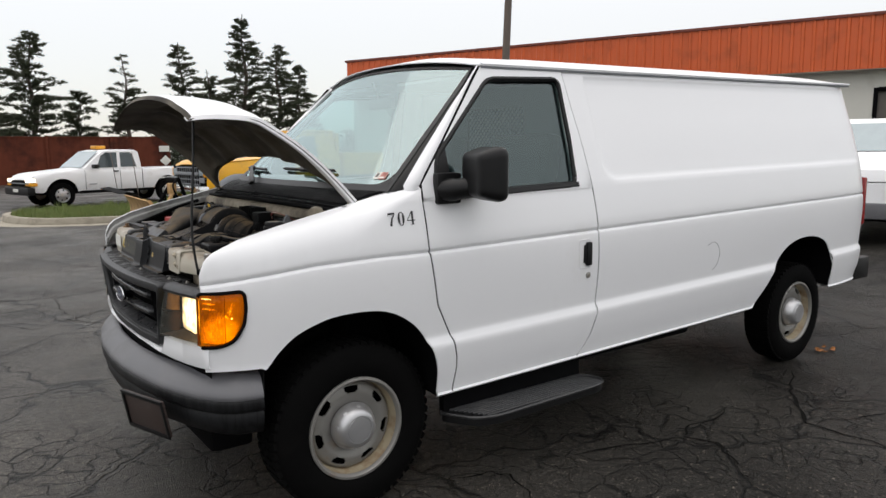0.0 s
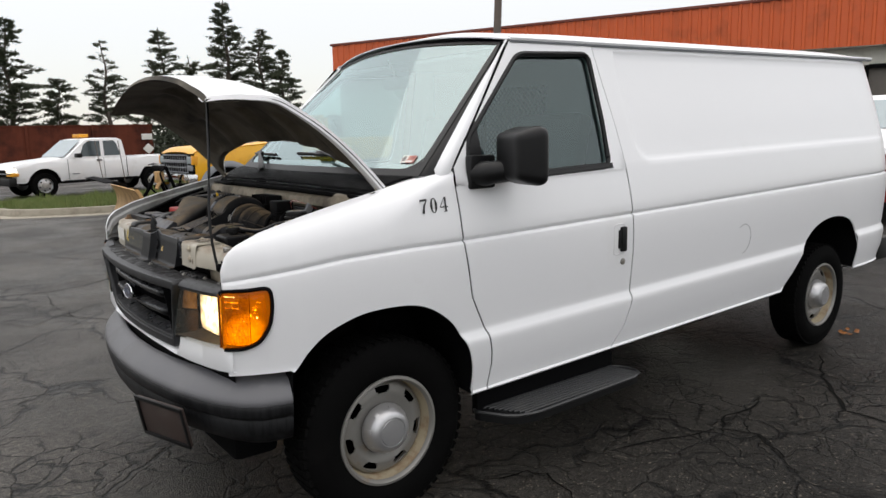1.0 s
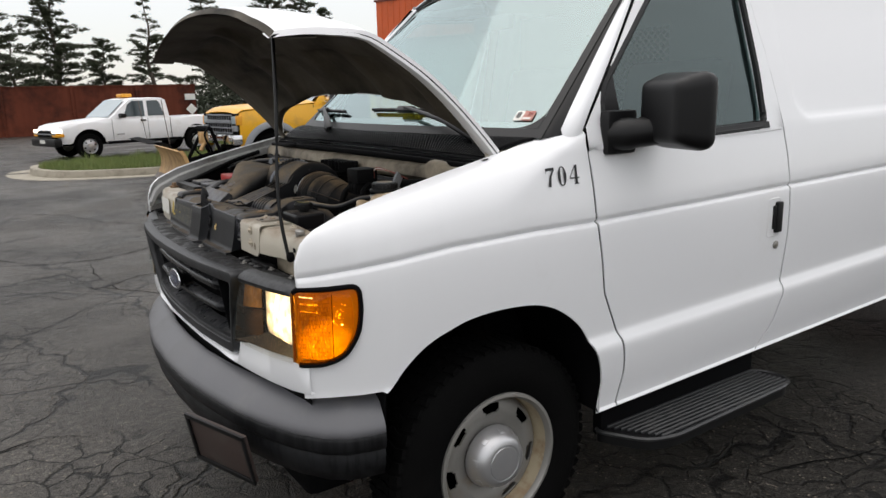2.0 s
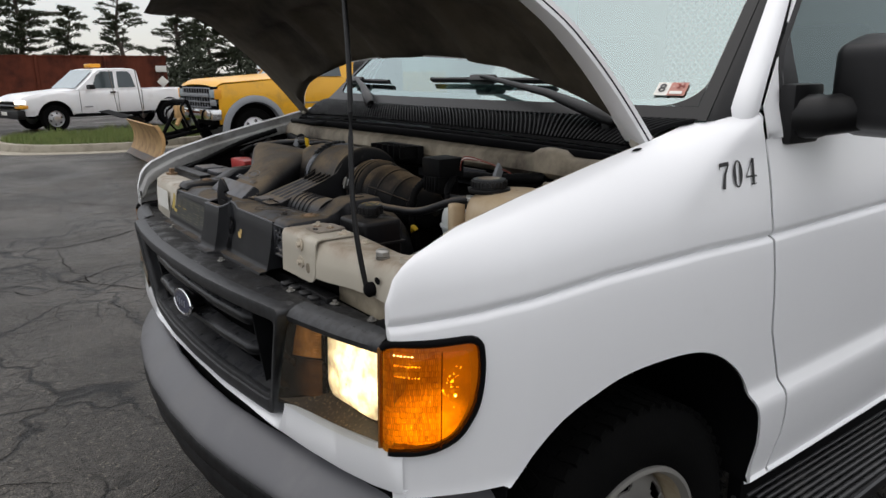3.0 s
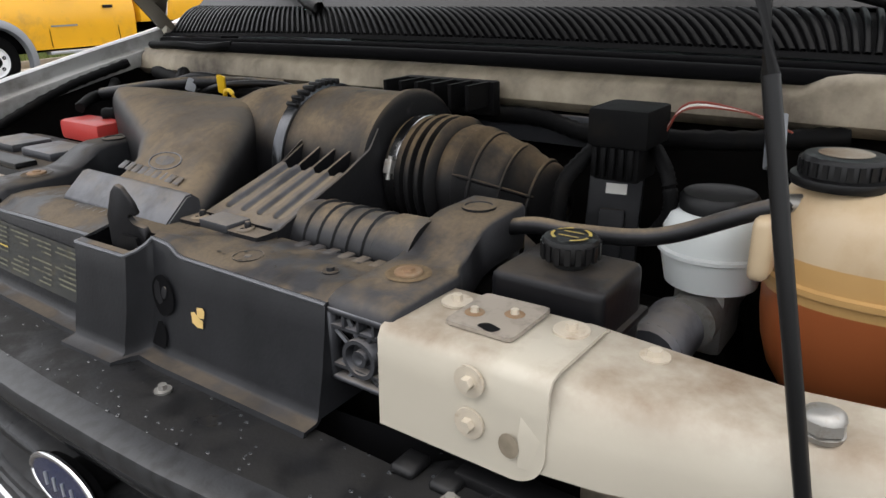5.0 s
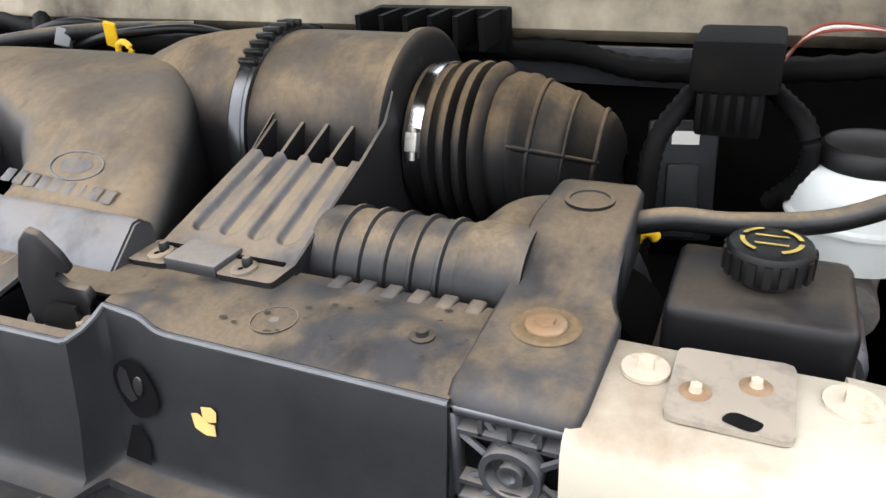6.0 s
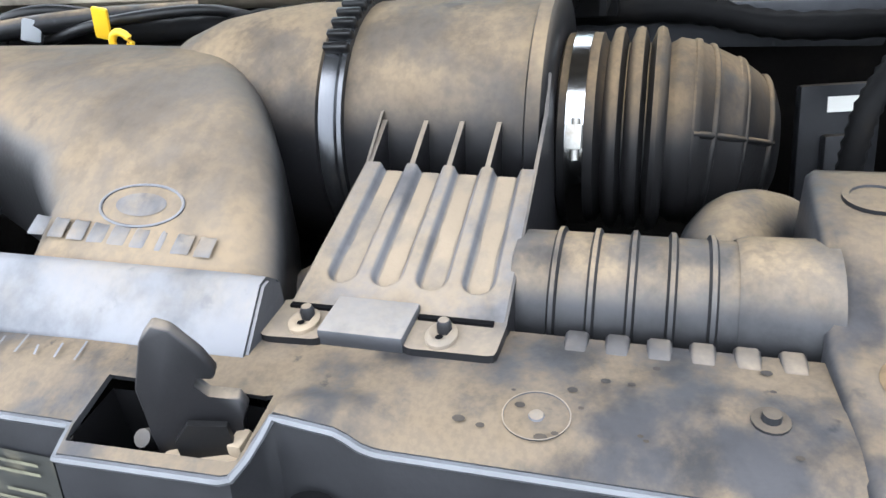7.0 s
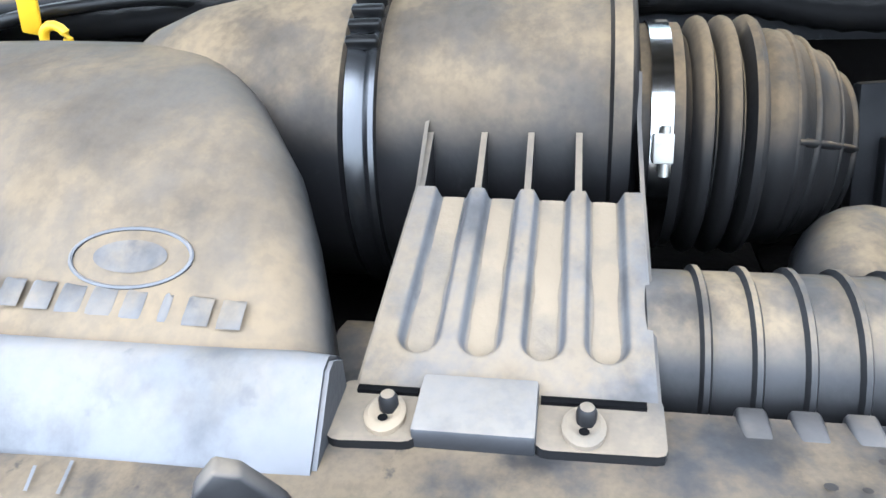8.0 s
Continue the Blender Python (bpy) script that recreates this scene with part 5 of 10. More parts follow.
bm = bm_new()
outer = loop_of([(-0.553, 1.004), (0.553, 1.004), (0.446, 0.726), (-0.446, 0.726)], 0.026, 14)
inner = loop_of([(-0.518, 0.964), (0.518, 0.964), (0.438, 0.776), (-0.438, 0.776)], 0.026, 14)
rows = []
for a, b in zip(inner + inner[:1], outer + outer[:1]):
    row = [gface(*a, -0.060), gface(*a, -0.004)]
    for f, o in ((0.06, 0.006), (0.16, 0.009), (0.28, 0.009), (0.32, 0.0135), (0.80, 0.017), (0.94, 0.015), (0.985, 0.009), (1.0, -0.006)):
        q = a.lerp(b, f)
        row.append(gface(q.x, q.y, o))
    row.append(gface(b.x, b.y, -0.045))
    rows.append(row)
grid(bm, rows)
gr = part("grille", outward(bm, (-0.4, 0, 0.87)), M_FRAME, van, "weathered black plastic grille with horizontal bars", angle=38)
for z, h, o0, o1 in ((0.922, 0.036, -0.045, -0.010), (0.850, 0.034, -0.045, -0.004), (0.886, 0.008, -0.085, -0.060), (0.806, 0.008, -0.080, -0.055)):
    bm = bm_new()
    rows = []
    w = 0.366 if z < 0.9 else 0.360
    for y in [-w, -w + 0.003, -w + 0.010, -w + 0.022] + frange(-w + 0.04, w - 0.04, 26) + [w - 0.022, w - 0.010, w - 0.003, w]:
        e = math.sqrt(max(0.05, 1 - max(0.0, (abs(y) - w + 0.024) / 0.0242) ** 2))
        rows.append([gface(y, z + 0.5 * h * e * math.sin(a), o0 + (o1 - o0) * e * max(0.0, math.cos(a)) ** 0.6) for a in frange(math.pi / 2, -math.pi / 2, 12)])
    grid(bm, rows)
    # thin set-back bars get near-black: gap shade in their colour
    part("bar", outward(bm, (-0.4, 0, z)), M_GRILLE if h > 0.02 else M_GAP, gr, angle=70)
bm = bm_new()
grid(bm, [[gface(y, 0.779, -0.004), gface(y, 0.784, -0.02), gface(y, 0.792, -0.05)] for y in frange(-0.43, 0.43, 24)], flip=True)
part("lower_ledge", bm, M_GRILLE, gr)
for s in (-1, 1):
    bm = bm_new()
    rows = [[gface(s * (0.376 + d), z, o) for d, o in ((-0.004, -0.06), (-0.004, -0.018), (0.004, -0.016), (0.005, -0.06))] for z in frange(0.782, 0.958, 6)]
    grid(bm, rows)
    part("end_fin", bm, M_GRILLE, gr)
# clip slots in the frame's far end, open and dark
for y, z in ((0.395, 0.942), (0.375, 0.925), (0.395, 0.875), (0.375, 0.860)):
    bm = bm_new()
    box(bm, -0.012, 0.012, -0.006, 0.006, -0.004, 0.004, m=Matrix.Translation(gface(y, z, -0.03)))
    part("grille_clip", bm, M_GRILLE, gr)
# oval badge: plain blue enamel with a bright rim
m = Matrix.Translation(gface(-0.010, 0.884, 0.010)) @ pose(0, 0, 0, 0, -84, 0)
bm = bm_new()
lathe(bm, [(0.001, 0.007), (0.9, 0.005), (0.95, 0.0), (0.9, -0.003)], m @ Matrix.Diagonal((0.0285, 0.066, 1, 1)), 36)
bd = part("badge", bm, M_BLUE, gr, "oval blue badge with chrome rim")
bm = bm_new()
tube(bm, [m @ Vector((0.0285 * math.cos(a), 0.066 * math.sin(a), 0.002)) for a in frange(0, 2 * math.pi, 36)[:-1]], 0.0042, 8, closed=True)
part("badge_rim", bm, M_CHROME, bd)
bm = bm_new()
lathe(bm, [(0.96, -0.001), (0.92, -0.012), (0.55, -0.018), (0.5, -0.045)], m @ Matrix.Diagonal((0.0285, 0.066, 1, 1)), 36)
part("badge_mount", bm, M_GAP, bd)
bm = bm_new()
for k in range(4):
    tube(bm, [m @ Vector((-0.007 + 0.001 * (k % 2), -0.030 + 0.018 * k, 0.0072)), m @ Vector((0.008, -0.026 + 0.018 * k, 0.0072))], 0.0016, 5)
part("badge_mark", bm, M_GREYTRIM, bd)

# shelf behind grille and lamps
bm = bm_new()
rows = [[fascia(y, 1.004 if abs(y) < 0.53 else 0.998, -0.008), fascia(y, 1.006, -0.03), Vector((-0.535 if abs(y) > 0.4 else -0.575, y, 1.0))] for y in frange(-0.775, 0.775, 40)]
grid(bm, rows)
sh = part("nose_shelf", bm, M_SHELF, van, "black plastic cover behind the grille")
solid(sh, 0.01)
bolts("shelf_screw", M_METAL, sh, [((interp(abs(y), [(0, -0.63), (0.455, -0.59), (0.587, -0.556), (0.716, -0.548)]), y, 1.004), 0.005, 0.008, (0, 0, 1), 1.8) for y in (-0.716, -0.587, -0.455, -0.12, 0.35, 0.6)])
for y in (-0.44, -0.49, -0.53, -0.40, 0.33, 0.37, 0.42):
    bm = bm_new()
    box(bm, -0.585, -0.555, y - 0.012, y + 0.012, 1.0, 1.010, 0.003, seg=1)
    part("shelf_clip", bm, M_BLACK, sh)
bm = bm_new()
box(bm, -0.565, -0.535, -0.57, -0.44, 1.0, 1.012, 0.003)
part("shelf_catch", bm, M_BLACK, sh)

# rain beads left on the shelf
bm = bm_new()
rnd = random.Random(19)
for k in range(200):
    y = rnd.uniform(-0.79, 0.6)
    back = -0.535 if abs(y) > 0.4 else -0.575
    front = fascia(y, 1.004, -0.006).x
    x = front + (back - front) * rnd.random() ** 1.5
    r = rnd.uniform(0.0009, 0.0022)
    z = 1.0055 if x < front + 0.03 else 1.0055 - 0.005 * (x - front - 0.03) / max(0.01, back - front - 0.03)
    bmesh.ops.create_icosphere(bm, subdivisions=1, radius=r, matrix=Matrix.Translation((x, y, z)) @ Matrix.Diagonal((1, 1.3, 0.5, 1)))
part("water_bead", bm, M_BEAD, sh, kind="stuff")

# headlamps and corner lamps
M_BEZEL = mat("dark_brown_lamp_bezel", (0.012, 0.007, 0.004), 0.22, vary=0.4, scale=25, dirt=(0.05, 0.028, 0.013), dirt_amount=0.25, dirt_scale=30)
# Marker and reflector glow dimly in place of headlamp light falling on them.
M_MARKER = bulb_glass("amber_marker_plastic", (-0.60, -0.605, 0.925), (0.62, 0.27, 0.07), 0.085, 0.02, 0.32)
M_MARKER.node_tree.nodes["Principled BSDF"].inputs["Base Color"].default_value = (0.075, 0.032, 0.010, 1)
M_REFLECTOR = bulb_glass("brown_reflector_plastic", (-0.60, -0.612, 0.845), (0.45, 0.20, 0.07), 0.085, 0.0, 0.13)
M_REFLECTOR.node_tree.nodes["Principled BSDF"].inputs["Base Color"].default_value = (0.018, 0.010, 0.006, 1)
for s in (-1, 1):
    # housing: back wall, sloping dusty floor, inner cheek and roof
    bm = bm_new()
    grid(bm, [[fascia(s * y, z, -0.058) for z in frange(0.82, 0.985, 4)] for y in frange(0.535, 0.80, 10)])
    grid(bm, [[fascia(s * y, 0.984, o) for o in (-0.056, -0.03, -0.004)] for y in frange(0.535, 0.80, 10)])
    grid(bm, [[fascia(s * (0.500 + 0.040 * (z - 0.79) / 0.195 + (0.104 - 0.040 * (z - 0.79) / 0.195) * f), z, -0.004 - 0.046 * f) for f in frange(0, 1, 4)] for z in frange(0.787, 0.985, 5)])
    grid(bm, [[fascia(s * (0.802 - 0.004 * f), z, -0.010 - 0.046 * f) for f in frange(0, 1, 3)] for z in frange(0.80, 0.985, 4)])
    lamp = part("headlamp", bm, M_BEZEL, van, "headlamp unit, lit, with dusty brown surround")
    bm = bm_new()
    grid(bm, [[fascia(s * y, interp(y, [(0.50, 0.796), (0.60, 0.803), (0.80, 0.808)]) + 0.032 * f ** 1.3, -0.004 - 0.056 * f) for f in frange(0, 1, 6)] for y in frange(0.498, 0.802, 16)], flip=(s > 0))
    part("lamp_floor", bm, M_LAMPBED, lamp, "dusty sloping lamp floor")
    bm = bm_new()
    rows = [[fascia(s * y, z, o) for z, o in ((0.972, -0.006), (0.977, 0.004), (0.988, 0.007), (0.998, 0.000), (1.006, -0.014), (1.010, -0.034), (1.002, -0.045))] for y in frange(0.552, 0.806, 14)]
    grid(bm, rows, flip=(s < 0) ^ True)
    part("brow", outward(bm, (-0.5, s * 0.68, 0.9)), M_FRAME, lamp, "weathered black strip above the lamp")
    # clear cover
    bm = bm_new()
    grid(bm, [[fascia(s * y, z, 0.001 + 0.004 * math.sin((y - 0.50) / 0.30 * math.pi)) for y in frange(0.500 + 0.045 * (z - 0.79) / 0.195, 0.800, 10)] for z in frange(0.795, 0.980, 6)], flip=(s > 0))
    cv = part("cover_lens", bm, glass("lamp_cover_glass", (0.97, 0.95, 0.91), 0.7), lamp)
    cv.visible_shadow = False
    # glowing lamp glass, set back behind the cover
    bm = bm_new()
    ol = rounded([(0.603, 0.966), (0.772, 0.971), (0.780, 0.832), (0.758, 0.829), (0.624, 0.832), (0.606, 0.852)], 0.018)
    cy, cz = sum(p[0] for p in ol) / len(ol), sum(p[1] for p in ol) / len(ol)
    rings = []
    def sunk(y):
        return 0.010 * (0.69 - y) / 0.08

    for f, o in ((1.0, -0.054), (0.985, -0.040), (0.95, -0.034), (0.8, -0.030), (0.55, -0.027), (0.3, -0.026), (0.02, -0.0255)):
        rings.append([fascia(s * (cy + (y - cy) * f), cz + (z - cz) * f, o - sunk(cy + (y - cy) * f)) for y, z in ol + ol[:1]])
    grid(bm, rings, flip=(s > 0))
    part("lamp_glass", bm, M_HEAD if s < 0 else lit_glass("lit_headlamp_glass_offside", (1.0, 0.80, 0.47), 0.85, 2.7, 16), lamp, "glowing headlamp glass")
    bm = bm_new()
    tube(bm, [fascia(s * y, z, -0.043 - sunk(y)) for y, z in ol], 0.0045, 6, closed=True)
    part("lamp_rim", bm, M_GAP, lamp)
    bm = bm_new()
    tube(bm, [fascia(s * (cy + (y - cy) * 0.972), cz + (z - cz) * 0.972, -0.0365 - sunk(y)) for y, z in ol], 0.0012, 5, closed=True)
    part("glass_edge", bm, M_AMBER_DIM, lamp, "thin brown moulded edge of the lamp glass")
    # amber marker above a brown reflector, beside the lamp
    bm = bm_new()
    grid(bm, [[fascia(s * (0.534 - 0.014 * (0.972 - z) / 0.072 + (0.060 + 0.014 * (0.972 - z) / 0.072) * f), z, -0.008 - 0.032 * f + 0.004 * math.sin(f * math.pi)) for f in frange(0, 1, 8)] for z in frange(0.900, 0.974, 6)], flip=(s > 0))
    part("marker_lens", bm, M_MARKER, lamp, "amber marker lens")
    bm = bm_new()
    grid(bm, [[fascia(s * (0.519 - 0.014 * (0.896 - z) / 0.072 + (0.075 + 0.014 * (0.896 - z) / 0.072) * f), z, -0.008 - 0.034 * f + 0.003 * math.sin(f * math.pi)) for f in frange(0, 1, 8)] for z in frange(0.815, 0.896, 6)], flip=(s > 0))
    part("marker_reflector", bm, M_REFLECTOR, lamp)
    for k in range(9):
        bm = bm_new()
        z = 0.912 + 0.006 * k
        tube(bm, [fascia(s * 0.584, z, -0.031), fascia(s * 0.593, z, -0.036)], 0.0014, 5)
        part("marker_prism", bm, M_MARKER, lamp)

    # corner lamp wrapped round the fender's front edge
    def wrap(d, z, out):
        """d runs from the nose edge round onto the flank, in metres."""
        path_ = [(0.0, -0.594, 0.806), (0.0216, -0.582, 0.824), (0.0527, -0.56, 0.846), (0.1004, -0.52, 0.872), (0.1563, -0.47, 0.897), (0.1972, -0.432, 0.912)]
        x_ = interp(d, [(q[0], q[1]) for q in path_])
        y_ = interp(d, [(q[0], q[2]) for q in path_])
        e0, e1 = d - 0.012, d + 0.012
        tx = interp(e1, [(q[0], q[1]) for q in path_]) - interp(e0, [(q[0], q[1]) for q in path_])
        ty_ = interp(e1, [(q[0], q[2]) for q in path_]) - interp(e0, [(q[0], q[2]) for q in path_])
        k = math.hypot(tx, ty_) or 1.0
        return Vector((x_ - ty_ / k * out + 0.02 * (z - 0.9), s * (y_ + tx / k * out), z))

    ol = rounded([(0.006, 1.000), (0.10, 1.000), (0.182, 1.006), (0.187, 0.94), (0.178, 0.875), (0.142, 0.818), (0.090, 0.798), (0.004, 0.795)], 0.026, 5)
    ct, cz = 0.093, 0.900

    def fill(out_c, out_e, name, material, parent, label="", shrink=1.0):
        b = bm_new()
        rr = []
        for f in (1.0, 0.96, 0.9, 0.8, 0.68, 0.55, 0.42, 0.3, 0.18, 0.06, 0.005):
            row = []
            for t, z in ol + ol[:1]:
                tt, zz = ct + (t - ct) * f * shrink, cz + (z - cz) * f * shrink
                row.append(wrap(min(0.198, max(0, tt)), zz, out_e + (out_c - out_e) * min(1, (1 - f) * 4)))
            rr.append(row)
        vs = grid(b, rr, flip=(s > 0))
        uv = b.loops.layers.uv.new("UVMap")
        at = {}
        for f, row in zip((1.0, 0.96, 0.9, 0.8, 0.68, 0.55, 0.42, 0.3, 0.18, 0.06, 0.005), vs):
            for v, (t, z) in zip(row, ol + ol[:1]):
                at[v] = (ct + (t - ct) * f * shrink, cz + (z - cz) * f * shrink)
        for fc in b.faces:
            for lp in fc.loops:
                lp[uv].uv = at[lp.vert]
        return part(name, b, material, parent, label)

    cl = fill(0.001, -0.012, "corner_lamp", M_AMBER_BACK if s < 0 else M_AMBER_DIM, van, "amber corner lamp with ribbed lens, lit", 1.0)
    ln = fill(0.013 if s < 0 else 0.0025, 0.004 if s < 0 else 0.001, "ribbed_lens", M_AMBER, cl, "", 0.985)
    ln.visible_shadow = False
    bm = bm_new()
    tube(bm, [wrap(t, z, 0.000) for t, z in ol if t > 0.014 or z > 0.99], 0.0072, 8)
    part("lamp_gasket", bm, M_GAP, cl)
    bm = bm_new()
    tube(bm, [wrap(0.005, z, 0.000) for z in frange(0.803, 0.990, 8)], 0.0042, 6)
    part("lens_edge", bm, M_AMBER_DIM, cl, "dark amber moulded edge of the lens")
    # fluted strips, divider, and bulb glints put in as tiny glowing beads
    bm = bm_new()
    fo = 0.0135 if s < 0 else 0.002
    tube(bm, [wrap(0.112, z, fo) for z in frange(0.812, 0.990, 8)], 0.0012, 5)
    part("lens_divider", bm, M_AMBER, cl)
    bm = bm_new()
    rnd = random.Random(61)
    spots = []
    for z, n_ in ((0.984, 6), (0.966, 8), (0.946, 8)):
        spots += [(0.034 + 0.0058 * k + rnd.uniform(-0.001, 0.001), z - 0.0005 * k, rnd.uniform(0.0009, 0.0020)) for k in range(n_)]
    for k in range(24):
        spots.append((rnd.gauss(0.132, 0.010), rnd.gauss(0.928, 0.018), rnd.uniform(0.0005, 0.0014)))
    spots += [(0.114, 0.918, 0.0028), (0.136, 0.908, 0.0036), (0.131, 0.935, 0.0026)]
    for k in range(16):
        spots.append((rnd.uniform(0.045, 0.105), rnd.uniform(0.825, 0.87), rnd.uniform(0.0005, 0.0012)))
    for t, z, r in spots:
        bmesh.ops.create_icosphere(bm, subdivisions=1, radius=r, matrix=Matrix.Translation(wrap(t, z, fo - 0.003)))
    if s < 0:
        part("bulb_glint", bm, M_AMBER_LIT, cl, kind="stuff")
    else:
        bm.free()


# ---- hood, propped open
HOOD_UP = radians(40)
HOOD_AT = Vector((0.105, 0, 1.312))


def hood(u, t, w=0.0):
    """u along the hood from the hinges, t across -1..1, w off its skin."""
    half = interp(u, [(0.0, 0.835), (0.35, 0.815), (0.55, 0.775), (0.66, 0.70), (0.70, 0.66)])
    y = t * half
    arc = 0.085 * (1 - t * t)
    uu = u * (1 + arc / 0.70)
    crown = 0.045 * (1 - t * t) + 0.012 * (1 - min(1, abs(t) / 0.75) ** 6)
    nose = -0.125 * max(0.0, (u - 0.50) / 0.20) ** 1.8
    bow = 0.030 * math.sin(min(1.0, u / 0.6) * math.pi)
    side_drop = -0.02 * abs(t) ** 8
    ww = crown * (0.35 + 0.65 * min(1, u / 0.25)) + nose + bow + side_drop + w
    d = Vector((-math.cos(HOOD_UP), 0, math.sin(HOOD_UP)))
    nrm = Vector((math.sin(HOOD_UP), 0, math.cos(HOOD_UP)))
    return HOOD_AT + d * uu + nrm * ww + Vector((0, y, 0))


def hood_cut(t):
    """Rear edge of the hood, arched over the cowl."""
    return interp(abs(t), [(0.0, 0.178), (0.2, 0.176), (0.4, 0.170), (0.55, 0.155), (0.7, 0.140), (0.8, 0.122), (0.88, 0.095), (0.94, 0.065), (0.98, 0.03), (1.0, 0.02)])


def hood_u(f, t):
    """f 0 at the arched rear edge to 1 at the nose."""
    return hood_cut(t) + f * (0.70 - hood_cut(t))


UH = frange(0.02, 0.5, 14) + frange(0.52, 0.70, 12)
TH = frange(-1, 1, 36)
bm = bm_new()
grid(bm, [[hood(hood_u(f, t), t) for t in frange(-1, 1, 60)] for f in frange(0, 0.6, 12) + frange(0.64, 1.0, 16)], flip=True)
hd = part("hood", outward(bm, (0.0, 0, 1.0)), M_WHITE, van, "white hood propped open, grimy underneath")
solid(hd, 0.004)
# pressed inner panel
bm = bm_new()


def pressed(u, t):
    a = abs(t)
    w = -0.030
    # side and centre pockets between raised ribs
    for (u0, u1, t0, t1) in ((0.16, 0.40, 0.10, 0.42), (0.16, 0.38, 0.50, 0.80), (0.46, 0.60, 0.06, 0.36), (0.44, 0.58, 0.44, 0.80)):
        e = min(u - u0, u1 - u, (a - t0) * 0.6, (t1 - a) * 0.6)
        w += 0.020 * min(1.0, max(0.0, e / 0.02))
    if a > 0.93:
        w += 0.022 * (a - 0.93) / 0.07
    return w


T2 = frange(-0.985, 0.985, 70)
U2 = frange(0.0, 0.69, 44)
rows = []
for u in U2:
    row = []
    for t in T2:
        cut = hood_cut(t)
        uu = cut + (u / 0.69) * (0.69 - cut)
        row.append(hood(uu, t, pressed(uu, t) * min(1.0, 0.15 + u / 0.03)))
    rows.append(row)
grid(bm, rows)
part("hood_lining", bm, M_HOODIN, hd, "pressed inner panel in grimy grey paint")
# edge flange: pale on the near side, darkened in colour for shade on the far
for s in (-1, 1):
    bm = bm_new()
    rows = [[hood(u, s * 1.0, 0.001), hood(u, s * 1.0, -0.020), hood(u, s * 0.985, -0.026), hood(u, s * 0.93, -0.026)] for u in UH]
    grid(bm, rows, flip=(s > 0))
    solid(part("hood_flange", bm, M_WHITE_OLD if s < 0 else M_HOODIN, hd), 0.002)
    bm = bm_new()
    rows = [[hood(u, s * 1.0, -0.0215), hood(u, s * 1.003, -0.009)] for u in UH]
    grid(bm, rows)
    solid(part("flange_seal", bm, M_GAP, hd), 0.003)
    bm = bm_new()
    tube(bm, [hood(0.03, s * 0.97, -0.03), Vector((0.115, s * 0.80, 1.30)), Vector((0.12, s * 0.80, 1.24))], 0.014, 6)
    part("hood_hinge", bm, M_CREAM, hd)
bm = bm_new()
rows = [[hood(0.70, t, 0.0), hood(0.70, t, -0.022), hood(0.68, t, -0.03), hood(0.62, t, -0.032)] for t in TH]
grid(bm, rows)
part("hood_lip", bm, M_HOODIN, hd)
# prop rod
bm = bm_new()
top = hood(0.645, -0.70, -0.028)
tube(bm, smooth_path([(-0.536, -0.697, 1.058), (-0.545, -0.690, 1.075), (-0.548, -0.660, 1.22), tuple(Vector((-0.53, -0.64, 1.36)).lerp(top, 0.3)), tuple(top)]), 0.0052, 8)
pr = part("prop_rod", bm, M_BLACK, van, "thin black hood prop rod")
bm = bm_new()
lathe(bm, [(0.0135, -0.006), (0.0145, 0.005), (0.010, 0.010), (0.002, 0.012)], Matrix.Translation((-0.538, -0.697, 1.058)) @ pose(0, 0, 0, 0, -90, 0), 16)
part("rod_grommet", bm, M_GAP, pr)


# ---------------------------------------------------------------- engine bay
def sheet(name, pts, material, parent=van, t=0.004, label=""):
    b = bm_new()
    b.faces.new([b.verts.new(p) for p in pts])
    return solid(part(name, b, material, parent, label), t, 0)


for s in (-1, 1):
    bm = bm_new()
    rows = [[Vector((x, s * (interp(x, [(-0.59, 0.765), (-0.53, 0.79), (-0.3, 0.815), (0.1, 0.82)])), interp(x, CREST) - 0.04)), Vector((x, s * 0.80, 1.06)), Vector((x, s * 0.70, 0.95)), Vector((x, s * 0.62, 0.55))] for x in frange(-0.45, 0.10, 12)]
    grid(bm, rows)
    solid(part("inner_fender", bm, M_BAY, van), 0.003)
    bm = bm_new()
    box(bm, -0.560, -0.440, min(s * 0.745, s * 0.800), max(s * 0.745, s * 0.800), 0.93, 1.016, 0.006)
    part("corner_filler", bm, M_BAYBLACK, van, "black plastic filler beside the beam")
bm = bm_new()
grid(bm, [[Vector((x, y, 0.62)) for y in frange(-0.7, 0.7, 4)] for x in frange(-0.55, 0.1, 3)])
part("bay_floor", bm, M_GAP, van)
bm = bm_new()
rows = [[Vector((0.02, y, z)) for y in frange(-0.83, 0.83, 10)] for z in (0.6, 0.9, 1.21)]
grid(bm, rows, flip=True)
part("bulkhead", bm, M_BAY, van)
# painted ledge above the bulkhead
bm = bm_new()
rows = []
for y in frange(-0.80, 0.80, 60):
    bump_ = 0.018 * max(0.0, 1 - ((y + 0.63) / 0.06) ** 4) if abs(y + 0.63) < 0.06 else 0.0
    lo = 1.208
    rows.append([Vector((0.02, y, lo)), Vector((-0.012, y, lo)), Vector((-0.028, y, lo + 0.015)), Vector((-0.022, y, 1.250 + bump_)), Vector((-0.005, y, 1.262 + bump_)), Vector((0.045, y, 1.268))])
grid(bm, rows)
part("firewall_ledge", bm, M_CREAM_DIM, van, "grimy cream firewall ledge")
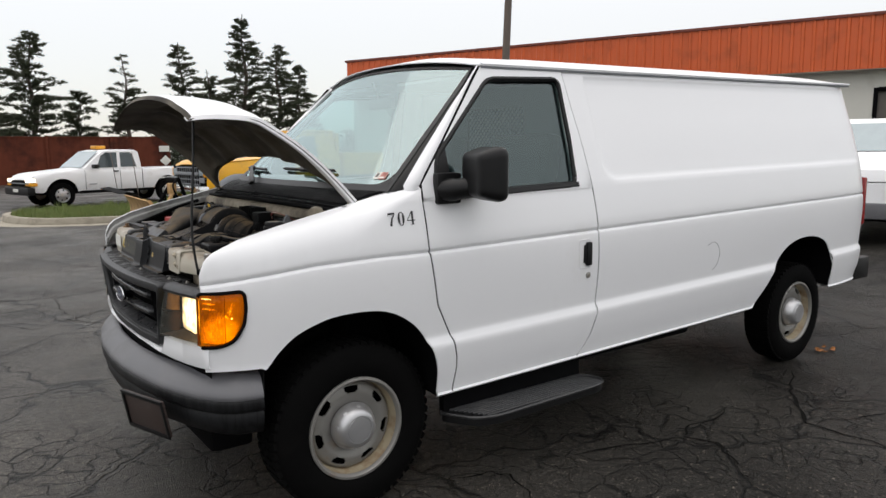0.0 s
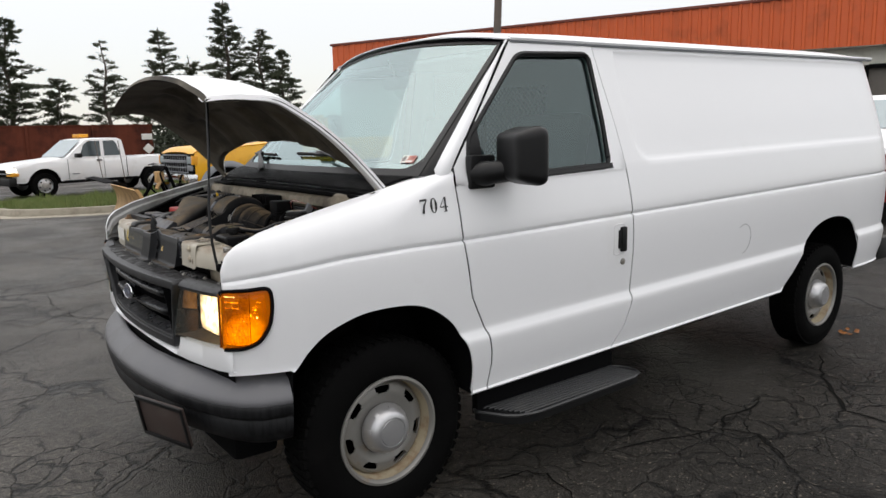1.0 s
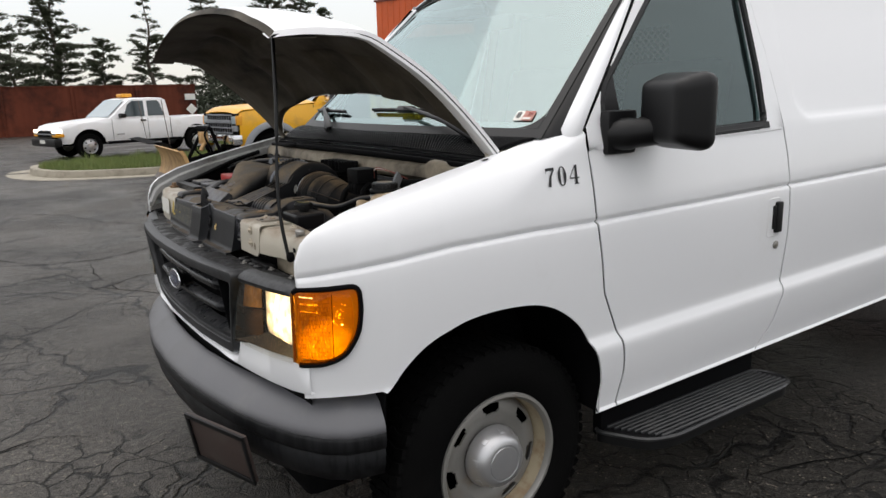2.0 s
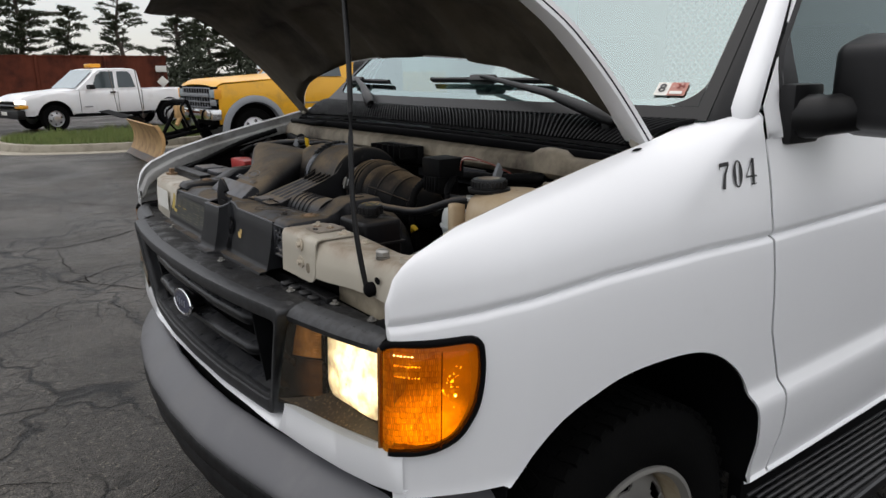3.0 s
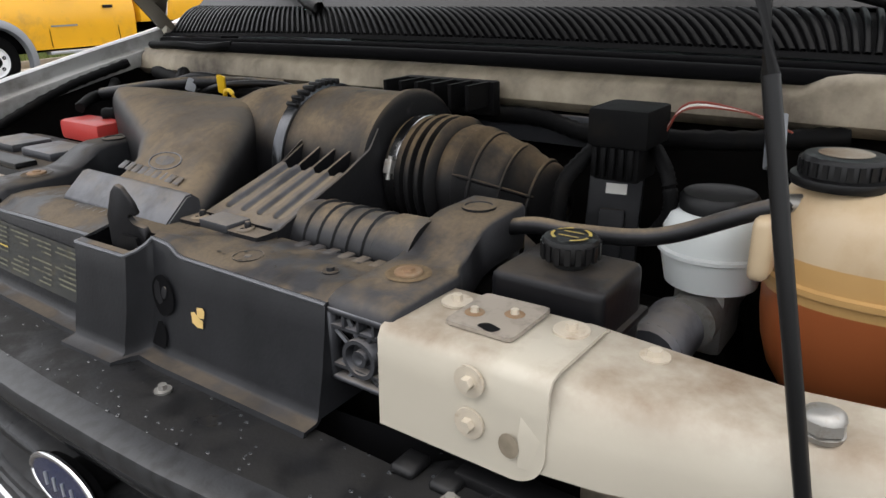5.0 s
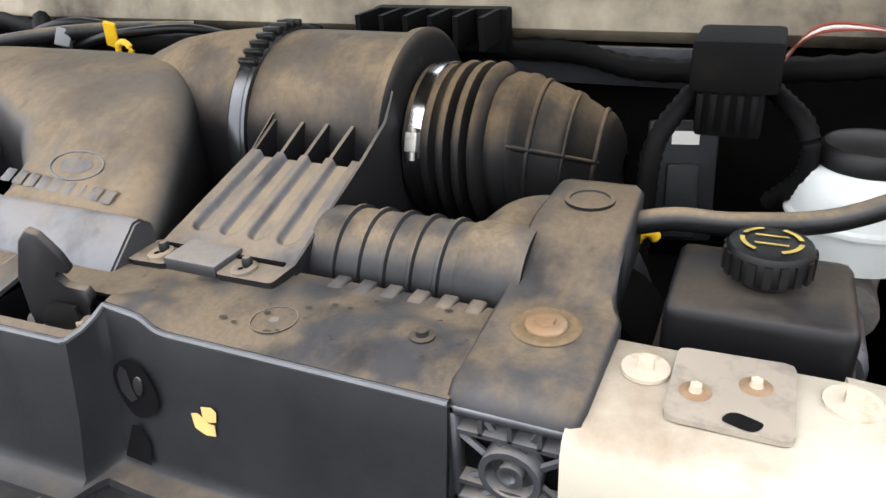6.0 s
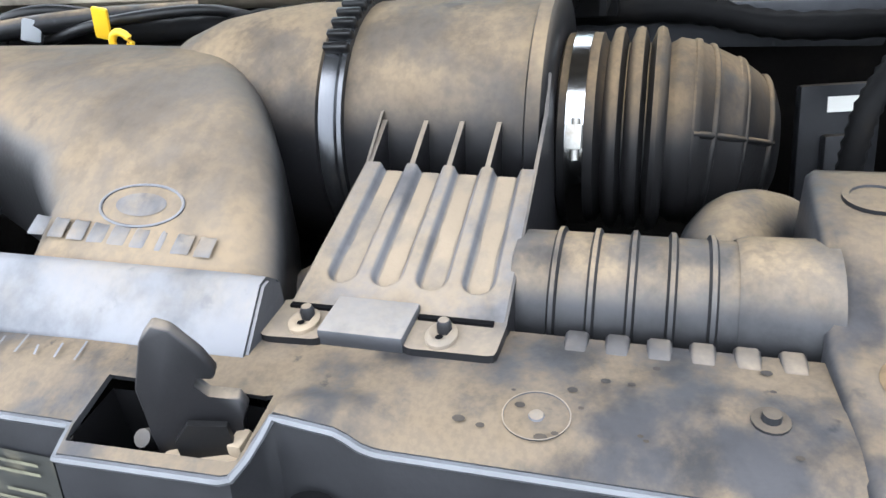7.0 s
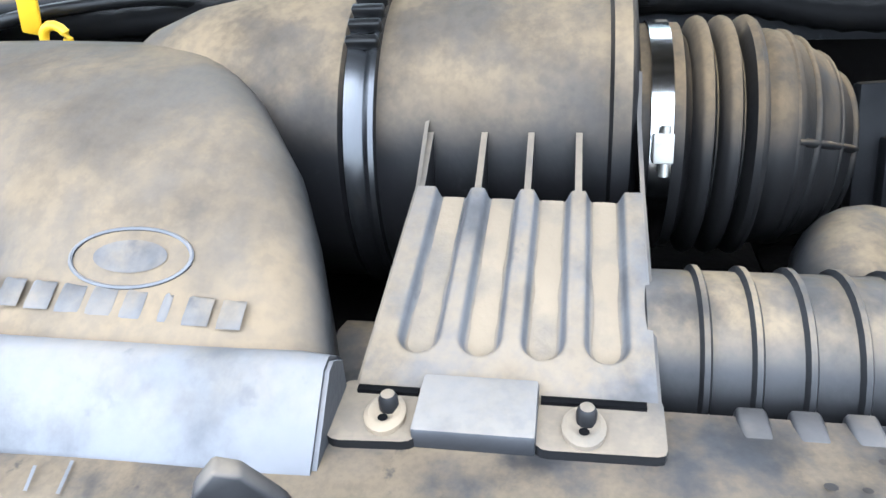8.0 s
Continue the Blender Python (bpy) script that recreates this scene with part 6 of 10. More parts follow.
# black seal and cowl with its slotted vent
bm = bm_new()
tube(bm, smooth_path([(-0.004 + 0.02 * (abs(y) / 0.8) ** 2, y, 1.266 + 0.010 * (1 - (abs(y) / 0.8) ** 2)) for y in frange(-0.80, 0.80, 10)], 3), 0.011, 8)
tube(bm, smooth_path([(0.022 + 0.02 * (abs(y) / 0.8) ** 2, y, 1.276 + 0.010 * (1 - (abs(y) / 0.8) ** 2)) for y in frange(-0.80, 0.80, 10)], 3), 0.007, 8)
part("hood_seal", bm, M_GAP, van, "black rubber hood seal")


def cowl(t, y):
    """t 0 at the seal to 1 at the windscreen."""
    b = screen(y / 0.868 * 1.06, -0.06)
    a = Vector((0.03 + 0.02 * (abs(y) / 0.8) ** 2, y, 1.284 + 0.012 * (1 - (abs(y) / 0.8) ** 2)))
    p = a.lerp(b, t)
    p.z += 0.012 * math.sin(t * math.pi)
    return p


bm = bm_new()
grid(bm, [[cowl(t, y) for y in frange(-0.80, 0.80, 40)] for t in frange(0, 1.02, 8)])
cw = part("cowl_panel", bm, M_GAP, van, "black slotted cowl vent below the windscreen")
bm = bm_new()
for i in range(108):
    y = -0.79 + 1.58 * i / 107
    dy = 0.14 * interp(y, [(-0.8, -0.2), (-0.45, 0.9), (0.0, 0.9), (0.6, 0.3)])
    rows = []
    for t in frange(0.03, 0.93, 7):
        p = cowl(t, max(-0.8, min(0.8, y + dy * (t - 0.5))))
        p.z += 0.005
        rows.append([p + Vector((0, -0.0042, -0.006)), p + Vector((0, -0.0036, 0.002)), p + Vector((0, -0.0022, 0.0035)), p + Vector((0, 0.0022, 0.0035)), p + Vector((0, 0.0036, 0.002)), p + Vector((0, 0.0042, -0.006))])
    grid(bm, rows)
part("cowl_slats", bm, mat("glossy_cowl_plastic", (0.0042, 0.0042, 0.0046), 0.35, vary=0.15, scale=20, dirt=(0.006, 0.006, 0.006), dirt_amount=0.2, dirt_scale=12, spec=0.05), cw, kind="stuff")
bm = bm_new()
for t0, t1 in ((-0.06, 0.02), (0.94, 1.02)):
    grid(bm, [[cowl(t, y) + Vector((0, 0, 0.006)) for y in frange(-0.80, 0.80, 40)] for t in (t0, t1)])
part("cowl_rims", bm, M_GAP, cw)
# wipers
for py, pt, uj, vj, ua, ub in ((-0.67, 0.45, -0.18, 0.075, -0.48, 0.13), (0.34, 0.62, 0.76, 0.06, 0.44, 0.93)):
    piv = cowl(pt, py) + Vector((0, 0, 0.022))
    joint = screen(uj, vj, 0.034)
    knee = piv.lerp(joint, 0.42) + Vector((0, 0, 0.012))
    bm = bm_new()
    rows = []
    for p, w, h in ((piv + (piv - knee).normalized() * 0.03, 0.012, 0.010), (piv, 0.020, 0.016), (piv.lerp(knee, 0.35), 0.017, 0.013), (knee, 0.012, 0.009), (knee.lerp(joint, 0.5), 0.0085, 0.006), (joint, 0.0065, 0.005)):
        d = (joint - piv).normalized()
        sd = d.cross(Vector((-0.55, 0, 0.83))).normalized()
        up_ = sd.cross(d)
        rows.append([p + sd * (w * math.cos(a)) + up_ * (h * math.sin(a)) for a in frange(0, 2 * math.pi, 10)])
    grid(bm, rows)
    cyl(bm, piv + Vector((0, 0, -0.03)), piv, 0.015, seg=12)
    wp = part("wiper", bm, M_BLACK, van, "black windscreen wiper lying on the glass", angle=60)
    bm = bm_new()
    m = frame_at(joint - Vector((-0.006, 0, 0.010)), screen(uj + 0.05, vj) - screen(uj - 0.05, vj), screen(uj, vj + 0.05) - screen(uj, vj))
    box(bm, -0.055, 0.055, -0.012, 0.012, -0.010, 0.010, 0.005, m=m)
    part("wiper_joint", bm, M_BLACK, wp)
    bm = bm_new()
    for lift, r in ((0.008, 0.004), (0.017, 0.0062)):
        tube(bm, [screen(u, vj + 0.005 * math.cos((u - uj) * 3), lift) for u in frange(ua, ub, 12)], r, 6)
    part("wiper_blade", bm, M_BLACK, wp)

# ---- front cross beams, cream paint
bm = bm_new()
rows = []
for y in frange(-0.362, -0.492, 6) + frange(-0.495, -0.522, 10):
    rows.append([Vector((-0.45, y, 1.06)), Vector((-0.455, y, 1.116)), Vector((-0.462, y, 1.121)), Vector((-0.545, y, 1.122)), Vector((-0.556, y, 1.119)), Vector((-0.561, y, 1.110))] + [Vector((-0.561 - 0.003 * k / 3, y, 1.110 - (0.082 if y > -0.492 else 0.082 - 0.030 * (1 - math.sqrt(max(0.0, 1 - ((-y - 0.492) / 0.0301) ** 2)))) * k / 3)) for k in (1, 2, 3)])
grid(bm, rows)
ba = part("radiator_beam", outward(bm, (-0.5, -0.45, 0.9)), M_CREAM, van, "dirty cream steel cross beam with bolts")
solid(ba, 0.003)
bm = bm_new()
rows = []
for y in frange(-0.500, -0.80, 24):
    f = interp(-y, [(0.50, -0.553), (0.56, -0.545), (0.62, -0.528), (0.70, -0.520), (0.74, -0.523), (0.80, -0.530)])
    zt = interp(-y, [(0.50, 1.117), (0.58, 1.112), (0.66, 1.108), (0.74, 1.114), (0.80, 1.12)])
    rows.append([Vector((-0.44, y, 1.05)), Vector((-0.445, y, zt - 0.004)), Vector((-0.455, y, zt)), Vector((f + 0.016, y, zt)), Vector((f + 0.004, y, zt - 0.004)), Vector((f - 0.006, y, zt - 0.018)), Vector((f - 0.012, y, 1.07)), Vector((f - 0.012, y, 1.042)), Vector((f + 0.01, y, 1.034))])
grid(bm, rows)
bb = part("radiator_beam", outward(bm, (-0.48, -0.65, 0.9)), M_CREAM, van, "dirty cream steel cross beam with a large bolt")
solid(bb, 0.003)
M_BOLT = mat("dusty_cream_bolt", (0.52, 0.46, 0.37), 0.5, 0.2, vary=0.2, scale=50, dirt=(0.25, 0.17, 0.1), dirt_amount=0.4, dirt_scale=50)
bolts("beam_bolt", M_BOLT, ba, [((-0.489, -0.393, 1.122), 0.0052, 0.008, (0, 0, 1), 2.7), ((-0.482, -0.500, 1.121), 0.0052, 0.008, (0, 0, 1), 2.9), ((-0.47, -0.565, 1.112), 0.006, 0.007, (0, 0, 1), 2.0),
                           ((-0.563, -0.456, 1.101), 0.0058, 0.009, (-1, 0, 0), 2.3), ((-0.563, -0.456, 1.064), 0.0058, 0.009, (-1, 0, 0), 2.3)])
for ring in ([(-0.49 + 0.009 * math.cos(a), -0.742 + 0.011 * math.sin(a), 1.1165) for a in frange(0, 2 * math.pi, 14)[:-1]],
             [(-0.5375, -0.722 + 0.010 * math.cos(a), 1.080 + 0.007 * math.sin(a)) for a in frange(0, 2 * math.pi, 14)[:-1]],
             [(-0.5655, -0.492 + 0.009 * math.cos(a), 1.058 + 0.011 * math.sin(a)) for a in frange(0, 2 * math.pi, 14)[:-1]]):
    bm = bm_new()
    bm.faces.new([bm.verts.new(p) for p in ring])
    part("beam_hole", bm, M_GAP if ring[0][2] > 1.07 else M_CREAM_DIM, bb)
bm = bm_new()
lathe(bm, [(0.013, 0.0), (0.014, 0.004), (0.008, 0.006), (0.008, 0.012)], Matrix.Translation((-0.503, -0.687, 1.109)), 16)
cyl(bm, (-0.503, -0.687, 1.115), (-0.503, -0.687, 1.123), 0.0145, 0.0140, seg=6)
lathe(bm, [(0.0135, 0), (0.0125, 0.003), (0.008, 0.0055), (0.001, 0.006)], Matrix.Translation((-0.503, -0.687, 1.123)), 12)
part("hood_stop", bm, M_METAL, bb, "hexagon stop bolt")
bm = bm_new()
pl = rounded([(-0.53, -0.408), (-0.465, -0.408), (-0.462, -0.472), (-0.53, -0.472)], 0.006, 2)
prism(bm, pl, 1.123, 1.1265)
cp = part("clip_plate", bm, mat("stained_grey_plate", (0.27, 0.235, 0.195), 0.5, vary=0.2, scale=14, dirt=(0.035, 0.03, 0.028), dirt_amount=0.45, dirt_scale=26), ba, "stained steel clip plate")
bm = bm_new()
bm.faces.new([bm.verts.new((-0.5225 + 0.006 * math.cos(a) + 0.001 * math.sin(3 * a), -0.447 + 0.010 * math.sin(a), 1.1270)) for a in frange(0, 2 * math.pi, 20)[:-1]])
part("oil_stain", bm, M_BAYBLACK, cp, "dark oil stain")
bolts("plate_bolt", M_BOLT, cp, [((-0.505, -0.422, 1.1255), 0.0036, 0.006, (0, 0, 1), 2.0), ((-0.490, -0.452, 1.1255), 0.0036, 0.006, (0, 0, 1), 2.0)])
for p in ((-0.505, -0.422), (-0.490, -0.452)):
    bm = bm_new()
    lathe(bm, [(0.0088, 1.1268), (0.0075, 1.1276), (0.004, 1.1276)], Matrix.Translation((p[0], p[1], 0)), 18)
    part("rusty_washer", bm, M_RUST, cp, "rusty washer")
# bolted corner by the fender
bm = bm_new()
prism(bm, rounded([(-0.515, -0.755), (-0.40, -0.745), (-0.38, -0.80), (-0.50, -0.815)], 0.012, 3), 1.117, 1.127)
cb = part("corner_bracket", bm, M_CREAM, van)
bm = bm_new()
hexbolt(bm, (-0.466, -0.79, 1.127), 0.0062, 0.008)
part("corner_bolt", bm, M_METAL, cb)
# passenger side beam with its paper label
bm = bm_new()
rows = []
for y in frange(0.40, 0.775, 20):
    f = interp(y, [(0.40, -0.565), (0.60, -0.555), (0.70, -0.54), (0.775, -0.50)])
    rows.append([Vector((-0.43, y, 1.06)), Vector((-0.43, y, 1.112)), Vector((f + 0.012, y, 1.115)), Vector((f, y, 1.106)), Vector((f - 0.006, y, 1.06)), Vector((f - 0.006, y, 1.0))])
grid(bm, rows, flip=True)
bp_ = part("radiator_beam", outward(bm, (-0.48, 0.6, 0.9)), M_CREAM, van, "dirty cream steel cross beam with a white label")
solid(bp_, 0.003)
sheet("paper_label", [Vector((-0.5735, 0.47, 1.095)), Vector((-0.569, 0.60, 1.095)), Vector((-0.569, 0.60, 1.035)), Vector((-0.5735, 0.47, 1.035))], M_LABEL, bp_, 0.001)
bm = bm_new()
hexbolt(bm, (-0.49, 0.70, 1.115), 0.010, 0.02)
part("beam_bolts", bm, M_RUST, bp_)
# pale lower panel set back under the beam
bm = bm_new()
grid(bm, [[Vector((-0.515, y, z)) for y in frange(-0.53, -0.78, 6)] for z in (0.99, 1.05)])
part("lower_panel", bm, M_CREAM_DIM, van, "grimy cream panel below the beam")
# dark gap below the beams, a dark sheet standing in for shade
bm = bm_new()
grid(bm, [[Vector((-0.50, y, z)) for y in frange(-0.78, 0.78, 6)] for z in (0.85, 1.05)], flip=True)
part("beam_gap_shade", bm, M_BAY, van)

# ---- black radiator shield
def shield_front(y):
    """x of the shield's upper front edge; the latch housing stands forward."""
    return interp(y, [(-0.295, -0.554), (-0.085, -0.557), (-0.070, -0.557), (-0.034, -0.555), (-0.026, -0.583), (0.070, -0.587), (0.078, -0.566), (0.30, -0.563), (0.455, -0.558)])


def shield_top(y):
    return interp(y, [(-0.295, 1.120), (-0.092, 1.122), (-0.082, 1.123), (-0.070, 1.132), (-0.036, 1.134), (-0.028, 1.121), (-0.02, 1.118), (0.072, 1.118), (0.08, 1.118), (0.455, 1.103)])


ys = frange(-0.295, -0.10, 10) + [-0.092, -0.086, -0.080, -0.074, -0.068, -0.055, -0.042, -0.036, -0.032, -0.029, -0.026, -0.02, 0.0, 0.025, 0.05, 0.066, 0.070, 0.074, 0.078, 0.085] + frange(0.11, 0.455, 14)
bt_, bf_ = bm_new(), bm_new()
top_rows, face_rows = [], []
for y in ys:
    x, zt = shield_front(y), shield_top(y)
    back = interp(y, [(0.1, 1.122), (0.455, 1.112)])
    hump = max(0.0, 1 - ((y + 0.058) / 0.036) ** 2) * 0.007
    top_rows.append([Vector((-0.455, y, back)), Vector((-0.497, y, back + 0.0055)), Vector((-0.520, y, back + 0.006)), Vector((-0.535, y, back + 0.005 + hump)), Vector((x + 0.010, y, zt + 0.0025)), Vector((x + 0.003, y, zt + 0.001))])
    face_rows.append([Vector((x + 0.003, y, zt + 0.001)), Vector((x, y, zt - 0.004)), Vector((x - 0.004, y, 1.09)), Vector((x - 0.010, y, 1.055)), Vector((x - 0.018, y, 1.022)), Vector((x - 0.020, y, 1.011)), Vector((x - 0.024, y, 1.0085)), Vector((x - 0.038, y, 1.0075)), Vector((x - 0.040, y, 1.002))])
# the latch pocket is left open in the top
for i in range(len(ys) - 1):
    a, b = top_rows[i], top_rows[i + 1]
    pocket = ys[i] > -0.0265 and ys[i + 1] < 0.0745
    for k in range(5):
        if pocket and k == 3:
            continue
        bt_.faces.new([bt_.verts.new(p) for p in (a[k], a[k + 1], b[k + 1], b[k])])
grid(bf_, face_rows)
shl = part("radiator_shield", outward(bf_, (-0.45, 0.05, 0.95)), M_SHIELD, van, "dusty black plastic radiator shield with peeling labels")
solid(shl, 0.004)
solid(part("shield_top", outward(bt_, (-0.5, 0.05, 0.8)), M_SHTOP, shl, "grey dusted top of the shield"), 0.003)
# Pale bead: wear plus the bevel's highlight, painted into the edge.
bm = bm_new()
tube(bm, [Vector((shield_front(y) + 0.001, y, shield_top(y) - 0.001)) for y in ys], 0.0022, 6)
part("worn_edge_highlight", bm, mat("scuffed_edge_highlight", (0.085, 0.089, 0.098), 0.42, vary=0.45, scale=30), shl)
bm = bm_new()
grid(bm, [[Vector((shield_front(-0.295) - 0.022 * (k / 3) ** 2, -0.296, 1.121 - 0.11 * k / 3)), Vector((-0.46, -0.296, 1.124 - 0.11 * k / 3))] for k in range(4)])
part("shield_end", bm, M_SHIELD, shl)
# walls and floor of the latch pocket
bm = bm_new()
rim = [(-0.579, -0.024), (-0.583, 0.070), (-0.537, 0.073), (-0.535, -0.024)]
for (xa, ya), (xb, yb_) in zip(rim, rim[1:] + rim[:1]):
    grid(bm, [[Vector((xa, ya, 1.119)), Vector((xb, yb_, 1.119))], [Vector((xa, ya, 1.05)), Vector((xb, yb_, 1.05))]])
bm.faces.new([bm.verts.new((x, y, 1.055)) for x, y in rim])
part("latch_pocket", bm, M_GAP, shl)
# hood latch: hook plate, cheek, pale bracket and pin
hook = [(0.72 * x_, y_) for x_, y_ in ((-0.026, -0.07), (-0.030, 0.0), (-0.030, 0.028), (-0.016, 0.056), (-0.006, 0.064), (0.004, 0.060), (0.018, 0.044), (0.024, 0.032), (0.020, 0.028), (0.010, 0.033), (0.006, 0.026), (0.014, 0.018), (0.034, 0.016), (0.038, 0.008), (0.030, 0.0), (0.024, -0.07))]
bm = bm_new()
prism(bm, hook, -0.004, 0.004, m=frame_at(Vector((-0.556, 0.006, 1.124)), (0.35, -0.9, 0), (-0.02, 0, 1)))
bmesh.ops.bevel(bm, geom=list(bm.edges), offset=0.0012, segments=1, affect="EDGES")
lt = part("latch_hook", bm, M_DUSTY, van, "black steel hood latch hook")
bm = bm_new()
prism(bm, [(-0.012, -0.06), (-0.014, 0.004), (-0.006, 0.014), (0.012, 0.010), (0.016, -0.06)], 0.006, 0.010, m=frame_at(Vector((-0.556, 0.000, 1.120)), (0.35, -0.9, 0), (-0.02, 0, 1)))
part("latch_cheek", bm, M_BLACK, lt)
bm = bm_new()
box(bm, -0.577, -0.560, -0.018, 0.022, 1.085, 1.112, 0.003)
box(bm, -0.563, -0.550, -0.020, -0.012, 1.085, 1.119, 0.002)
part("latch_block", bm, M_DUSTFILL, lt, "dust-caked latch bracket")
bm = bm_new()
cyl(bm, (-0.548, 0.045, 1.098), (-0.556, 0.045, 1.106), 0.006, 0.005, seg=12)
part("latch_pin", bm, M_DUSTY, lt)
# oval port, gold sticker, labels on the shield's face
def on_shield(y, z, out=0.0015):
    x = shield_front(y)
    f = interp(z, [(1.013, -0.022), (1.022, -0.018), (1.055, -0.010), (1.09, -0.004), (1.118, 0.0)])
    return Vector((x + f - out, y, z))


def patch(name, y0, y1, z0, z1, material, out=0.002, label=""):
    b = bm_new()
    grid(b, [[on_shield(y, z, out) for y in frange(y0, y1, 4)] for z in frange(z0, z1, 3)], flip=False)
    return part(name, b, material, shl, label)


bm = bm_new()
bm.faces.new([bm.verts.new(on_shield(-0.058 + (0.0195 + 0.003 * math.sin(a * 2 + 0.5)) * math.cos(a), 1.075 + 0.0225 * math.sin(a), 0.0035)) for a in frange(0, 2 * math.pi, 24)[:-1]])
op = part("oval_port", bm, M_GAP, shl)
bm = bm_new()
lathe(bm, [(0.0055, 0.0), (0.0055, 0.0012), (0.004, 0.0016), (0.001, 0.0010)], Matrix.Translation(on_shield(-0.063, 1.079, 0.0040)) @ pose(0, 0, 0, 0, -80, 0) @ Matrix.Diagonal((1.3, 0.8, 1, 1)), 14)
part("port_plug", bm, M_DUSTY, op)
bm = bm_new()
bm.faces.new([bm.verts.new(on_shield(y, z, 0.0042)) for y, z in ((-0.0415, 1.082), (-0.046, 1.0905), (-0.052, 1.088), (-0.055, 1.076), (-0.060, 1.068), (-0.053, 1.0635), (-0.044, 1.070))])
part("port_tab", bm, M_DUSTY, op)
bm = bm_new()
bm.faces.new([bm.verts.new(on_shield(y, z, 0.003)) for y, z in ((-0.068, 1.018), (-0.068, 1.034), (-0.058, 1.046), (-0.050, 1.044), (-0.042, 1.018))])
part("drain_slot", bm, M_GAP, shl)
# gold sticker, torn to two ragged pieces
for ring_ in (((-0.1155, 1.0745), (-0.1245, 1.0760), (-0.1285, 1.0735), (-0.1280, 1.0655), (-0.1215, 1.0640), (-0.1165, 1.0660)), ((-0.1065, 1.0675), (-0.1120, 1.0690), (-0.1165, 1.0665), (-0.1215, 1.0632), (-0.1262, 1.0630), (-0.1268, 1.0545), (-0.1180, 1.0535), (-0.1090, 1.0570))):
    bm = bm_new()
    bm.faces.new([bm.verts.new(on_shield(y, z, 0.002)) for y, z in ring_])
    part("gold_sticker", bm, M_GOLD, shl, "torn gold sticker")
patch("dark_label", 0.095, 0.440, 1.030, 1.096, M_LABEL_D, 0.0016, "scuffed dark label with yellow edge")
patch("yellow_edge", 0.405, 0.432, 1.048, 1.094, M_LABEL_Y, 0.003)
patch("yellow_edge", 0.375, 0.405, 1.044, 1.052, M_LABEL_Y, 0.003)
random.seed(5)
M_PRINT = mat("faded_label_print", (0.115, 0.112, 0.078), 0.55, vary=0.4, scale=60, dirt=(0.03, 0.03, 0.026), dirt_amount=0.4, dirt_scale=50)
for i in range(9):
    z = 1.091 - i * 0.0064
    for y0 in (0.105, 0.165, 0.225, 0.285, 0.345):
        if random.random() < 0.8:
            patch("print_bar", y0, y0 + random.uniform(0.02, 0.052), z - 0.0022, z, M_LABEL_Y if i == 4 and y0 > 0.2 else M_PRINT, 0.003)
# faint round label and stud on top
bm = bm_new()
lathe(bm, [(0.0160, 0.0), (0.0162, 0.0010), (0.0156, 0.0010), (0.0154, 0.0)], Matrix.Translation((-0.524, -0.157, 1.1275)), 28)
lathe(bm, [(0.004, 0.0), (0.0035, 0.001), (0.001, 0.0012)], Matrix.Translation((-0.524, -0.157, 1.1275)), 12)
part("moulded_ring", bm, M_RAMP, shl)
bm = bm_new()
lathe(bm, [(0.0085, 0.0), (0.0085, 0.0015), (0.0045, 0.002), (0.004, 0.0055), (0.0015, 0.006)], Matrix.Translation((-0.509, -0.259, 1.1278)), 14)
part("push_stud", bm, M_SHIELD, shl)
rnd = random.Random(12)
bm = bm_new()
for k in range(16):
    cx_, cy_ = -0.52 + rnd.uniform(-0.02, 0.055), rnd.uniform(-0.27, -0.12)
    r_ = rnd.uniform(0.0008, 0.0024)
    bm.faces.new([bm.verts.new((cx_ + r_ * math.cos(a), cy_ + 1.4 * r_ * math.sin(a), interp(cx_, [(-0.548, 1.1268), (-0.52, 1.1280), (-0.497, 1.1275), (-0.455, 1.122)]) + 0.0012)) for a in frange(0, 2 * math.pi, 9)[:-1]])
part("drip_spots", bm, M_RESBLACK, shl, "dark drip spots", kind="stuff")
# scratches of chalky bloom near the latch
for k in range(6):
    y = 0.10 + 0.014 * k
    bm = bm_new()
    grid(bm, [[Vector((-0.530, y, 1.1292)), Vector((-0.514 - 0.004 * (k % 3), y + 0.004, 1.1296))], [Vector((-0.530, y + 0.0016, 1.1292)), Vector((-0.514 - 0.004 * (k % 3), y + 0.0056, 1.1296))]])
    part("scratch", bm, M_DUSTY_BLUE, shl)


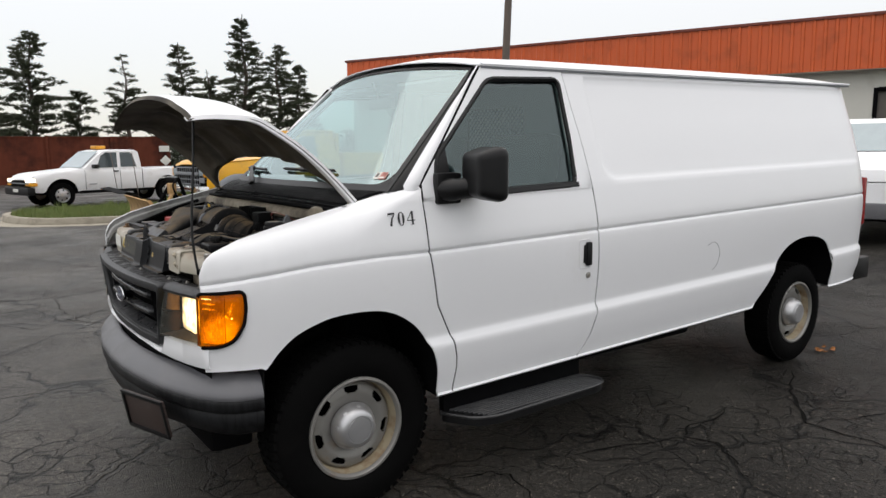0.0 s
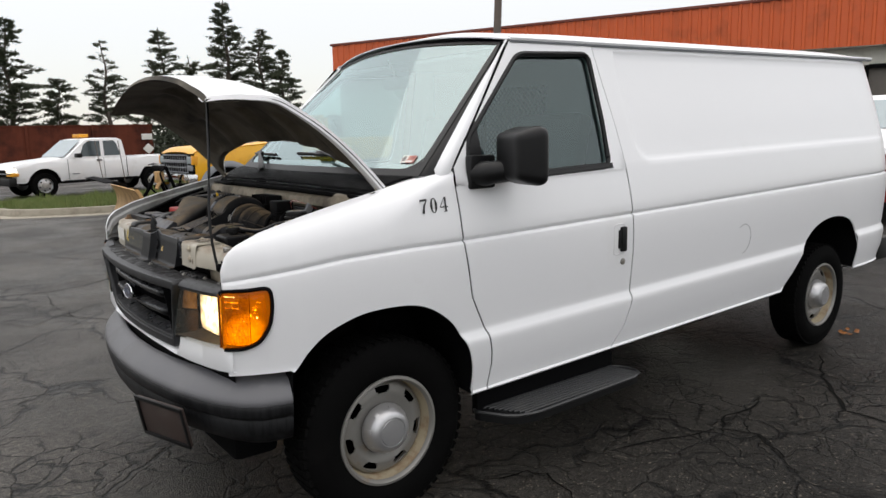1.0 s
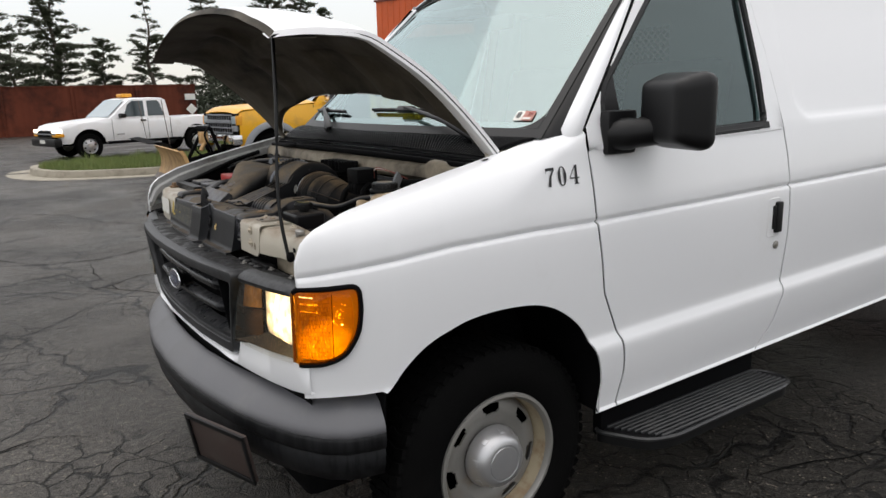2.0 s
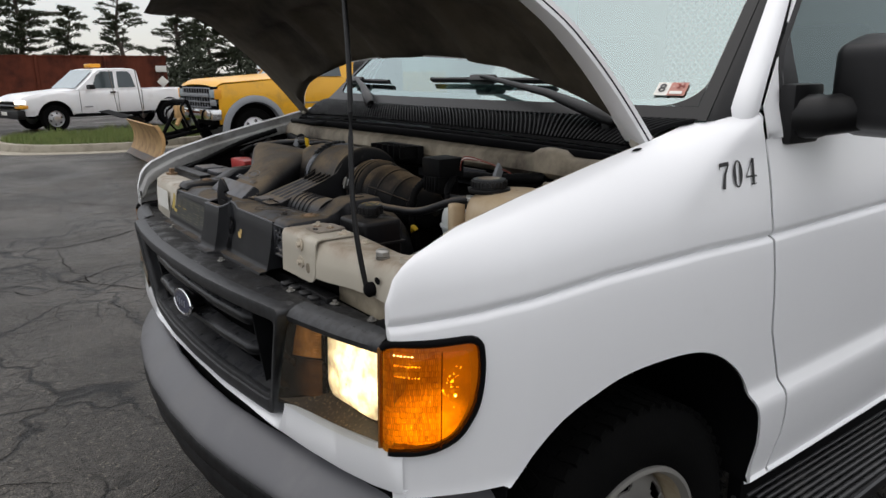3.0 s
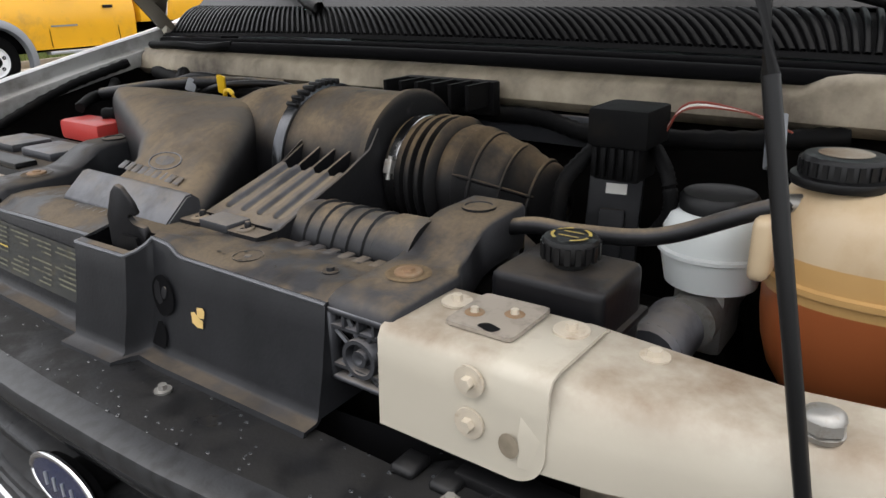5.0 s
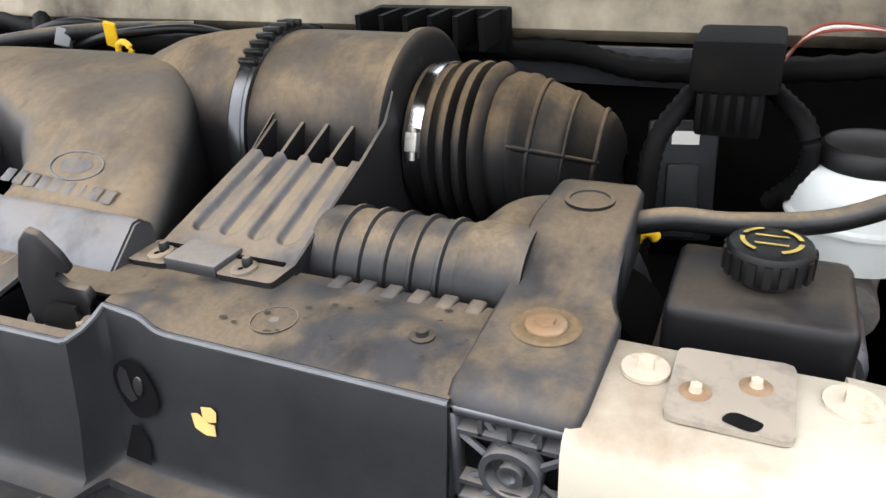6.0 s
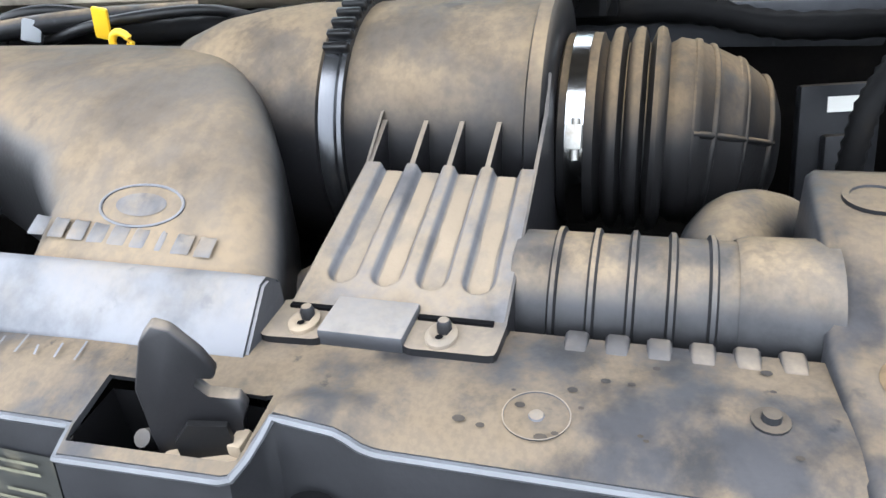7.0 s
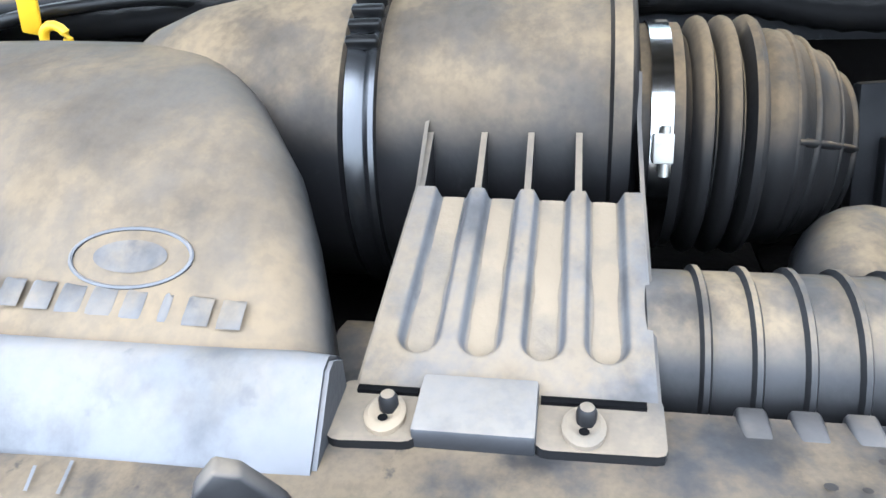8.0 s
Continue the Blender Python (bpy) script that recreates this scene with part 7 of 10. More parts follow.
# ---- side brackets (one each side of the shield)
def side_bracket(s):
    """Black moulded strut from the shield end over the radiator."""
    bm = bm_new()
    off = 0.0 if s < 0 else 0.045
    stations = [(x_, z_, a_ + off, b_ + off) for x_, z_, a_, b_ in ((-0.552, 1.118, 0.294, 0.368), (-0.548, 1.126, 0.293, 0.370), (-0.538, 1.130, 0.292, 0.371), (-0.455, 1.132, 0.290, 0.372), (-0.448, 1.133, 0.290, 0.369), (-0.436, 1.137, 0.290, 0.364), (-0.415, 1.149, 0.290, 0.362), (-0.398, 1.158, 0.291, 0.362), (-0.380, 1.162, 0.291, 0.362), (-0.318, 1.163, 0.293, 0.360), (-0.306, 1.160, 0.296, 0.356), (-0.298, 1.150, 0.302, 0.350), (-0.295, 1.13, 0.305, 0.347))]
    rows = []
    for x, z, a, b in stations:
        rows.append([Vector((x, s * a, z - 0.05)), Vector((x, s * a, z - 0.004)), Vector((x, s * (a + 0.004), z)), Vector((x, s * (b - 0.004), z)), Vector((x, s * b, z - 0.004)), Vector((x, s * b, z - 0.05))])
    grid(bm, rows, flip=(s > 0))
    br = part("support_bracket", outward(bm, (-0.4, s * (0.32 + off), 0.9)), M_BRACKET if s < 0 else M_SHIELD, van, "dusty black moulded support bracket")
    solid(br, 0.004)
    # cast lattice face at the front
    bm = bm_new()
    y0, y1, z0, z1, x = 0.293 + off, 0.369 + off, 1.045, 1.118, -0.553
    box(bm, x + 0.012, x + 0.016, min(s * y0, s * y1), max(s * y0, s * y1), z0, z1)
    part("lattice_back", bm, M_GAP, br)
    bm = bm_new()
    for a, b, c, d in ((y0, y0 + 0.006, z0, z1), (y1 - 0.006, y1, z0, z1), (y0, y1, z0, z0 + 0.005), (y0, y1, z1 - 0.006, z1)):
        box(bm, x, x + 0.014, min(s * a, s * b), max(s * a, s * b), c, d, 0.001, seg=1)
    cy, cz = (y0 + y1) / 2, 1.075
    for k in range(8):
        a = 2 * math.pi * (k + 0.5) / 8
        e = Vector((math.cos(a), math.sin(a)))
        r1 = 0.055
        p0 = Vector((x + 0.007, s * (cy + 0.018 * e.x), cz + 0.018 * e.y))
        yy = min(max(cy + r1 * e.x, y0 + 0.002), y1 - 0.002)
        zz = min(max(cz + r1 * e.y, z0 + 0.002), z1 - 0.002)
        cyl(bm, p0, (x + 0.007, s * yy, zz), 0.0026, seg=5)
    mm = Matrix.Translation((x + 0.012, s * cy, cz)) @ pose(0, 0, 0, 0, -90, 0)
    lathe(bm, [(0.019, 0), (0.019, 0.013), (0.015, 0.013), (0.014, 0.004), (0.008, 0.004), (0.008, 0.012), (0.004, 0.012), (0.001, 0.008)], mm, 20)
    for c in (z0 + 0.016, z1 - 0.018):
        box(bm, x + 0.001, x + 0.013, min(s * y0, s * y1), max(s * y0, s * y1), c - 0.0016, c + 0.0016)
    for f in (0.27, 0.5, 0.73):
        box(bm, x + 0.001, x + 0.013, s * (y0 + (y1 - y0) * f) - 0.0014, s * (y0 + (y1 - y0) * f) + 0.0014, z1 - 0.018, z1)
    part("lattice", bm, M_DUSTY_BLUE if s < 0 else M_SHIELD, br, "cast rib lattice")
    bm = bm_new()
    lathe(bm, [(0.0185, 0.0), (0.0185, 0.0025), (0.015, 0.003), (0.0145, 0.0015), (0.007, 0.002), (0.001, 0.0022)], Matrix.Translation((-0.352, s * (0.326 + off), 1.1625)), 22)
    part("round_clip", bm, M_BRACKET, br)
    bm = bm_new()
    lathe(bm, [(0.0225, 0.0), (0.0205, 0.0012), (0.0185, 0.0010), (0.0165, 0.0002), (0.0118, 0.0002)], Matrix.Translation((-0.478, s * (0.330 + off), 1.1322)), 24)
    part("bolt_dish", bm, M_BOOT, br)
    bm = bm_new()
    lathe(bm, [(0.0135, 0.0), (0.0135, 0.0015), (0.0125, 0.0025), (0.006, 0.0025)], Matrix.Translation((-0.478, s * (0.330 + off), 1.1326)), 24)
    cyl(bm, (-0.478, s * (0.330 + off), 1.1346), (-0.478, s * (0.330 + off), 1.1372), 0.0066, 0.0058, seg=6)
    part("rusty_bolt", bm, M_RUST, br, "rusty hexagon bolt")
    return br


side_bracket(-1)
side_bracket(1)

# ---- air cleaner: ramp, drum, cold-air duct, boot
AX, AZ = -0.205, 1.145


def drum(r, y, a):
    return Vector((AX - r * math.cos(a), y, AZ + r * math.sin(a)))


def turned(prof, name, material, parent, label="", seg=48, shift=None):
    b = bm_new()
    rows = []
    for r, y in prof:
        c = shift(y) if shift else (0, 0)
        rows.append([drum(r, y, 2 * math.pi * i / seg) + Vector((c[0], 0, c[1])) for i in range(seg + 1)])
    grid(b, rows)
    return part(name, b, material, parent, label)


cleaner = turned([(0.02, 0.028), (0.100, 0.028), (0.104, 0.024), (0.105, 0.0), (0.104, -0.10), (0.104, -0.112), (0.109, -0.114), (0.110, -0.124), (0.104, -0.128), (0.085, -0.129), (0.07, -0.1295)], "air_cleaner", M_DRUM, van, "dusty black air cleaner drum with ribbed ramp")
turned([(0.100, 0.044), (0.1045, 0.048), (0.1045, 0.085), (0.100, 0.13), (0.093, 0.17), (0.080, 0.205), (0.060, 0.235), (0.03, 0.25), (0.002, 0.253)], "drum_cover", M_DRUM, cleaner)
turned([(0.100, 0.023), (0.108, 0.025), (0.109, 0.028), (0.106, 0.032), (0.108, 0.036), (0.109, 0.043), (0.100, 0.047)], "clamp_band", mat("dark_band_steel", (0.09, 0.093, 0.10), 0.25, 0.9, vary=0.2, scale=30), cleaner, "bloomed grey clamp band")
bm = bm_new()
for a in frange(0.9, 1.7, 7):
    p = drum(0.1105, 0.034, a)
    box(bm, -0.0025, 0.0035, -0.010, 0.010, -0.0042, 0.0042, 0.001, m=Matrix.Translation(p) @ pose(0, 0, 0, 0, -90 + math.degrees(a), 0), seg=1)
part("band_clip", bm, M_BLACK, cleaner, kind="stuff")

# ramp: four rounded channels between the foot and the drum
R0 = [(-0.462, -0.001, 1.127), (-0.462, -0.129, 1.127)]   # foot: left, right
R1 = [(-0.340, -0.008, 1.166), (-0.348, -0.128, 1.168)]    # head: left, right


def ramp_pt(u, v, w=0.0):
    a = Vector(R0[0]).lerp(Vector(R0[1]), u)
    b = Vector(R1[0]).lerp(Vector(R1[1]), u)
    p = a.lerp(b, v)
    p.z += w
    return p


def ramp_dip(u, v):
    """Depth of the four round-ended troughs at a place on the ramp."""
    if not 0.055 < u < 0.955:
        return 0.0
    ph = ((u - 0.055) * 4 / 0.90) % 1.0 - 0.5
    lat, along = abs(ph) * 0.0295, (v - 0.246) * 0.122
    d = math.hypot(lat, along) if along < 0 else lat
    f = min(1.0, max(0.0, (0.0114 - d) / 0.0046))
    return 0.0068 * f * f * (3 - 2 * f)


bm = bm_new()
grid(bm, [[ramp_pt(i / 112, v, 0.004 - ramp_dip(i / 112, v)) for i in range(113)] for v in frange(0, 0.38, 32) + frange(0.4, 1.0, 12)], flip=True)
rp = part("ribbed_ramp", outward(bm, (-0.41, -0.07, 0.5)), M_RAMP, cleaner, "ramp with four dusty channels", angle=75)
solid(rp, 0.004)
# dust caked in the channels
for k in range(4):
    uc = 0.055 + 0.90 * (k + 0.5) / 4
    rnd = random.Random(k + 40)
    b = bm_new()
    rows = []
    for j in range(33):
        v = 0.197 + (1.0 - 0.197) * (j / 32) ** 1.5
        along = (0.246 - v) * 0.122
        half = 0.0062 + 0.0010 * noise.noise((v * 9, k * 3.1, 0))
        half = math.sqrt(max(0.000001, half ** 2 - along ** 2)) if along > 0 else half
        rows.append([ramp_pt(uc + f * half / 0.131, v, -0.0022 - 0.0002 * abs(f)) for f in (-1, -0.6, 0, 0.6, 1)])
    grid(b, rows, flip=True)
    part("dust_channel", b, M_DUSTFILL, rp)
# fins between ramp head and drum
for k, u in enumerate((0.015, 0.28, 0.505, 0.73)):
    bm = bm_new()
    a = ramp_pt(u, 1.0, 0.003)
    y = a.y
    up_ = Vector((-0.302, y, 1.1865))
    lo_ = Vector((-0.297, y, 1.135))
    fr = Vector((a.x, y, 1.145))
    prismv = [a, up_, lo_, fr]
    q0 = [bm.verts.new(p + Vector((0, -0.0018, 0))) for p in prismv]
    q1 = [bm.verts.new(p + Vector((0, 0.0018, 0))) for p in prismv]
    for i in range(4):
        j = (i + 1) % 4
        bm.faces.new((q0[i], q0[j], q1[j], q1[i]))
    bm.faces.new(q0[::-1])
    bm.faces.new(q1)
    part("ramp_fin", bm, M_DUSTY, cleaner)
# dark sheet added as the shade under the fins
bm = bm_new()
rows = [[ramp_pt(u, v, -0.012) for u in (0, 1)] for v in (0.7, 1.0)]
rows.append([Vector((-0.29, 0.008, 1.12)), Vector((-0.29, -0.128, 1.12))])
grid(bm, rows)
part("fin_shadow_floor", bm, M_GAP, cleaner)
# right-hand gusset wall and left wall
for u, sgn in ((1.0, -1), (0.0, 1)):
    bm = bm_new()
    base = [ramp_pt(u, v, 0.003) for v in frange(0, 1, 8)] + [Vector((-0.300, ramp_pt(u, 1).y, 1.192)), Vector((-0.282, ramp_pt(u, 1).y - 0.0, 1.215))][:1 if u == 0.0 else 2]
    rows = []
    for p in base:
        rows.append([p + Vector((0, -0.001 * sgn, 0.001)), p + Vector((0, 0.0015 * sgn, 0)), p + Vector((0.0, 0.003 * sgn, -0.03)), Vector((p.x, p.y + 0.003 * sgn, min(p.z, 1.07)))])
    grid(bm, rows, flip=(sgn < 0))
    part("ramp_wall", bm, M_DUSTY, cleaner)
# foot tabs with rubber-mounted screws
bm = bm_new()
foot = rounded([(-0.458, 0.005), (-0.488, 0.008), (-0.494, 0.002), (-0.492, -0.030), (-0.486, -0.034), (-0.486, -0.078), (-0.491, -0.082), (-0.490, -0.130), (-0.458, -0.131)], 0.004, 2)
prism(bm, foot, 1.125, 1.1315)
part("ramp_foot", bm, M_DUSTY, cleaner)
bm = bm_new()
box(bm, -0.490, -0.456, -0.080, -0.030, 1.125, 1.1365, 0.002)
part("foot_block", bm, M_DUSTY_BLUE, cleaner)
# thin dark bars drawn as shadow lines of the foot pockets
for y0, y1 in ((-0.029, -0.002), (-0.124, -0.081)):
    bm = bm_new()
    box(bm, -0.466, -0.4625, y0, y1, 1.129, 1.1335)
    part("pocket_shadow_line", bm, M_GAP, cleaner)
for y in (-0.0175, -0.0985):
    bm = bm_new()
    lathe(bm, [(0.0095, 0.0), (0.0098, 0.0035), (0.0075, 0.005), (0.0055, 0.0045), (0.0035, 0.003), (0.001, 0.003)], Matrix.Translation((-0.4790, y, 1.1305)) @ Matrix.Diagonal((1.15, 0.9, 1, 1)), 20)
    part("foot_grommet", bm, M_DUSTFILL, cleaner)
    bm = bm_new()
    lathe(bm, [(0.0042, 0.0), (0.0042, 0.006), (0.003, 0.0085), (0.0005, 0.009)], Matrix.Translation((-0.4755, y - 0.001, 1.1325)), 12)
    part("foot_screw", bm, M_DUSTY, cleaner)
    bm = bm_new()
    lathe(bm, [(0.0022, 0.0), (0.0003, 0.0002)], Matrix.Translation((-0.4830, y, 1.135)), 10)
    part("grommet_hole", bm, M_GAP, cleaner)

# outlet boot with bellows
bm_prof = [(0.070, -0.128), (0.076, -0.132), (0.0765, -0.158), (0.071, -0.160)]
for k in range(3):
    y = -0.163 - 0.0155 * k
    bm_prof += [(0.068, y), (0.079, y - 0.004), (0.0805, y - 0.0075), (0.079, y - 0.011), (0.068, y - 0.0145)]
bm_prof += [(0.070, -0.212), (0.073, -0.216), (0.0725, -0.226), (0.0740, -0.2275), (0.0740, -0.2315), (0.0715, -0.233), (0.0690, -0.247), (0.0655, -0.262), (0.0668, -0.2635), (0.0655, -0.2685), (0.0625, -0.270), (0.0585, -0.280), (0.0540, -0.288), (0.0540, -0.293), (0.048, -0.298), (0.036, -0.304), (0.015, -0.308)]


def boot_shift(y):
    t = max(0.0, (-y - 0.20) / 0.12)
    return (0.115 * t ** 1.5, -0.058 * t ** 1.5)


turned(bm_prof, "intake_boot", M_BOOT, cleaner, "dusty ribbed rubber intake boot", 40, boot_shift)
turned([(0.0775, -0.1375), (0.0785, -0.138), (0.0785, -0.151), (0.0775, -0.1515)], "hose_clamp", mat("bright_clamp_steel", (0.45, 0.45, 0.45), 0.16, 1.0, vary=0.1, scale=40), cleaner, "bright steel hose clamp", 40)
bm = bm_new()
box(bm, -0.004, 0.004, -0.006, 0.006, -0.009, 0.009, 0.0015, m=Matrix.Translation(drum(0.082, -0.145, 0.30)) @ pose(0, 0, 0, 0, 20, 0))
cyl(bm, drum(0.084, -0.146, 0.10), drum(0.084, -0.146, 0.46), 0.003, seg=8)
part("clamp_screw", bm, M_METAL, cleaner)
BOOT_R = [(0.212, 0.0720), (0.233, 0.0720), (0.247, 0.0690), (0.27, 0.0630), (0.293, 0.0540)]


def on_boot(y, a, lift=0.0):
    return drum(interp(-y, BOOT_R) + lift, y, a) + Vector((boot_shift(y)[0], 0, boot_shift(y)[1]))


bm = bm_new()
tube(bm, [on_boot(y, 0.36, -0.0008) for y in frange(-0.226, -0.293, 12)], 0.0028, 8)
part("boot_seam", bm, M_BOOT, cleaner, "moulded seam along the boot")
for y0 in (-0.237, -0.262, -0.285):
    bm = bm_new()
    tube(bm, [on_boot(y0 - 0.006 * math.cos(a - 0.9), a, -0.0010) for a in frange(-1.6, 2.9, 30)], 0.0030, 8)
    part("boot_rib", bm, M_BOOT, cleaner)

# comb-like black bracket behind the drum
bm = bm_new()
box(bm, -0.06, -0.04, -0.16, 0.01, 1.20, 1.250, 0.004)
fb = part("finned_bracket", bm, M_BAYBLACK, van, "black finned bracket on the firewall")
for k in range(6):
    y = 0.0 - 0.030 * k
    bm = bm_new()
    box(bm, -0.115, -0.0605, y - 0.003, y + 0.003, 1.215, 1.250)
    part("fin", bm, M_BAYBLACK, fb)

# cold-air duct: flared plastic horn running back and to the far side
DX = [(-0.480, 0.006, 0.205, 1.140), (-0.472, 0.006, 0.205, 1.149), (-0.45, 0.012, 0.204, 1.160), (-0.42, 0.022, 0.208, 1.178), (-0.385, 0.036, 0.250, 1.196), (-0.35, 0.053, 0.335, 1.210), (-0.30, 0.086, 0.445, 1.222), (-0.25, 0.115, 0.540, 1.224), (-0.21, 0.155, 0.595, 1.217), (-0.18, 0.195, 0.60, 1.20), (-0.16, 0.24, 0.58, 1.175), (-0.15, 0.27, 0.55, 1.14)]
bm = bm_new()
rows = []
for x, ya, yb_, z in DX:
    row = [Vector((x, ya, z - 0.10)), Vector((x, ya, z - 0.05))]
    w = yb_ - ya
    r = min(0.045, 0.30 * w)
    for a in frange(0, math.pi / 2, 7):
        row.append(Vector((x, ya + r * (1 - math.cos(a)), z - 0.042 * (1 - math.sin(a)))))
    for t in (0.25, 0.5, 0.75):
        row.append(Vector((x, ya + r + (w - 2 * r) * t, z + 0.003)))
    for a in frange(math.pi / 2, 0, 7):
        row.append(Vector((x, yb_ - r * (1 - math.cos(a)), z - 0.042 * (1 - math.sin(a)))))
    row += [Vector((x, yb_, z - 0.05)), Vector((x, yb_, z - 0.10))]
    rows.append(row)
grid(bm, rows)
duct = part("air_duct", outward(bm, (-0.3, 0.2, 1.05)), M_DUCT, van, "dusty black moulded air duct with a plain oval mark", angle=50)
solid(duct, 0.004)
# raised oval and bars in place of the moulded marks
dn = (Vector((-0.40, 0.128, 1.188)) - Vector((-0.462, 0.084, 1.158)))


def on_duct(x, y, lift=0.0045):
    return Vector((x, y, interp(x, [(d[0], d[3]) for d in DX]) + lift))


bm = bm_new()
tube(bm, [on_duct(-0.431 + 0.0135 * math.sin(a), 0.113 - 0.031 * math.cos(a), 0.0031) for a in frange(0, 2 * math.pi, 40)[:-1]], 0.0011, 6, closed=True)
part("moulded_oval", bm, M_DUSTY_BLUE, duct)
bm = bm_new()
bm.faces.new([bm.verts.new(on_duct(-0.431 + 0.0075 * math.sin(a), 0.113 - 0.019 * math.cos(a), 0.0038)) for a in frange(0, 2 * math.pi, 30)[:-1]])
part("oval_field", bm, M_RAMP, duct)
for k in range(9):
    cy = 0.184 - 0.0161 * k
    bm = bm_new()
    xa, wd = -0.4475 - 0.0008 * k, (0.0062, 0.0058, 0.0062, 0.0062, 0.0064, 0.0052, 0.0022, 0.0062, 0.0056)[k]
    q_ = [(xa - 0.0062, cy - wd), (xa + 0.0062, cy - wd), (xa + 0.0062, cy + wd), (xa - 0.0062, cy + wd)]
    va, vb = [bm.verts.new(on_duct(x, y, 0.0028)) for x, y in q_], [bm.verts.new(on_duct(x, y, 0.0036)) for x, y in rounded(q_, 0.002, 1)[::2]]
    bm.faces.new(vb)
    for i in range(4):
        bm.faces.new((va[i], va[(i + 1) % 4], vb[(i + 1) % 4], vb[i]))
    part("moulded_bar", bm, M_RAMP, duct)
# flange plate in front of the duct
bm = bm_new()
rows = []
for y in frange(0.004, 0.235, 12):
    rows.append([Vector((-0.462, y, 1.146)), Vector((-0.472, y, 1.1535)), Vector((-0.478, y, 1.1530)), Vector((-0.5075, y, 1.1275)), Vector((-0.509, y, 1.124)), Vector((-0.505, y, 1.115))])
grid(bm, rows)
grid(bm, [[rows[0][k] for k in range(6)], [rows[0][k] - Vector((0, 0.0, 0.03)) for k in range(6)]])
solid(part("duct_flange", bm, M_DUSTY_BLUE, duct, "grey bloomed flange plate"), 0.003)

# resonator pipe with rings, lying along the shield
bm = bm_new()
prof = []
for k in range(6):
    y = -0.150 - 0.0215 * k
    prof += [(0.0475, y), (0.0475, y - 0.0165), (0.0505, y - 0.018), (0.0505, y - 0.0205), (0.0475, y - 0.022)]
prof = [(0.040, -0.142), (0.0470, -0.1445)] + prof + [(0.0485, -0.268), (0.051, -0.274), (0.052, -0.318), (0.02, -0.319)]
rows = [[Vector((-0.402 - 0.92 * r * math.cos(a), y + 0.018, 1.106 + 0.98 * r * math.sin(a))) for a in frange(0, 2 * math.pi, 32)] for r, y in prof]
grid(bm, rows)
rs = part("ribbed_hose", bm, M_HOSE, van, "dusty ribbed plastic air pipe")
bm = bm_new()
for k in range(6):
    y = -0.168 - 0.0215 * k
    box(bm, -0.470, -0.450, y - 0.0065, y + 0.0065, 1.098, 1.1245, 0.002, seg=1)
part("pipe_teeth", bm, M_DUSTY, rs, kind="stuff")
bm = bm_new()
tube(bm, smooth_path([(-0.365, -0.252, 1.08), (-0.320, -0.255, 1.094), (-0.280, -0.270, 1.092), (-0.250, -0.298, 1.070), (-0.240, -0.325, 1.03), (-0.235, -0.34, 0.96)]), 0.036, 20)
part("elbow_hose", bm, M_HOSE, rs)
# short pipe showing between duct and ramp
bm = bm_new()
tube(bm, [(-0.40, 0.03, 1.07), (-0.40, -0.14, 1.07)], 0.040, 16)
part("joint_pipe", bm, M_HOSE, rs)

# ---- black coolant pump reservoir with cap
bm = bm_new()
box(bm, -0.437, -0.342, -0.506, -0.393, 1.045, 1.137, 0.010, seg=3)
box(bm, -0.443, -0.336, -0.512, -0.387, 1.082, 1.090, 0.003)
ps = part("fluid_reservoir", bm, M_RESBLACK, van, "dusty black fluid reservoir with screw cap")
bm = bm_new()
lathe(bm, [(0.016, 0.0), (0.016, 0.008), (0.024, 0.010), (0.0265, 0.014), (0.0265, 0.028), (0.025, 0.031), (0.021, 0.032), (0.001, 0.0325)], Matrix.Translation((-0.388, -0.451, 1.134)), 32)
rc = part("screw_cap", bm, M_BLACK, ps, "black knurled cap with faded yellow marks")
bm = bm_new()
for k in range(18):
    a = 2 * math.pi * k / 18
    box(bm, 0.0255, 0.028, -0.0025, 0.0025, 0.012, 0.027, m=Matrix.Translation((-0.388, -0.451, 1.134)) @ pose(0, 0, 0, 0, 0, math.degrees(a)))
part("cap_knurl", bm, M_BLACK, rc, kind="stuff")
bm = bm_new()
for r0, a0, a1 in ((0.019, 0.3, 1.2), (0.019, 1.5, 2.6), (0.019, 3.5, 4.6), (0.019, 4.9, 5.9)):
    grid(bm, [[Vector((-0.388 + r * math.cos(a), -0.451 + r * math.sin(a), 1.1672)) for a in frange(a0, a1, 12)] for r in (r0 - 0.003, r0)])
for dx in (-0.006, 0.006):
    grid(bm, [[Vector((-0.388 + dx + e, -0.451 + y, 1.1672)) for y in (-0.010, 0.010)] for e in (-0.001, 0.001)])
part("cap_marks", bm, M_LABEL_Y, rc)

# ---- coolant tank
TC = Vector((-0.165, -0.685, 0))
tank_prof = [(1.204, 0.30), (1.202, 0.56), (1.197, 0.74), (1.186, 0.87), (1.170, 0.94), (1.150, 0.975), (1.135, 0.985)]
mid_prof = [(1.135, 0.985), (1.112, 0.99), (1.110, 1.03), (1.104, 1.03), (1.102, 0.99), (1.092, 0.985)]
low_prof = [(1.092, 0.985), (1.06, 0.97), (1.03, 0.93), (1.00, 0.85), (0.975, 0.72), (0.962, 0.5), (0.958, 0.2)]


def tank_ring(z, f):
    row = []
    for i in range(41):
        a = 2 * math.pi * i / 40
        c, s_ = math.cos(a), math.sin(a)
        e = 2 / 2.45
        row.append(TC + Vector((0.106 * f * math.copysign(abs(c) ** e, c), 0.108 * f * math.copysign(abs(s_) ** e, s_), z)))
    return row


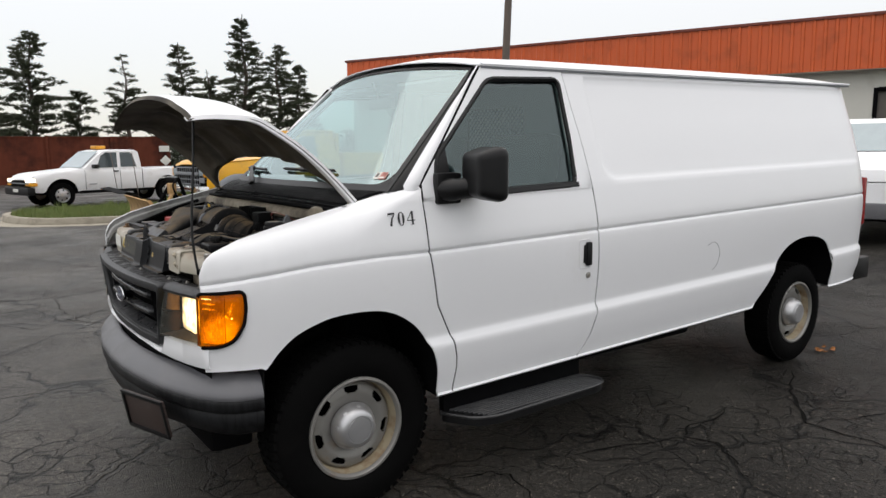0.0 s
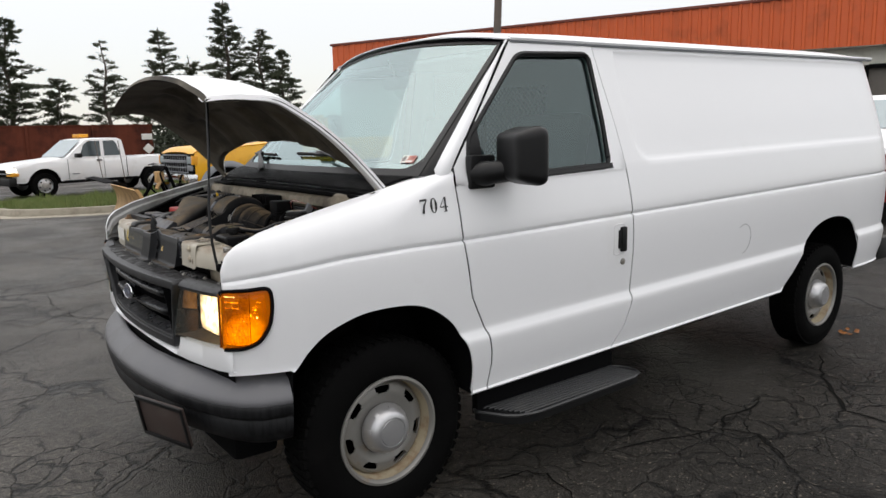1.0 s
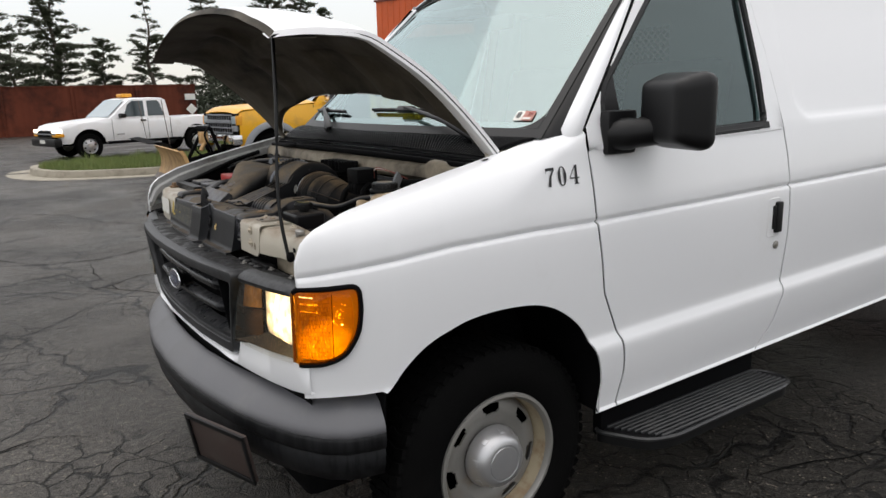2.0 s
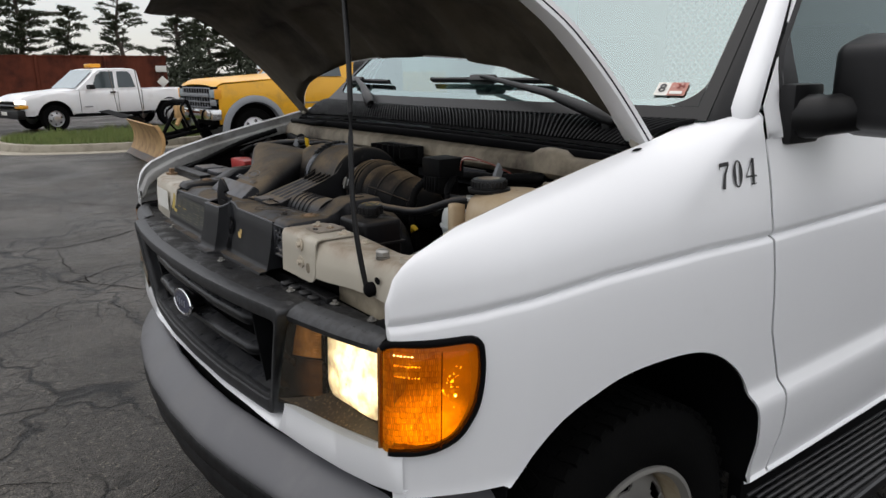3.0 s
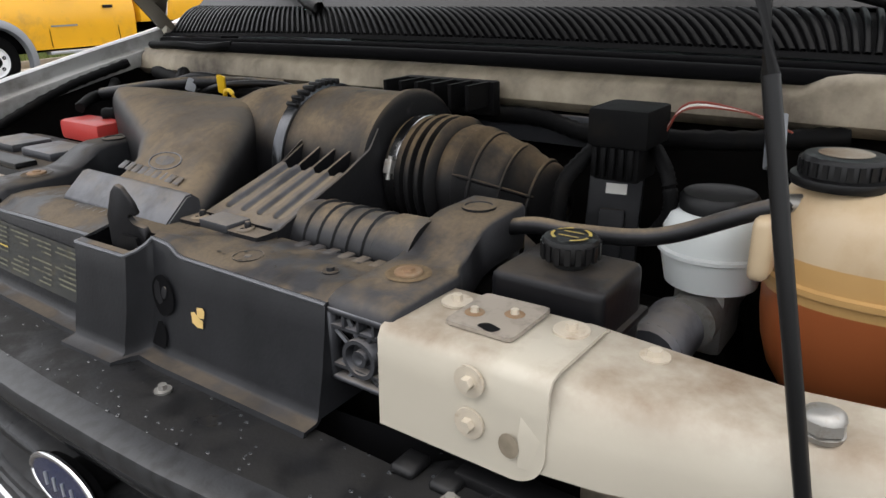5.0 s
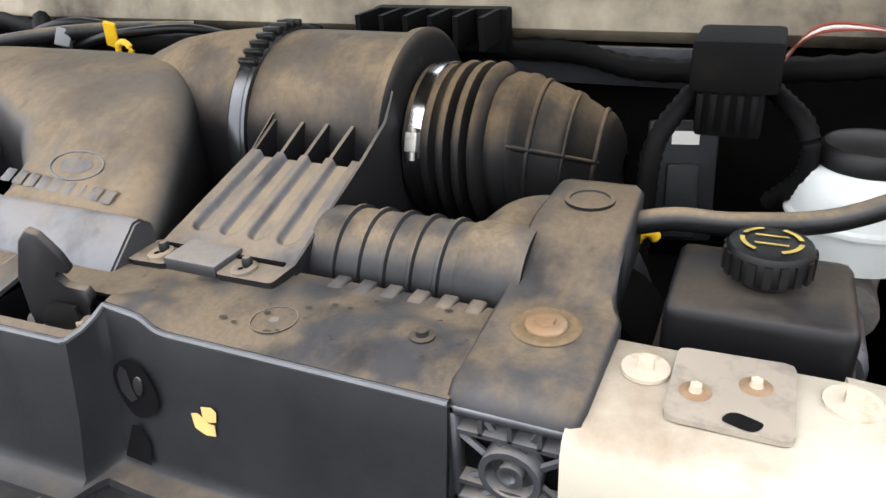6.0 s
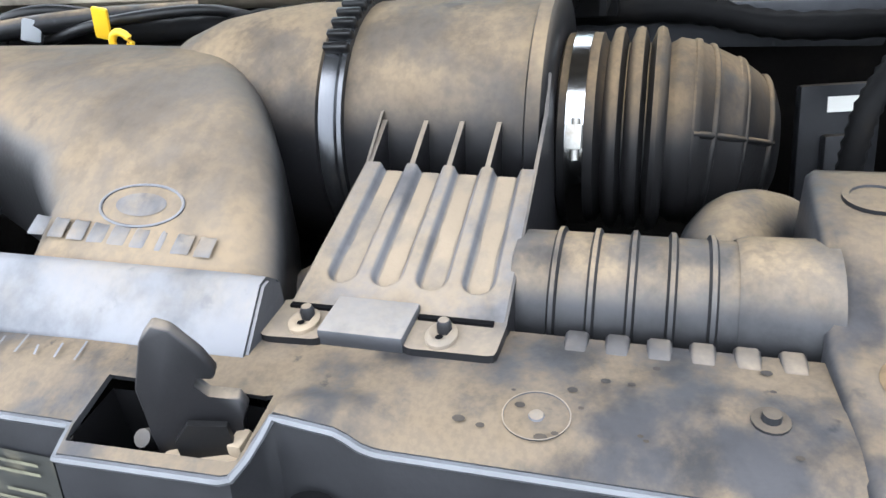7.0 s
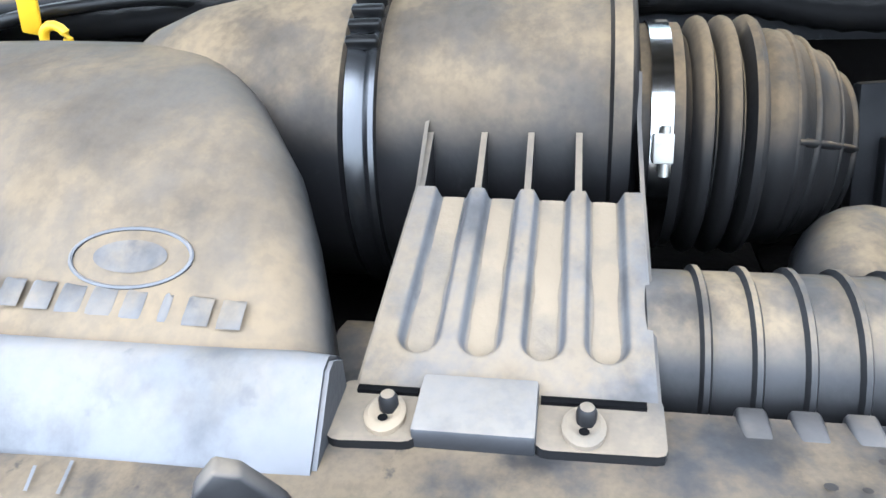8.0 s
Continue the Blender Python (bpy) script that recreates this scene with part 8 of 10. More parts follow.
bm = bm_new()
grid(bm, [tank_ring(z, f) for z, f in [(1.2045, 0.02)] + tank_prof], flip=True)
tk = part("coolant_tank", bm, M_TANK, van, "yellowed translucent coolant tank, half full")
bm = bm_new()
grid(bm, [tank_ring(z, f) for z, f in mid_prof], flip=True)
part("stained_band", bm, mat("amber_stained_tank_wall", (0.46, 0.275, 0.105), 0.38, vary=0.14, scale=14, dirt=(0.34, 0.17, 0.06), dirt_amount=0.4, dirt_scale=10), tk, "amber-stained seam band")
bm = bm_new()
tube(bm, smooth_path([TC + Vector((-0.085 * f, 0.068 * f * -1, z)) for z, f in ((1.197, 0.78), (1.17, 0.985), (1.13, 1.02), (1.06, 1.01), (1.0, 0.9))], 4), 0.003, 5)
part("mould_seam", bm, M_TANK, tk)
bm = bm_new()
grid(bm, [tank_ring(z, f) for z, f in low_prof], flip=True)
part("coolant_level", bm, M_COOLANT, tk, "brown-orange coolant in the lower half")
bm = bm_new()
box(bm, -0.275, -0.235, -0.60, -0.580, 1.11, 1.175, 0.010, seg=3)
part("tank_lobe", bm, M_TANK, tk)
bm = bm_new()
box(bm, -0.25, -0.10, -0.805, -0.77, 1.105, 1.15, 0.012, seg=3)
part("tank_lobe", bm, M_TANK, tk)
bm = bm_new()
cc = Matrix.Translation((-0.205, -0.640, 1.200))
lathe(bm, [(0.044, 0.0), (0.046, 0.005), (0.045, 0.009), (0.038, 0.010), (0.038, 0.024), (0.035, 0.028), (0.02, 0.029), (0.001, 0.0292)], cc, 32)
cap = part("tank_cap", bm, M_BLACK, tk, "black pressure cap")
bm = bm_new()
for k in range(24):
    box(bm, 0.037, 0.0395, -0.0025, 0.0025, 0.011, 0.024, m=cc @ pose(0, 0, 0, 0, 0, 15 * k))
part("cap_knurl", bm, M_BLACK, cap, kind="stuff")
bm = bm_new()
lathe(bm, [(0.024, 0.0295), (0.001, 0.0298)], cc, 24)
part("cap_label", bm, M_CREAM, cap)
bm = bm_new()
cyl(bm, (-0.222, -0.614, 1.180), (-0.232, -0.598, 1.180), 0.010, seg=12)
part("hose_spout", bm, M_METAL, tk)
for y, x in ((-0.705, -0.085), (-0.80, -0.06)):
    bm = bm_new()
    box(bm, x - 0.006, x + 0.006, y - 0.022, y + 0.022, 1.15, 1.215, 0.004)
    part("tank_bracket", bm, M_CREAM_DIM, tk)
bm = bm_new()
tube(bm, smooth_path([(-0.228, -0.604, 1.180), (-0.258, -0.575, 1.174), (-0.293, -0.50, 1.146), (-0.325, -0.43, 1.146), (-0.336, -0.385, 1.149), (-0.342, -0.345, 1.140)]), 0.0090, 14)
part("overflow_hose", bm, M_HOSE, van, "black rubber overflow hose")

# ---- milky brake fluid reservoir with black cap
bm = bm_new()
lathe(bm, [(0.03, 1.058), (0.050, 1.064), (0.055, 1.088), (0.057, 1.100), (0.061, 1.102), (0.061, 1.106), (0.057, 1.108), (0.056, 1.128), (0.050, 1.144), (0.036, 1.150)], Matrix.Translation((-0.176, -0.524, 0)), 36)
br_ = part("brake_reservoir", bm, M_RESERVOIR, van, "milky white fluid reservoir with black cap")
bm = bm_new()
lathe(bm, [(0.036, 1.146), (0.0415, 1.149), (0.0420, 1.162), (0.038, 1.167), (0.036, 1.1655), (0.001, 1.166)], Matrix.Translation((-0.176, -0.524, 0)), 32)
part("reservoir_cap", bm, M_BLACK, br_)
bm = bm_new()
box(bm, -0.20, -0.12, -0.55, -0.49, 0.98, 1.06, 0.01)
cyl(bm, (-0.23, -0.52, 1.03), (-0.05, -0.52, 1.03), 0.03, seg=16)
part("master_cylinder", bm, M_METAL, br_, "dull alloy cylinder")

# ---- relay box, harness, dark engine mass
bm = bm_new()
box(bm, -0.195, -0.12, -0.445, -0.372, 1.205, 1.250, 0.006)
box(bm, -0.19, -0.13, -0.435, -0.380, 1.165, 1.21, 0.004)
rb = part("relay_box", bm, M_BAYBLACK, van, "black relay box on the firewall")
bm = bm_new()
for k in range(5):
    box(bm, -0.196, -0.19, -0.43 + 0.011 * k, -0.424 + 0.011 * k, 1.17, 1.205, 0.001, seg=1)
part("relay_ribs", bm, M_BAYBLACK, rb)
bm = bm_new()
box(bm, -0.007, 0.007, -0.036, 0.036, -0.075, 0.055, 0.004, m=Matrix.Translation((-0.075, -0.362, 1.085)) @ pose(0, 0, 0, 0, 14, 12))
box(bm, -0.018, -0.004, -0.018, 0.016, -0.070, 0.010, 0.004, m=Matrix.Translation((-0.075, -0.362, 1.085)) @ pose(0, 0, 0, 0, 14, 12))
cn = part("connector", bm, M_SHIELD, van, "grey wiring connector")
bm = bm_new()
box(bm, -0.0082, -0.0072, -0.016, 0.012, 0.030, 0.044, m=Matrix.Translation((-0.075, -0.362, 1.085)) @ pose(0, 0, 0, 0, 14, 12))
part("connector_label", bm, M_LABEL, cn)


def conduit(pts, r, name="wire_loom", label="black corrugated wire loom", material=M_BAYBLACK, ribs=True):
    p = smooth_path(pts, 12 if ribs else 6)
    rr = [r * (1.12 if i % 2 else 0.94) for i in range(len(p))] if ribs else r
    b = bm_new()
    tube(b, p, rr, 8)
    ob = part(name, b, material, None, angle=60)
    return tagged(ob, label, "wire loom" if "loom" in name else "hose")


conduit([(-0.17, -0.375, 1.20), (-0.20, -0.350, 1.16), (-0.205, -0.345, 1.10), (-0.19, -0.34, 1.02)], 0.0095)
conduit([(-0.15, -0.44, 1.20), (-0.19, -0.47, 1.18), (-0.19, -0.475, 1.14), (-0.17, -0.45, 1.10)], 0.008)
conduit([(-0.10, 0.78, 1.20), (-0.16, 0.70, 1.19), (-0.22, 0.66, 1.19), (-0.27, 0.62, 1.18)], 0.010)
conduit([(-0.05, 0.60, 1.225), (-0.13, 0.52, 1.20), (-0.20, 0.50, 1.18), (-0.26, 0.56, 1.17)], 0.012)
conduit([(-0.04, 0.10, 1.21), (-0.08, 0.25, 1.205), (-0.09, 0.45, 1.20), (-0.05, 0.70, 1.22)], 0.013)
conduit([(-0.08, 0.75, 1.24), (-0.20, 0.79, 1.20), (-0.34, 0.775, 1.15), (-0.44, 0.74, 1.12)], 0.009)
conduit([(-0.03, 0.05, 1.19), (-0.03, -0.20, 1.20), (-0.06, -0.32, 1.19), (-0.06, -0.50, 1.20), (-0.02, -0.62, 1.21)], 0.012)
conduit([(0.0, 0.78, 1.27), (-0.02, 0.66, 1.275), (-0.02, 0.56, 1.272), (0.0, 0.50, 1.278)], 0.008, ribs=False)
for k, m_ in enumerate((M_WIRE_R, M_LABEL, M_WIRE_R)):
    b = bm_new()
    tube(b, smooth_path([(-0.13, -0.44, 1.22 - 0.004 * k), (-0.14, -0.47, 1.248 + 0.003 * k), (-0.12, -0.53, 1.245), (-0.08, -0.57, 1.22)]), 0.0015, 5)
    tagged(part("wire", b, m_), "thin loose coloured wire", "wire")
bm = bm_new()
box(bm, -0.022, 0.022, -0.004, 0.004, -0.026, 0.026, 0.003, m=Matrix.Translation((-0.115, -0.560, 1.215)) @ pose(0, 0, 0, 10, 32, 35))
tagged(part("connector", bm, M_GREYTRIM), "pale grey plug hanging from the loom", "connector")
# blue-grey steel plate under the firewall ledge, and hoses crowding the far corner
bm = bm_new()
box(bm, -0.020, -0.012, -0.40, -0.10, 1.160, 1.204, 0.003)
part("steel_plate", bm, M_DUSTY_BLUE, van, "blue-grey steel plate on the bulkhead")
conduit([(-0.05, 0.30, 1.215), (-0.11, 0.40, 1.222), (-0.15, 0.52, 1.215), (-0.20, 0.66, 1.195)], 0.011, "coolant_hose", "black rubber coolant hose", M_HOSE, False)
conduit([(-0.03, 0.40, 1.20), (-0.09, 0.47, 1.228), (-0.10, 0.55, 1.215), (-0.06, 0.62, 1.19)], 0.007, "vacuum_hose", "thin black vacuum hose", M_BLACK, False)
conduit([(-0.04, 0.22, 1.20), (-0.10, 0.26, 1.226), (-0.13, 0.36, 1.222), (-0.12, 0.46, 1.20)], 0.006, "vacuum_hose", "thin black vacuum hose", M_BLACK, False)
bm = bm_new()
box(bm, -0.016, 0.016, -0.010, 0.010, -0.012, 0.012, 0.003, m=Matrix.Translation((-0.13, 0.46, 1.214)) @ pose(0, 0, 0, 20, 15, 40))
tagged(part("connector", bm, M_GREYTRIM), "pale grey plug on a vacuum line", "connector")
# engine mass in the dark below
eng = thing("engine", "dark grimy engine deep in the bay", "engine", (-0.2, 0, 0.7))
for nm, (x0, x1, y0, y1, z0, z1, bv) in (("engine_block", (-0.40, 0.0, -0.26, 0.26, 0.70, 1.02, 0.04)), ("cylinder_head", (-0.30, -0.02, 0.265, 0.60, 0.80, 1.08, 0.04)), ("cylinder_head", (-0.33, -0.05, -0.55, -0.265, 0.72, 0.98, 0.03))):
    bm = bm_new()
    box(bm, x0, x1, y0, y1, z0, z1, bv)
    part(nm, bm, M_BAY, eng)
for y, z, r in ((-0.42, 0.95, 0.06), (-0.33, 1.02, 0.05)):
    bm = bm_new()
    cyl(bm, (-0.36, y, z), (-0.27, y, z), r, seg=20)
    part("pulley", bm, M_BAY, eng)
bm = bm_new()
cyl(bm, (-0.30, -0.505, 1.02), (-0.22, -0.505, 1.02), 0.034, seg=18)
lathe(bm, [(0.034, 0), (0.030, 0.01), (0.012, 0.012), (0.001, 0.012)], Matrix.Translation((-0.30, -0.505, 1.02)) @ pose(0, 0, 0, 0, -90, 0), 18)
tagged(part("pump_pulley", bm, M_DUSTY_BLUE), "grey round pump housing", "pump")
# dipstick
bm = bm_new()
box(bm, -0.003, 0.003, -0.008, 0.008, -0.018, 0.018, 0.0025, m=Matrix.Translation((-0.150, 0.349, 1.226)) @ pose(0, 0, 0, 18, -20, 10))
tube(bm, [Vector((-0.150, 0.332 + 0.011 * math.cos(a), 1.206 + 0.011 * math.sin(a))) for a in frange(0, 2 * math.pi, 14)[:-1]], 0.0042, 8, closed=True)
cyl(bm, (-0.148, 0.326, 1.170), (-0.150, 0.331, 1.198), 0.005, 0.007, seg=10)
tagged(part("dipstick", bm, M_YCAP), "yellow plastic dipstick handle", "dipstick")
bm = bm_new()
tube(bm, smooth_path([(-0.198, -0.337, 1.050), (-0.205, -0.343, 1.066), (-0.208, -0.352, 1.074), (-0.204, -0.358, 1.066)]), 0.006, 8)
tagged(part("dipstick", bm, M_YCAP), "small yellow plastic handle", "dipstick")

# ---- battery
bm = bm_new()
box(bm, -0.475, -0.30, 0.43, 0.735, 0.93, 1.128, 0.010)
bt = part("battery", bm, M_SHIELD, van, "black battery with vent caps and red terminal cover")
bm = bm_new()
for y in (0.50, 0.63):
    box(bm, -0.42, -0.35, y - 0.05, y + 0.05, 1.126, 1.142, 0.006)
part("vent_cap", bm, M_DUSTY_BLUE, bt)
bm = bm_new()
box(bm, -0.31, -0.245, 0.50, 0.63, 1.128, 1.165, 0.010)
part("terminal_cover", bm, M_RED, bt, "red terminal cover")
bm = bm_new()
box(bm, -0.475, -0.44, 0.45, 0.72, 1.127, 1.137, 0.004)
part("hold_down", bm, M_BLACK, bt)

# ---- cab interior
bm = bm_new()
rows = []
for y in frange(-0.78, 0.78, 12):
    rows.append([Vector((0.32, y, 1.365)), Vector((0.42, y, 1.375)), Vector((0.60, y, 1.36)), Vector((0.66, y, 1.32)), Vector((0.66, y, 1.12)), Vector((0.58, y, 0.95))])
grid(bm, rows)
solid(part("dashboard", bm, M_INT, van, "grey dashboard"), 0.01)
bm = bm_new()
tube(bm, [Vector((0.80 + 0.06 * math.sin(a) , -0.42 + 0.19 * math.cos(a), 1.24 + 0.18 * math.sin(a))) for a in frange(0, 2 * math.pi, 28)[:-1]], 0.014, 8, closed=True)
cyl(bm, (0.62, -0.42, 1.15), (0.80, -0.42, 1.24), 0.03)
part("steering_wheel", bm, M_INT_DARK, van)
for y in (-0.42, 0.42):
    bm = bm_new()
    box(bm, 0.88, 1.34, y - 0.25, y + 0.25, 0.82, 0.98, 0.05, seg=3)
    seat = part("seat", bm, M_INT_DARK, van, "dark cloth cab seat")
    bm = bm_new()
    box(bm, -0.06, 0.06, -0.25, 0.25, 0, 0.68, 0.05, m=Matrix.Translation((1.28, y, 0.93)) @ pose(0, 0, 0, 0, 12, 0), seg=3)
    part("backrest", bm, M_INT_DARK, seat)
# steel partition with a mesh window
bm = bm_new()
box(bm, 1.50, 1.51, -0.90, 0.90, 0.56, 1.20)
box(bm, 1.50, 1.51, -0.74, -0.30, 1.20, 1.88)
box(bm, 1.50, 1.51, 0.22, 0.74, 1.20, 1.88)
box(bm, 1.50, 1.51, -0.30, 0.22, 1.20, 1.36)
box(bm, 1.50, 1.51, -0.30, 0.22, 1.76, 1.88)
pt = part("partition", bm, M_INT, van, "grey steel cab partition with a mesh window")
bm = bm_new()
for k in range(-18, 18):
    for sgn in (-1, 1):
        a, b = Vector((1.505, -0.04 + 0.035 * k - sgn * 0.2, 1.36)), Vector((1.505, -0.04 + 0.035 * k + sgn * 0.2, 1.76))
        d = b.y - a.y
        t1, t2 = sorted(((-0.30 - a.y) / d, (0.22 - a.y) / d))
        lo, hi = max(0.0, t1), min(1.0, t2)
        if hi > lo + 0.02:
            cyl(bm, a.lerp(b, lo), a.lerp(b, hi), 0.004, seg=4, caps=False)
part("partition_mesh", bm, M_SILVERMESH, pt)
bm = bm_new()
box(bm, 0.5, 2.88, -0.92, 0.92, 0.60, 0.62)
box(bm, 2.88, 4.40, -0.56, 0.56, 0.60, 0.62)
part("cab_floor", bm, M_INT_DARK, van)
bm = bm_new()
grid(bm, [[Vector((x, y, 1.885 + rake(x))) for y in (-0.72, 0.72)] for x in (0.86, 1.6, 4.38)], flip=True)
part("headliner", bm, M_INT, van)
bm = bm_new()
box(bm, 0.70, 0.74, -0.12, 0.12, 1.74, 1.80, 0.015)
cyl(bm, (0.70, 0, 1.80), (0.66, 0, 1.88), 0.008)
part("rear_view_mirror", bm, M_INT_DARK, van)
for y in (-0.36, 0.36):
    bm = bm_new()
    box(bm, 0.72, 0.90, y - 0.2, y + 0.2, 1.848, 1.866, 0.006)
    part("sun_visor", bm, M_INT, van)


# ---------------------------------------------------------------- ground, kerb island, fence, building
bm = bm_new()


xs = [-1500, -300, -60, -20, -8] + frange(-5, 10, 15) + [14, 20, 40, 90, 300, 1500]
ys = [-1500, -300, -60, -20, -8] + frange(-5, 12, 17) + [14, 20, 30, 45, 90, 300, 1500]
grid(bm, [[Vector((x, y, 0)) for x in xs] for y in ys])
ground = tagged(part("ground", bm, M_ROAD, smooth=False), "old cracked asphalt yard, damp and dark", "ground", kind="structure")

# long open cracks, filled with dark grit
M_CRACK = mat("dark_grit_in_crack", (0.006, 0.0058, 0.0055), 0.95, vary=0.4, scale=30, spec=0.05)
rnd = random.Random(77)
for k, (line_, wide) in enumerate([
        ([(-2.6, 10.6), (-0.94, 9.12), (-0.17, 8.26), (0.18, 7.23), (0.65, 6.56), (1.5, 6.1)], 0.020),
        ([(-2.0, 6.1), (-1.09, 5.6), (-0.77, 5.02), (-0.30, 4.9), (0.03, 5.02), (0.44, 5.31), (1.4, 5.7)], 0.020),
        ([(-0.35, 4.92), (-0.38, 4.2), (-0.31, 3.6), (-0.05, 3.2), (0.6, 2.9)], 0.012),
        ([(-2.1, 4.6), (-1.16, 4.26), (-0.69, 3.5), (-0.41, 3.72), (-0.1, 3.95), (0.5, 3.98)], 0.013),
        ([(-1.3, 3.6), (-0.86, 3.79), (-0.62, 3.88), (-0.40, 3.72), (-0.01, 3.14)], 0.012),
        ([(-0.94, 9.12), (0.6, 10.3), (1.9, 10.8)], 0.016),
        ([(3.35, -1.02), (2.9, -1.25), (2.45, -1.57), (2.48, -1.97), (2.3, -2.4), (2.45, -3.0)], 0.026),
        ([(2.30, -1.15), (2.10, -1.24), (1.93, -1.21), (1.76, -1.28), (1.82, -1.42), (1.76, -1.51), (1.6, -1.75)], 0.030),
        ([(1.76, -1.28), (1.5, -1.19), (1.29, -1.11), (1.0, -1.06)], 0.022),
        ([(0.45, -0.92), (0.69, -0.97), (0.74, -1.05), (0.66, -1.28), (0.74, -1.7), (0.60, -2.1)], 0.022),
        ([(3.60, -1.16), (3.70, -1.47), (4.2, -1.7), (5.0, -1.8)], 0.016),
        ([(2.45, -1.57), (2.9, -1.75), (3.4, -1.9), (4.1, -2.3)], 0.018),
        ([(-1.9, -1.1), (-1.5, -0.8), (-1.25, -0.72), (-0.95, -0.9)], 0.014),
        ([(-2.2, 0.1), (-1.7, -0.1), (-1.3, 0.05), (-0.95, 0.0)], 0.016),
        ([(-1.7, -0.1), (-1.5, -0.5), (-1.5, -0.8)], 0.012),
        ([(-2.1, 1.2), (-1.5, 0.9), (-1.1, 1.0), (-0.8, 0.8)], 0.014)]):
    mid = []
    for (ax, ay), (bx, by) in zip(line_, line_[1:]):
        steps = max(2, int(math.hypot(bx - ax, by - ay) / 0.06))
        for q in range(steps):
            f = q / steps
            j = 0.028 * noise.noise((ax * 3 + f * steps * 0.45, ay * 3, k)) + rnd.uniform(-0.008, 0.008)
            d = Vector((bx - ax, by - ay)).normalized()
            mid.append(Vector((ax + (bx - ax) * f - d.y * j, ay + (by - ay) * f + d.x * j, 0.004)))
    bm = bm_new()
    rows = []
    for i, p in enumerate(mid[:-1]):
        d = (mid[i + 1] - p).normalized()
        w = wide * (0.35 + 0.65 * abs(noise.noise((i * 0.23, k * 5.0, 2.0)) * 1.6)) * min(1, i / 4 + 0.1, (len(mid) - 1 - i) / 4 + 0.1)
        rows.append([p + Vector((-d.y, d.x, 0)) * w * 0.5, p - Vector((-d.y, d.x, 0)) * w * 0.5])
    grid(bm, rows)
    part("crack", bm, M_CRACK, ground)

# raised grass island with a concrete kerb
ISLAND = rounded([(-0.05, 14.8), (0.45, 13.55), (2.2, 12.9), (3.4, 13.5), (9.0, 15.0), (9.0, 16.9), (4.0, 16.5), (1.2, 16.45), (0.1, 16.1)], 0.9, 6)
bm = bm_new()
n = len(ISLAND)
cxm, cym = sum(p[0] for p in ISLAND) / n, sum(p[1] for p in ISLAND) / n


def inset(p, d):
    v = Vector((cxm - p[0], cym - p[1])).normalized() * d
    return (p[0] + v.x, p[1] + v.y)


rows = []
for p in ISLAND + ISLAND[:1]:
    a, b, c, e, f = p, inset(p, 0.02), inset(p, 0.035), inset(p, 0.17), inset(p, 0.18)
    rows.append([Vector((*a, 0.0)), Vector((*b, 0.12)), Vector((*c, 0.14)), Vector((*e, 0.14)), Vector((*f, 0.10))])
grid(bm, rows, flip=True)
tagged(part("kerb", bm, M_KERB), "worn tan concrete kerb round the grass", "kerb", kind="structure")
bm = bm_new()
bm.faces.new([bm.verts.new((*inset(p, 0.17), 0.115)) for p in ISLAND])
tagged(part("island_soil", bm, M_SOIL, smooth=False), "raised island of soil and grass", "ground", kind="structure")
# pale gutter strip along the kerb
bm = bm_new()
rows = [[Vector((*inset(p, -0.45), 0.004)), Vector((*inset(p, 0.01), 0.006))] for p in ISLAND]
grid(bm, rows)
tagged(part("gutter_strip", bm, M_KERB, smooth=False), "pale concrete gutter strip", "pavement", kind="structure")


def inside(x, y, poly):
    c = False
    for i in range(len(poly)):
        (x0, y0), (x1, y1) = poly[i - 1], poly[i]
        if (y0 > y) != (y1 > y) and x < (x1 - x0) * (y - y0) / (y1 - y0) + x0:
            c = not c
    return c


random.seed(11)
verts, faces = [], []
inner_poly = [inset(p, 0.2) for p in ISLAND]
count = 0
while count < 15000:
    x, y = random.uniform(0, 8.5), random.uniform(12.6, 17)
    if not inside(x, y, inner_poly):
        continue
    count += 1
    h = random.uniform(0.06, 0.20) * (0.8 + 1.6 * max(0, noise.noise((x * 1.9, y * 1.9, 0))))
    a = random.uniform(0, 6.28)
    w = random.uniform(0.006, 0.012)
    dx, dy = math.cos(a), math.sin(a)
    lx, ly = random.uniform(-0.05, 0.05), random.uniform(-0.05, 0.05)
    i = len(verts)
    verts += [(x - dx * w, y - dy * w, 0.11), (x + dx * w, y + dy * w, 0.11), (x + lx, y + ly, 0.11 + h)]
    faces.append((i, i + 1, i + 2))
me = bpy.data.meshes.new("grass")
me.from_pydata(verts, [], faces)
me.materials.append(M_GRASS)
tagged(new("grass", me), "rough green grass with dry tufts", "grass", kind="stuff")

# loose leaves on the asphalt by the rear wheel
bm = bm_new()
for k in range(9):
    x, y = 3.95 + random.uniform(-0.08, 0.1), -0.93 + random.uniform(-0.05, 0.05)
    a = random.uniform(0, 6.28)
    pts = [Vector((x + 0.022 * math.cos(a + t) * (1.5 if i % 2 else 0.8), y + 0.018 * math.sin(a + t), 0.006 + 0.008 * (i % 3))) for i, t in enumerate((0, 1.2, 2.2, 3.3, 4.6))]
    bm.faces.new([bm.verts.new(p) for p in pts])
tagged(part("fallen_leaves", bm, mat("wet_orange_leaf", (0.30, 0.11, 0.02), 0.6, vary=0.3, scale=30)), "few wet orange leaves on the asphalt", "leaves", kind="stuff")

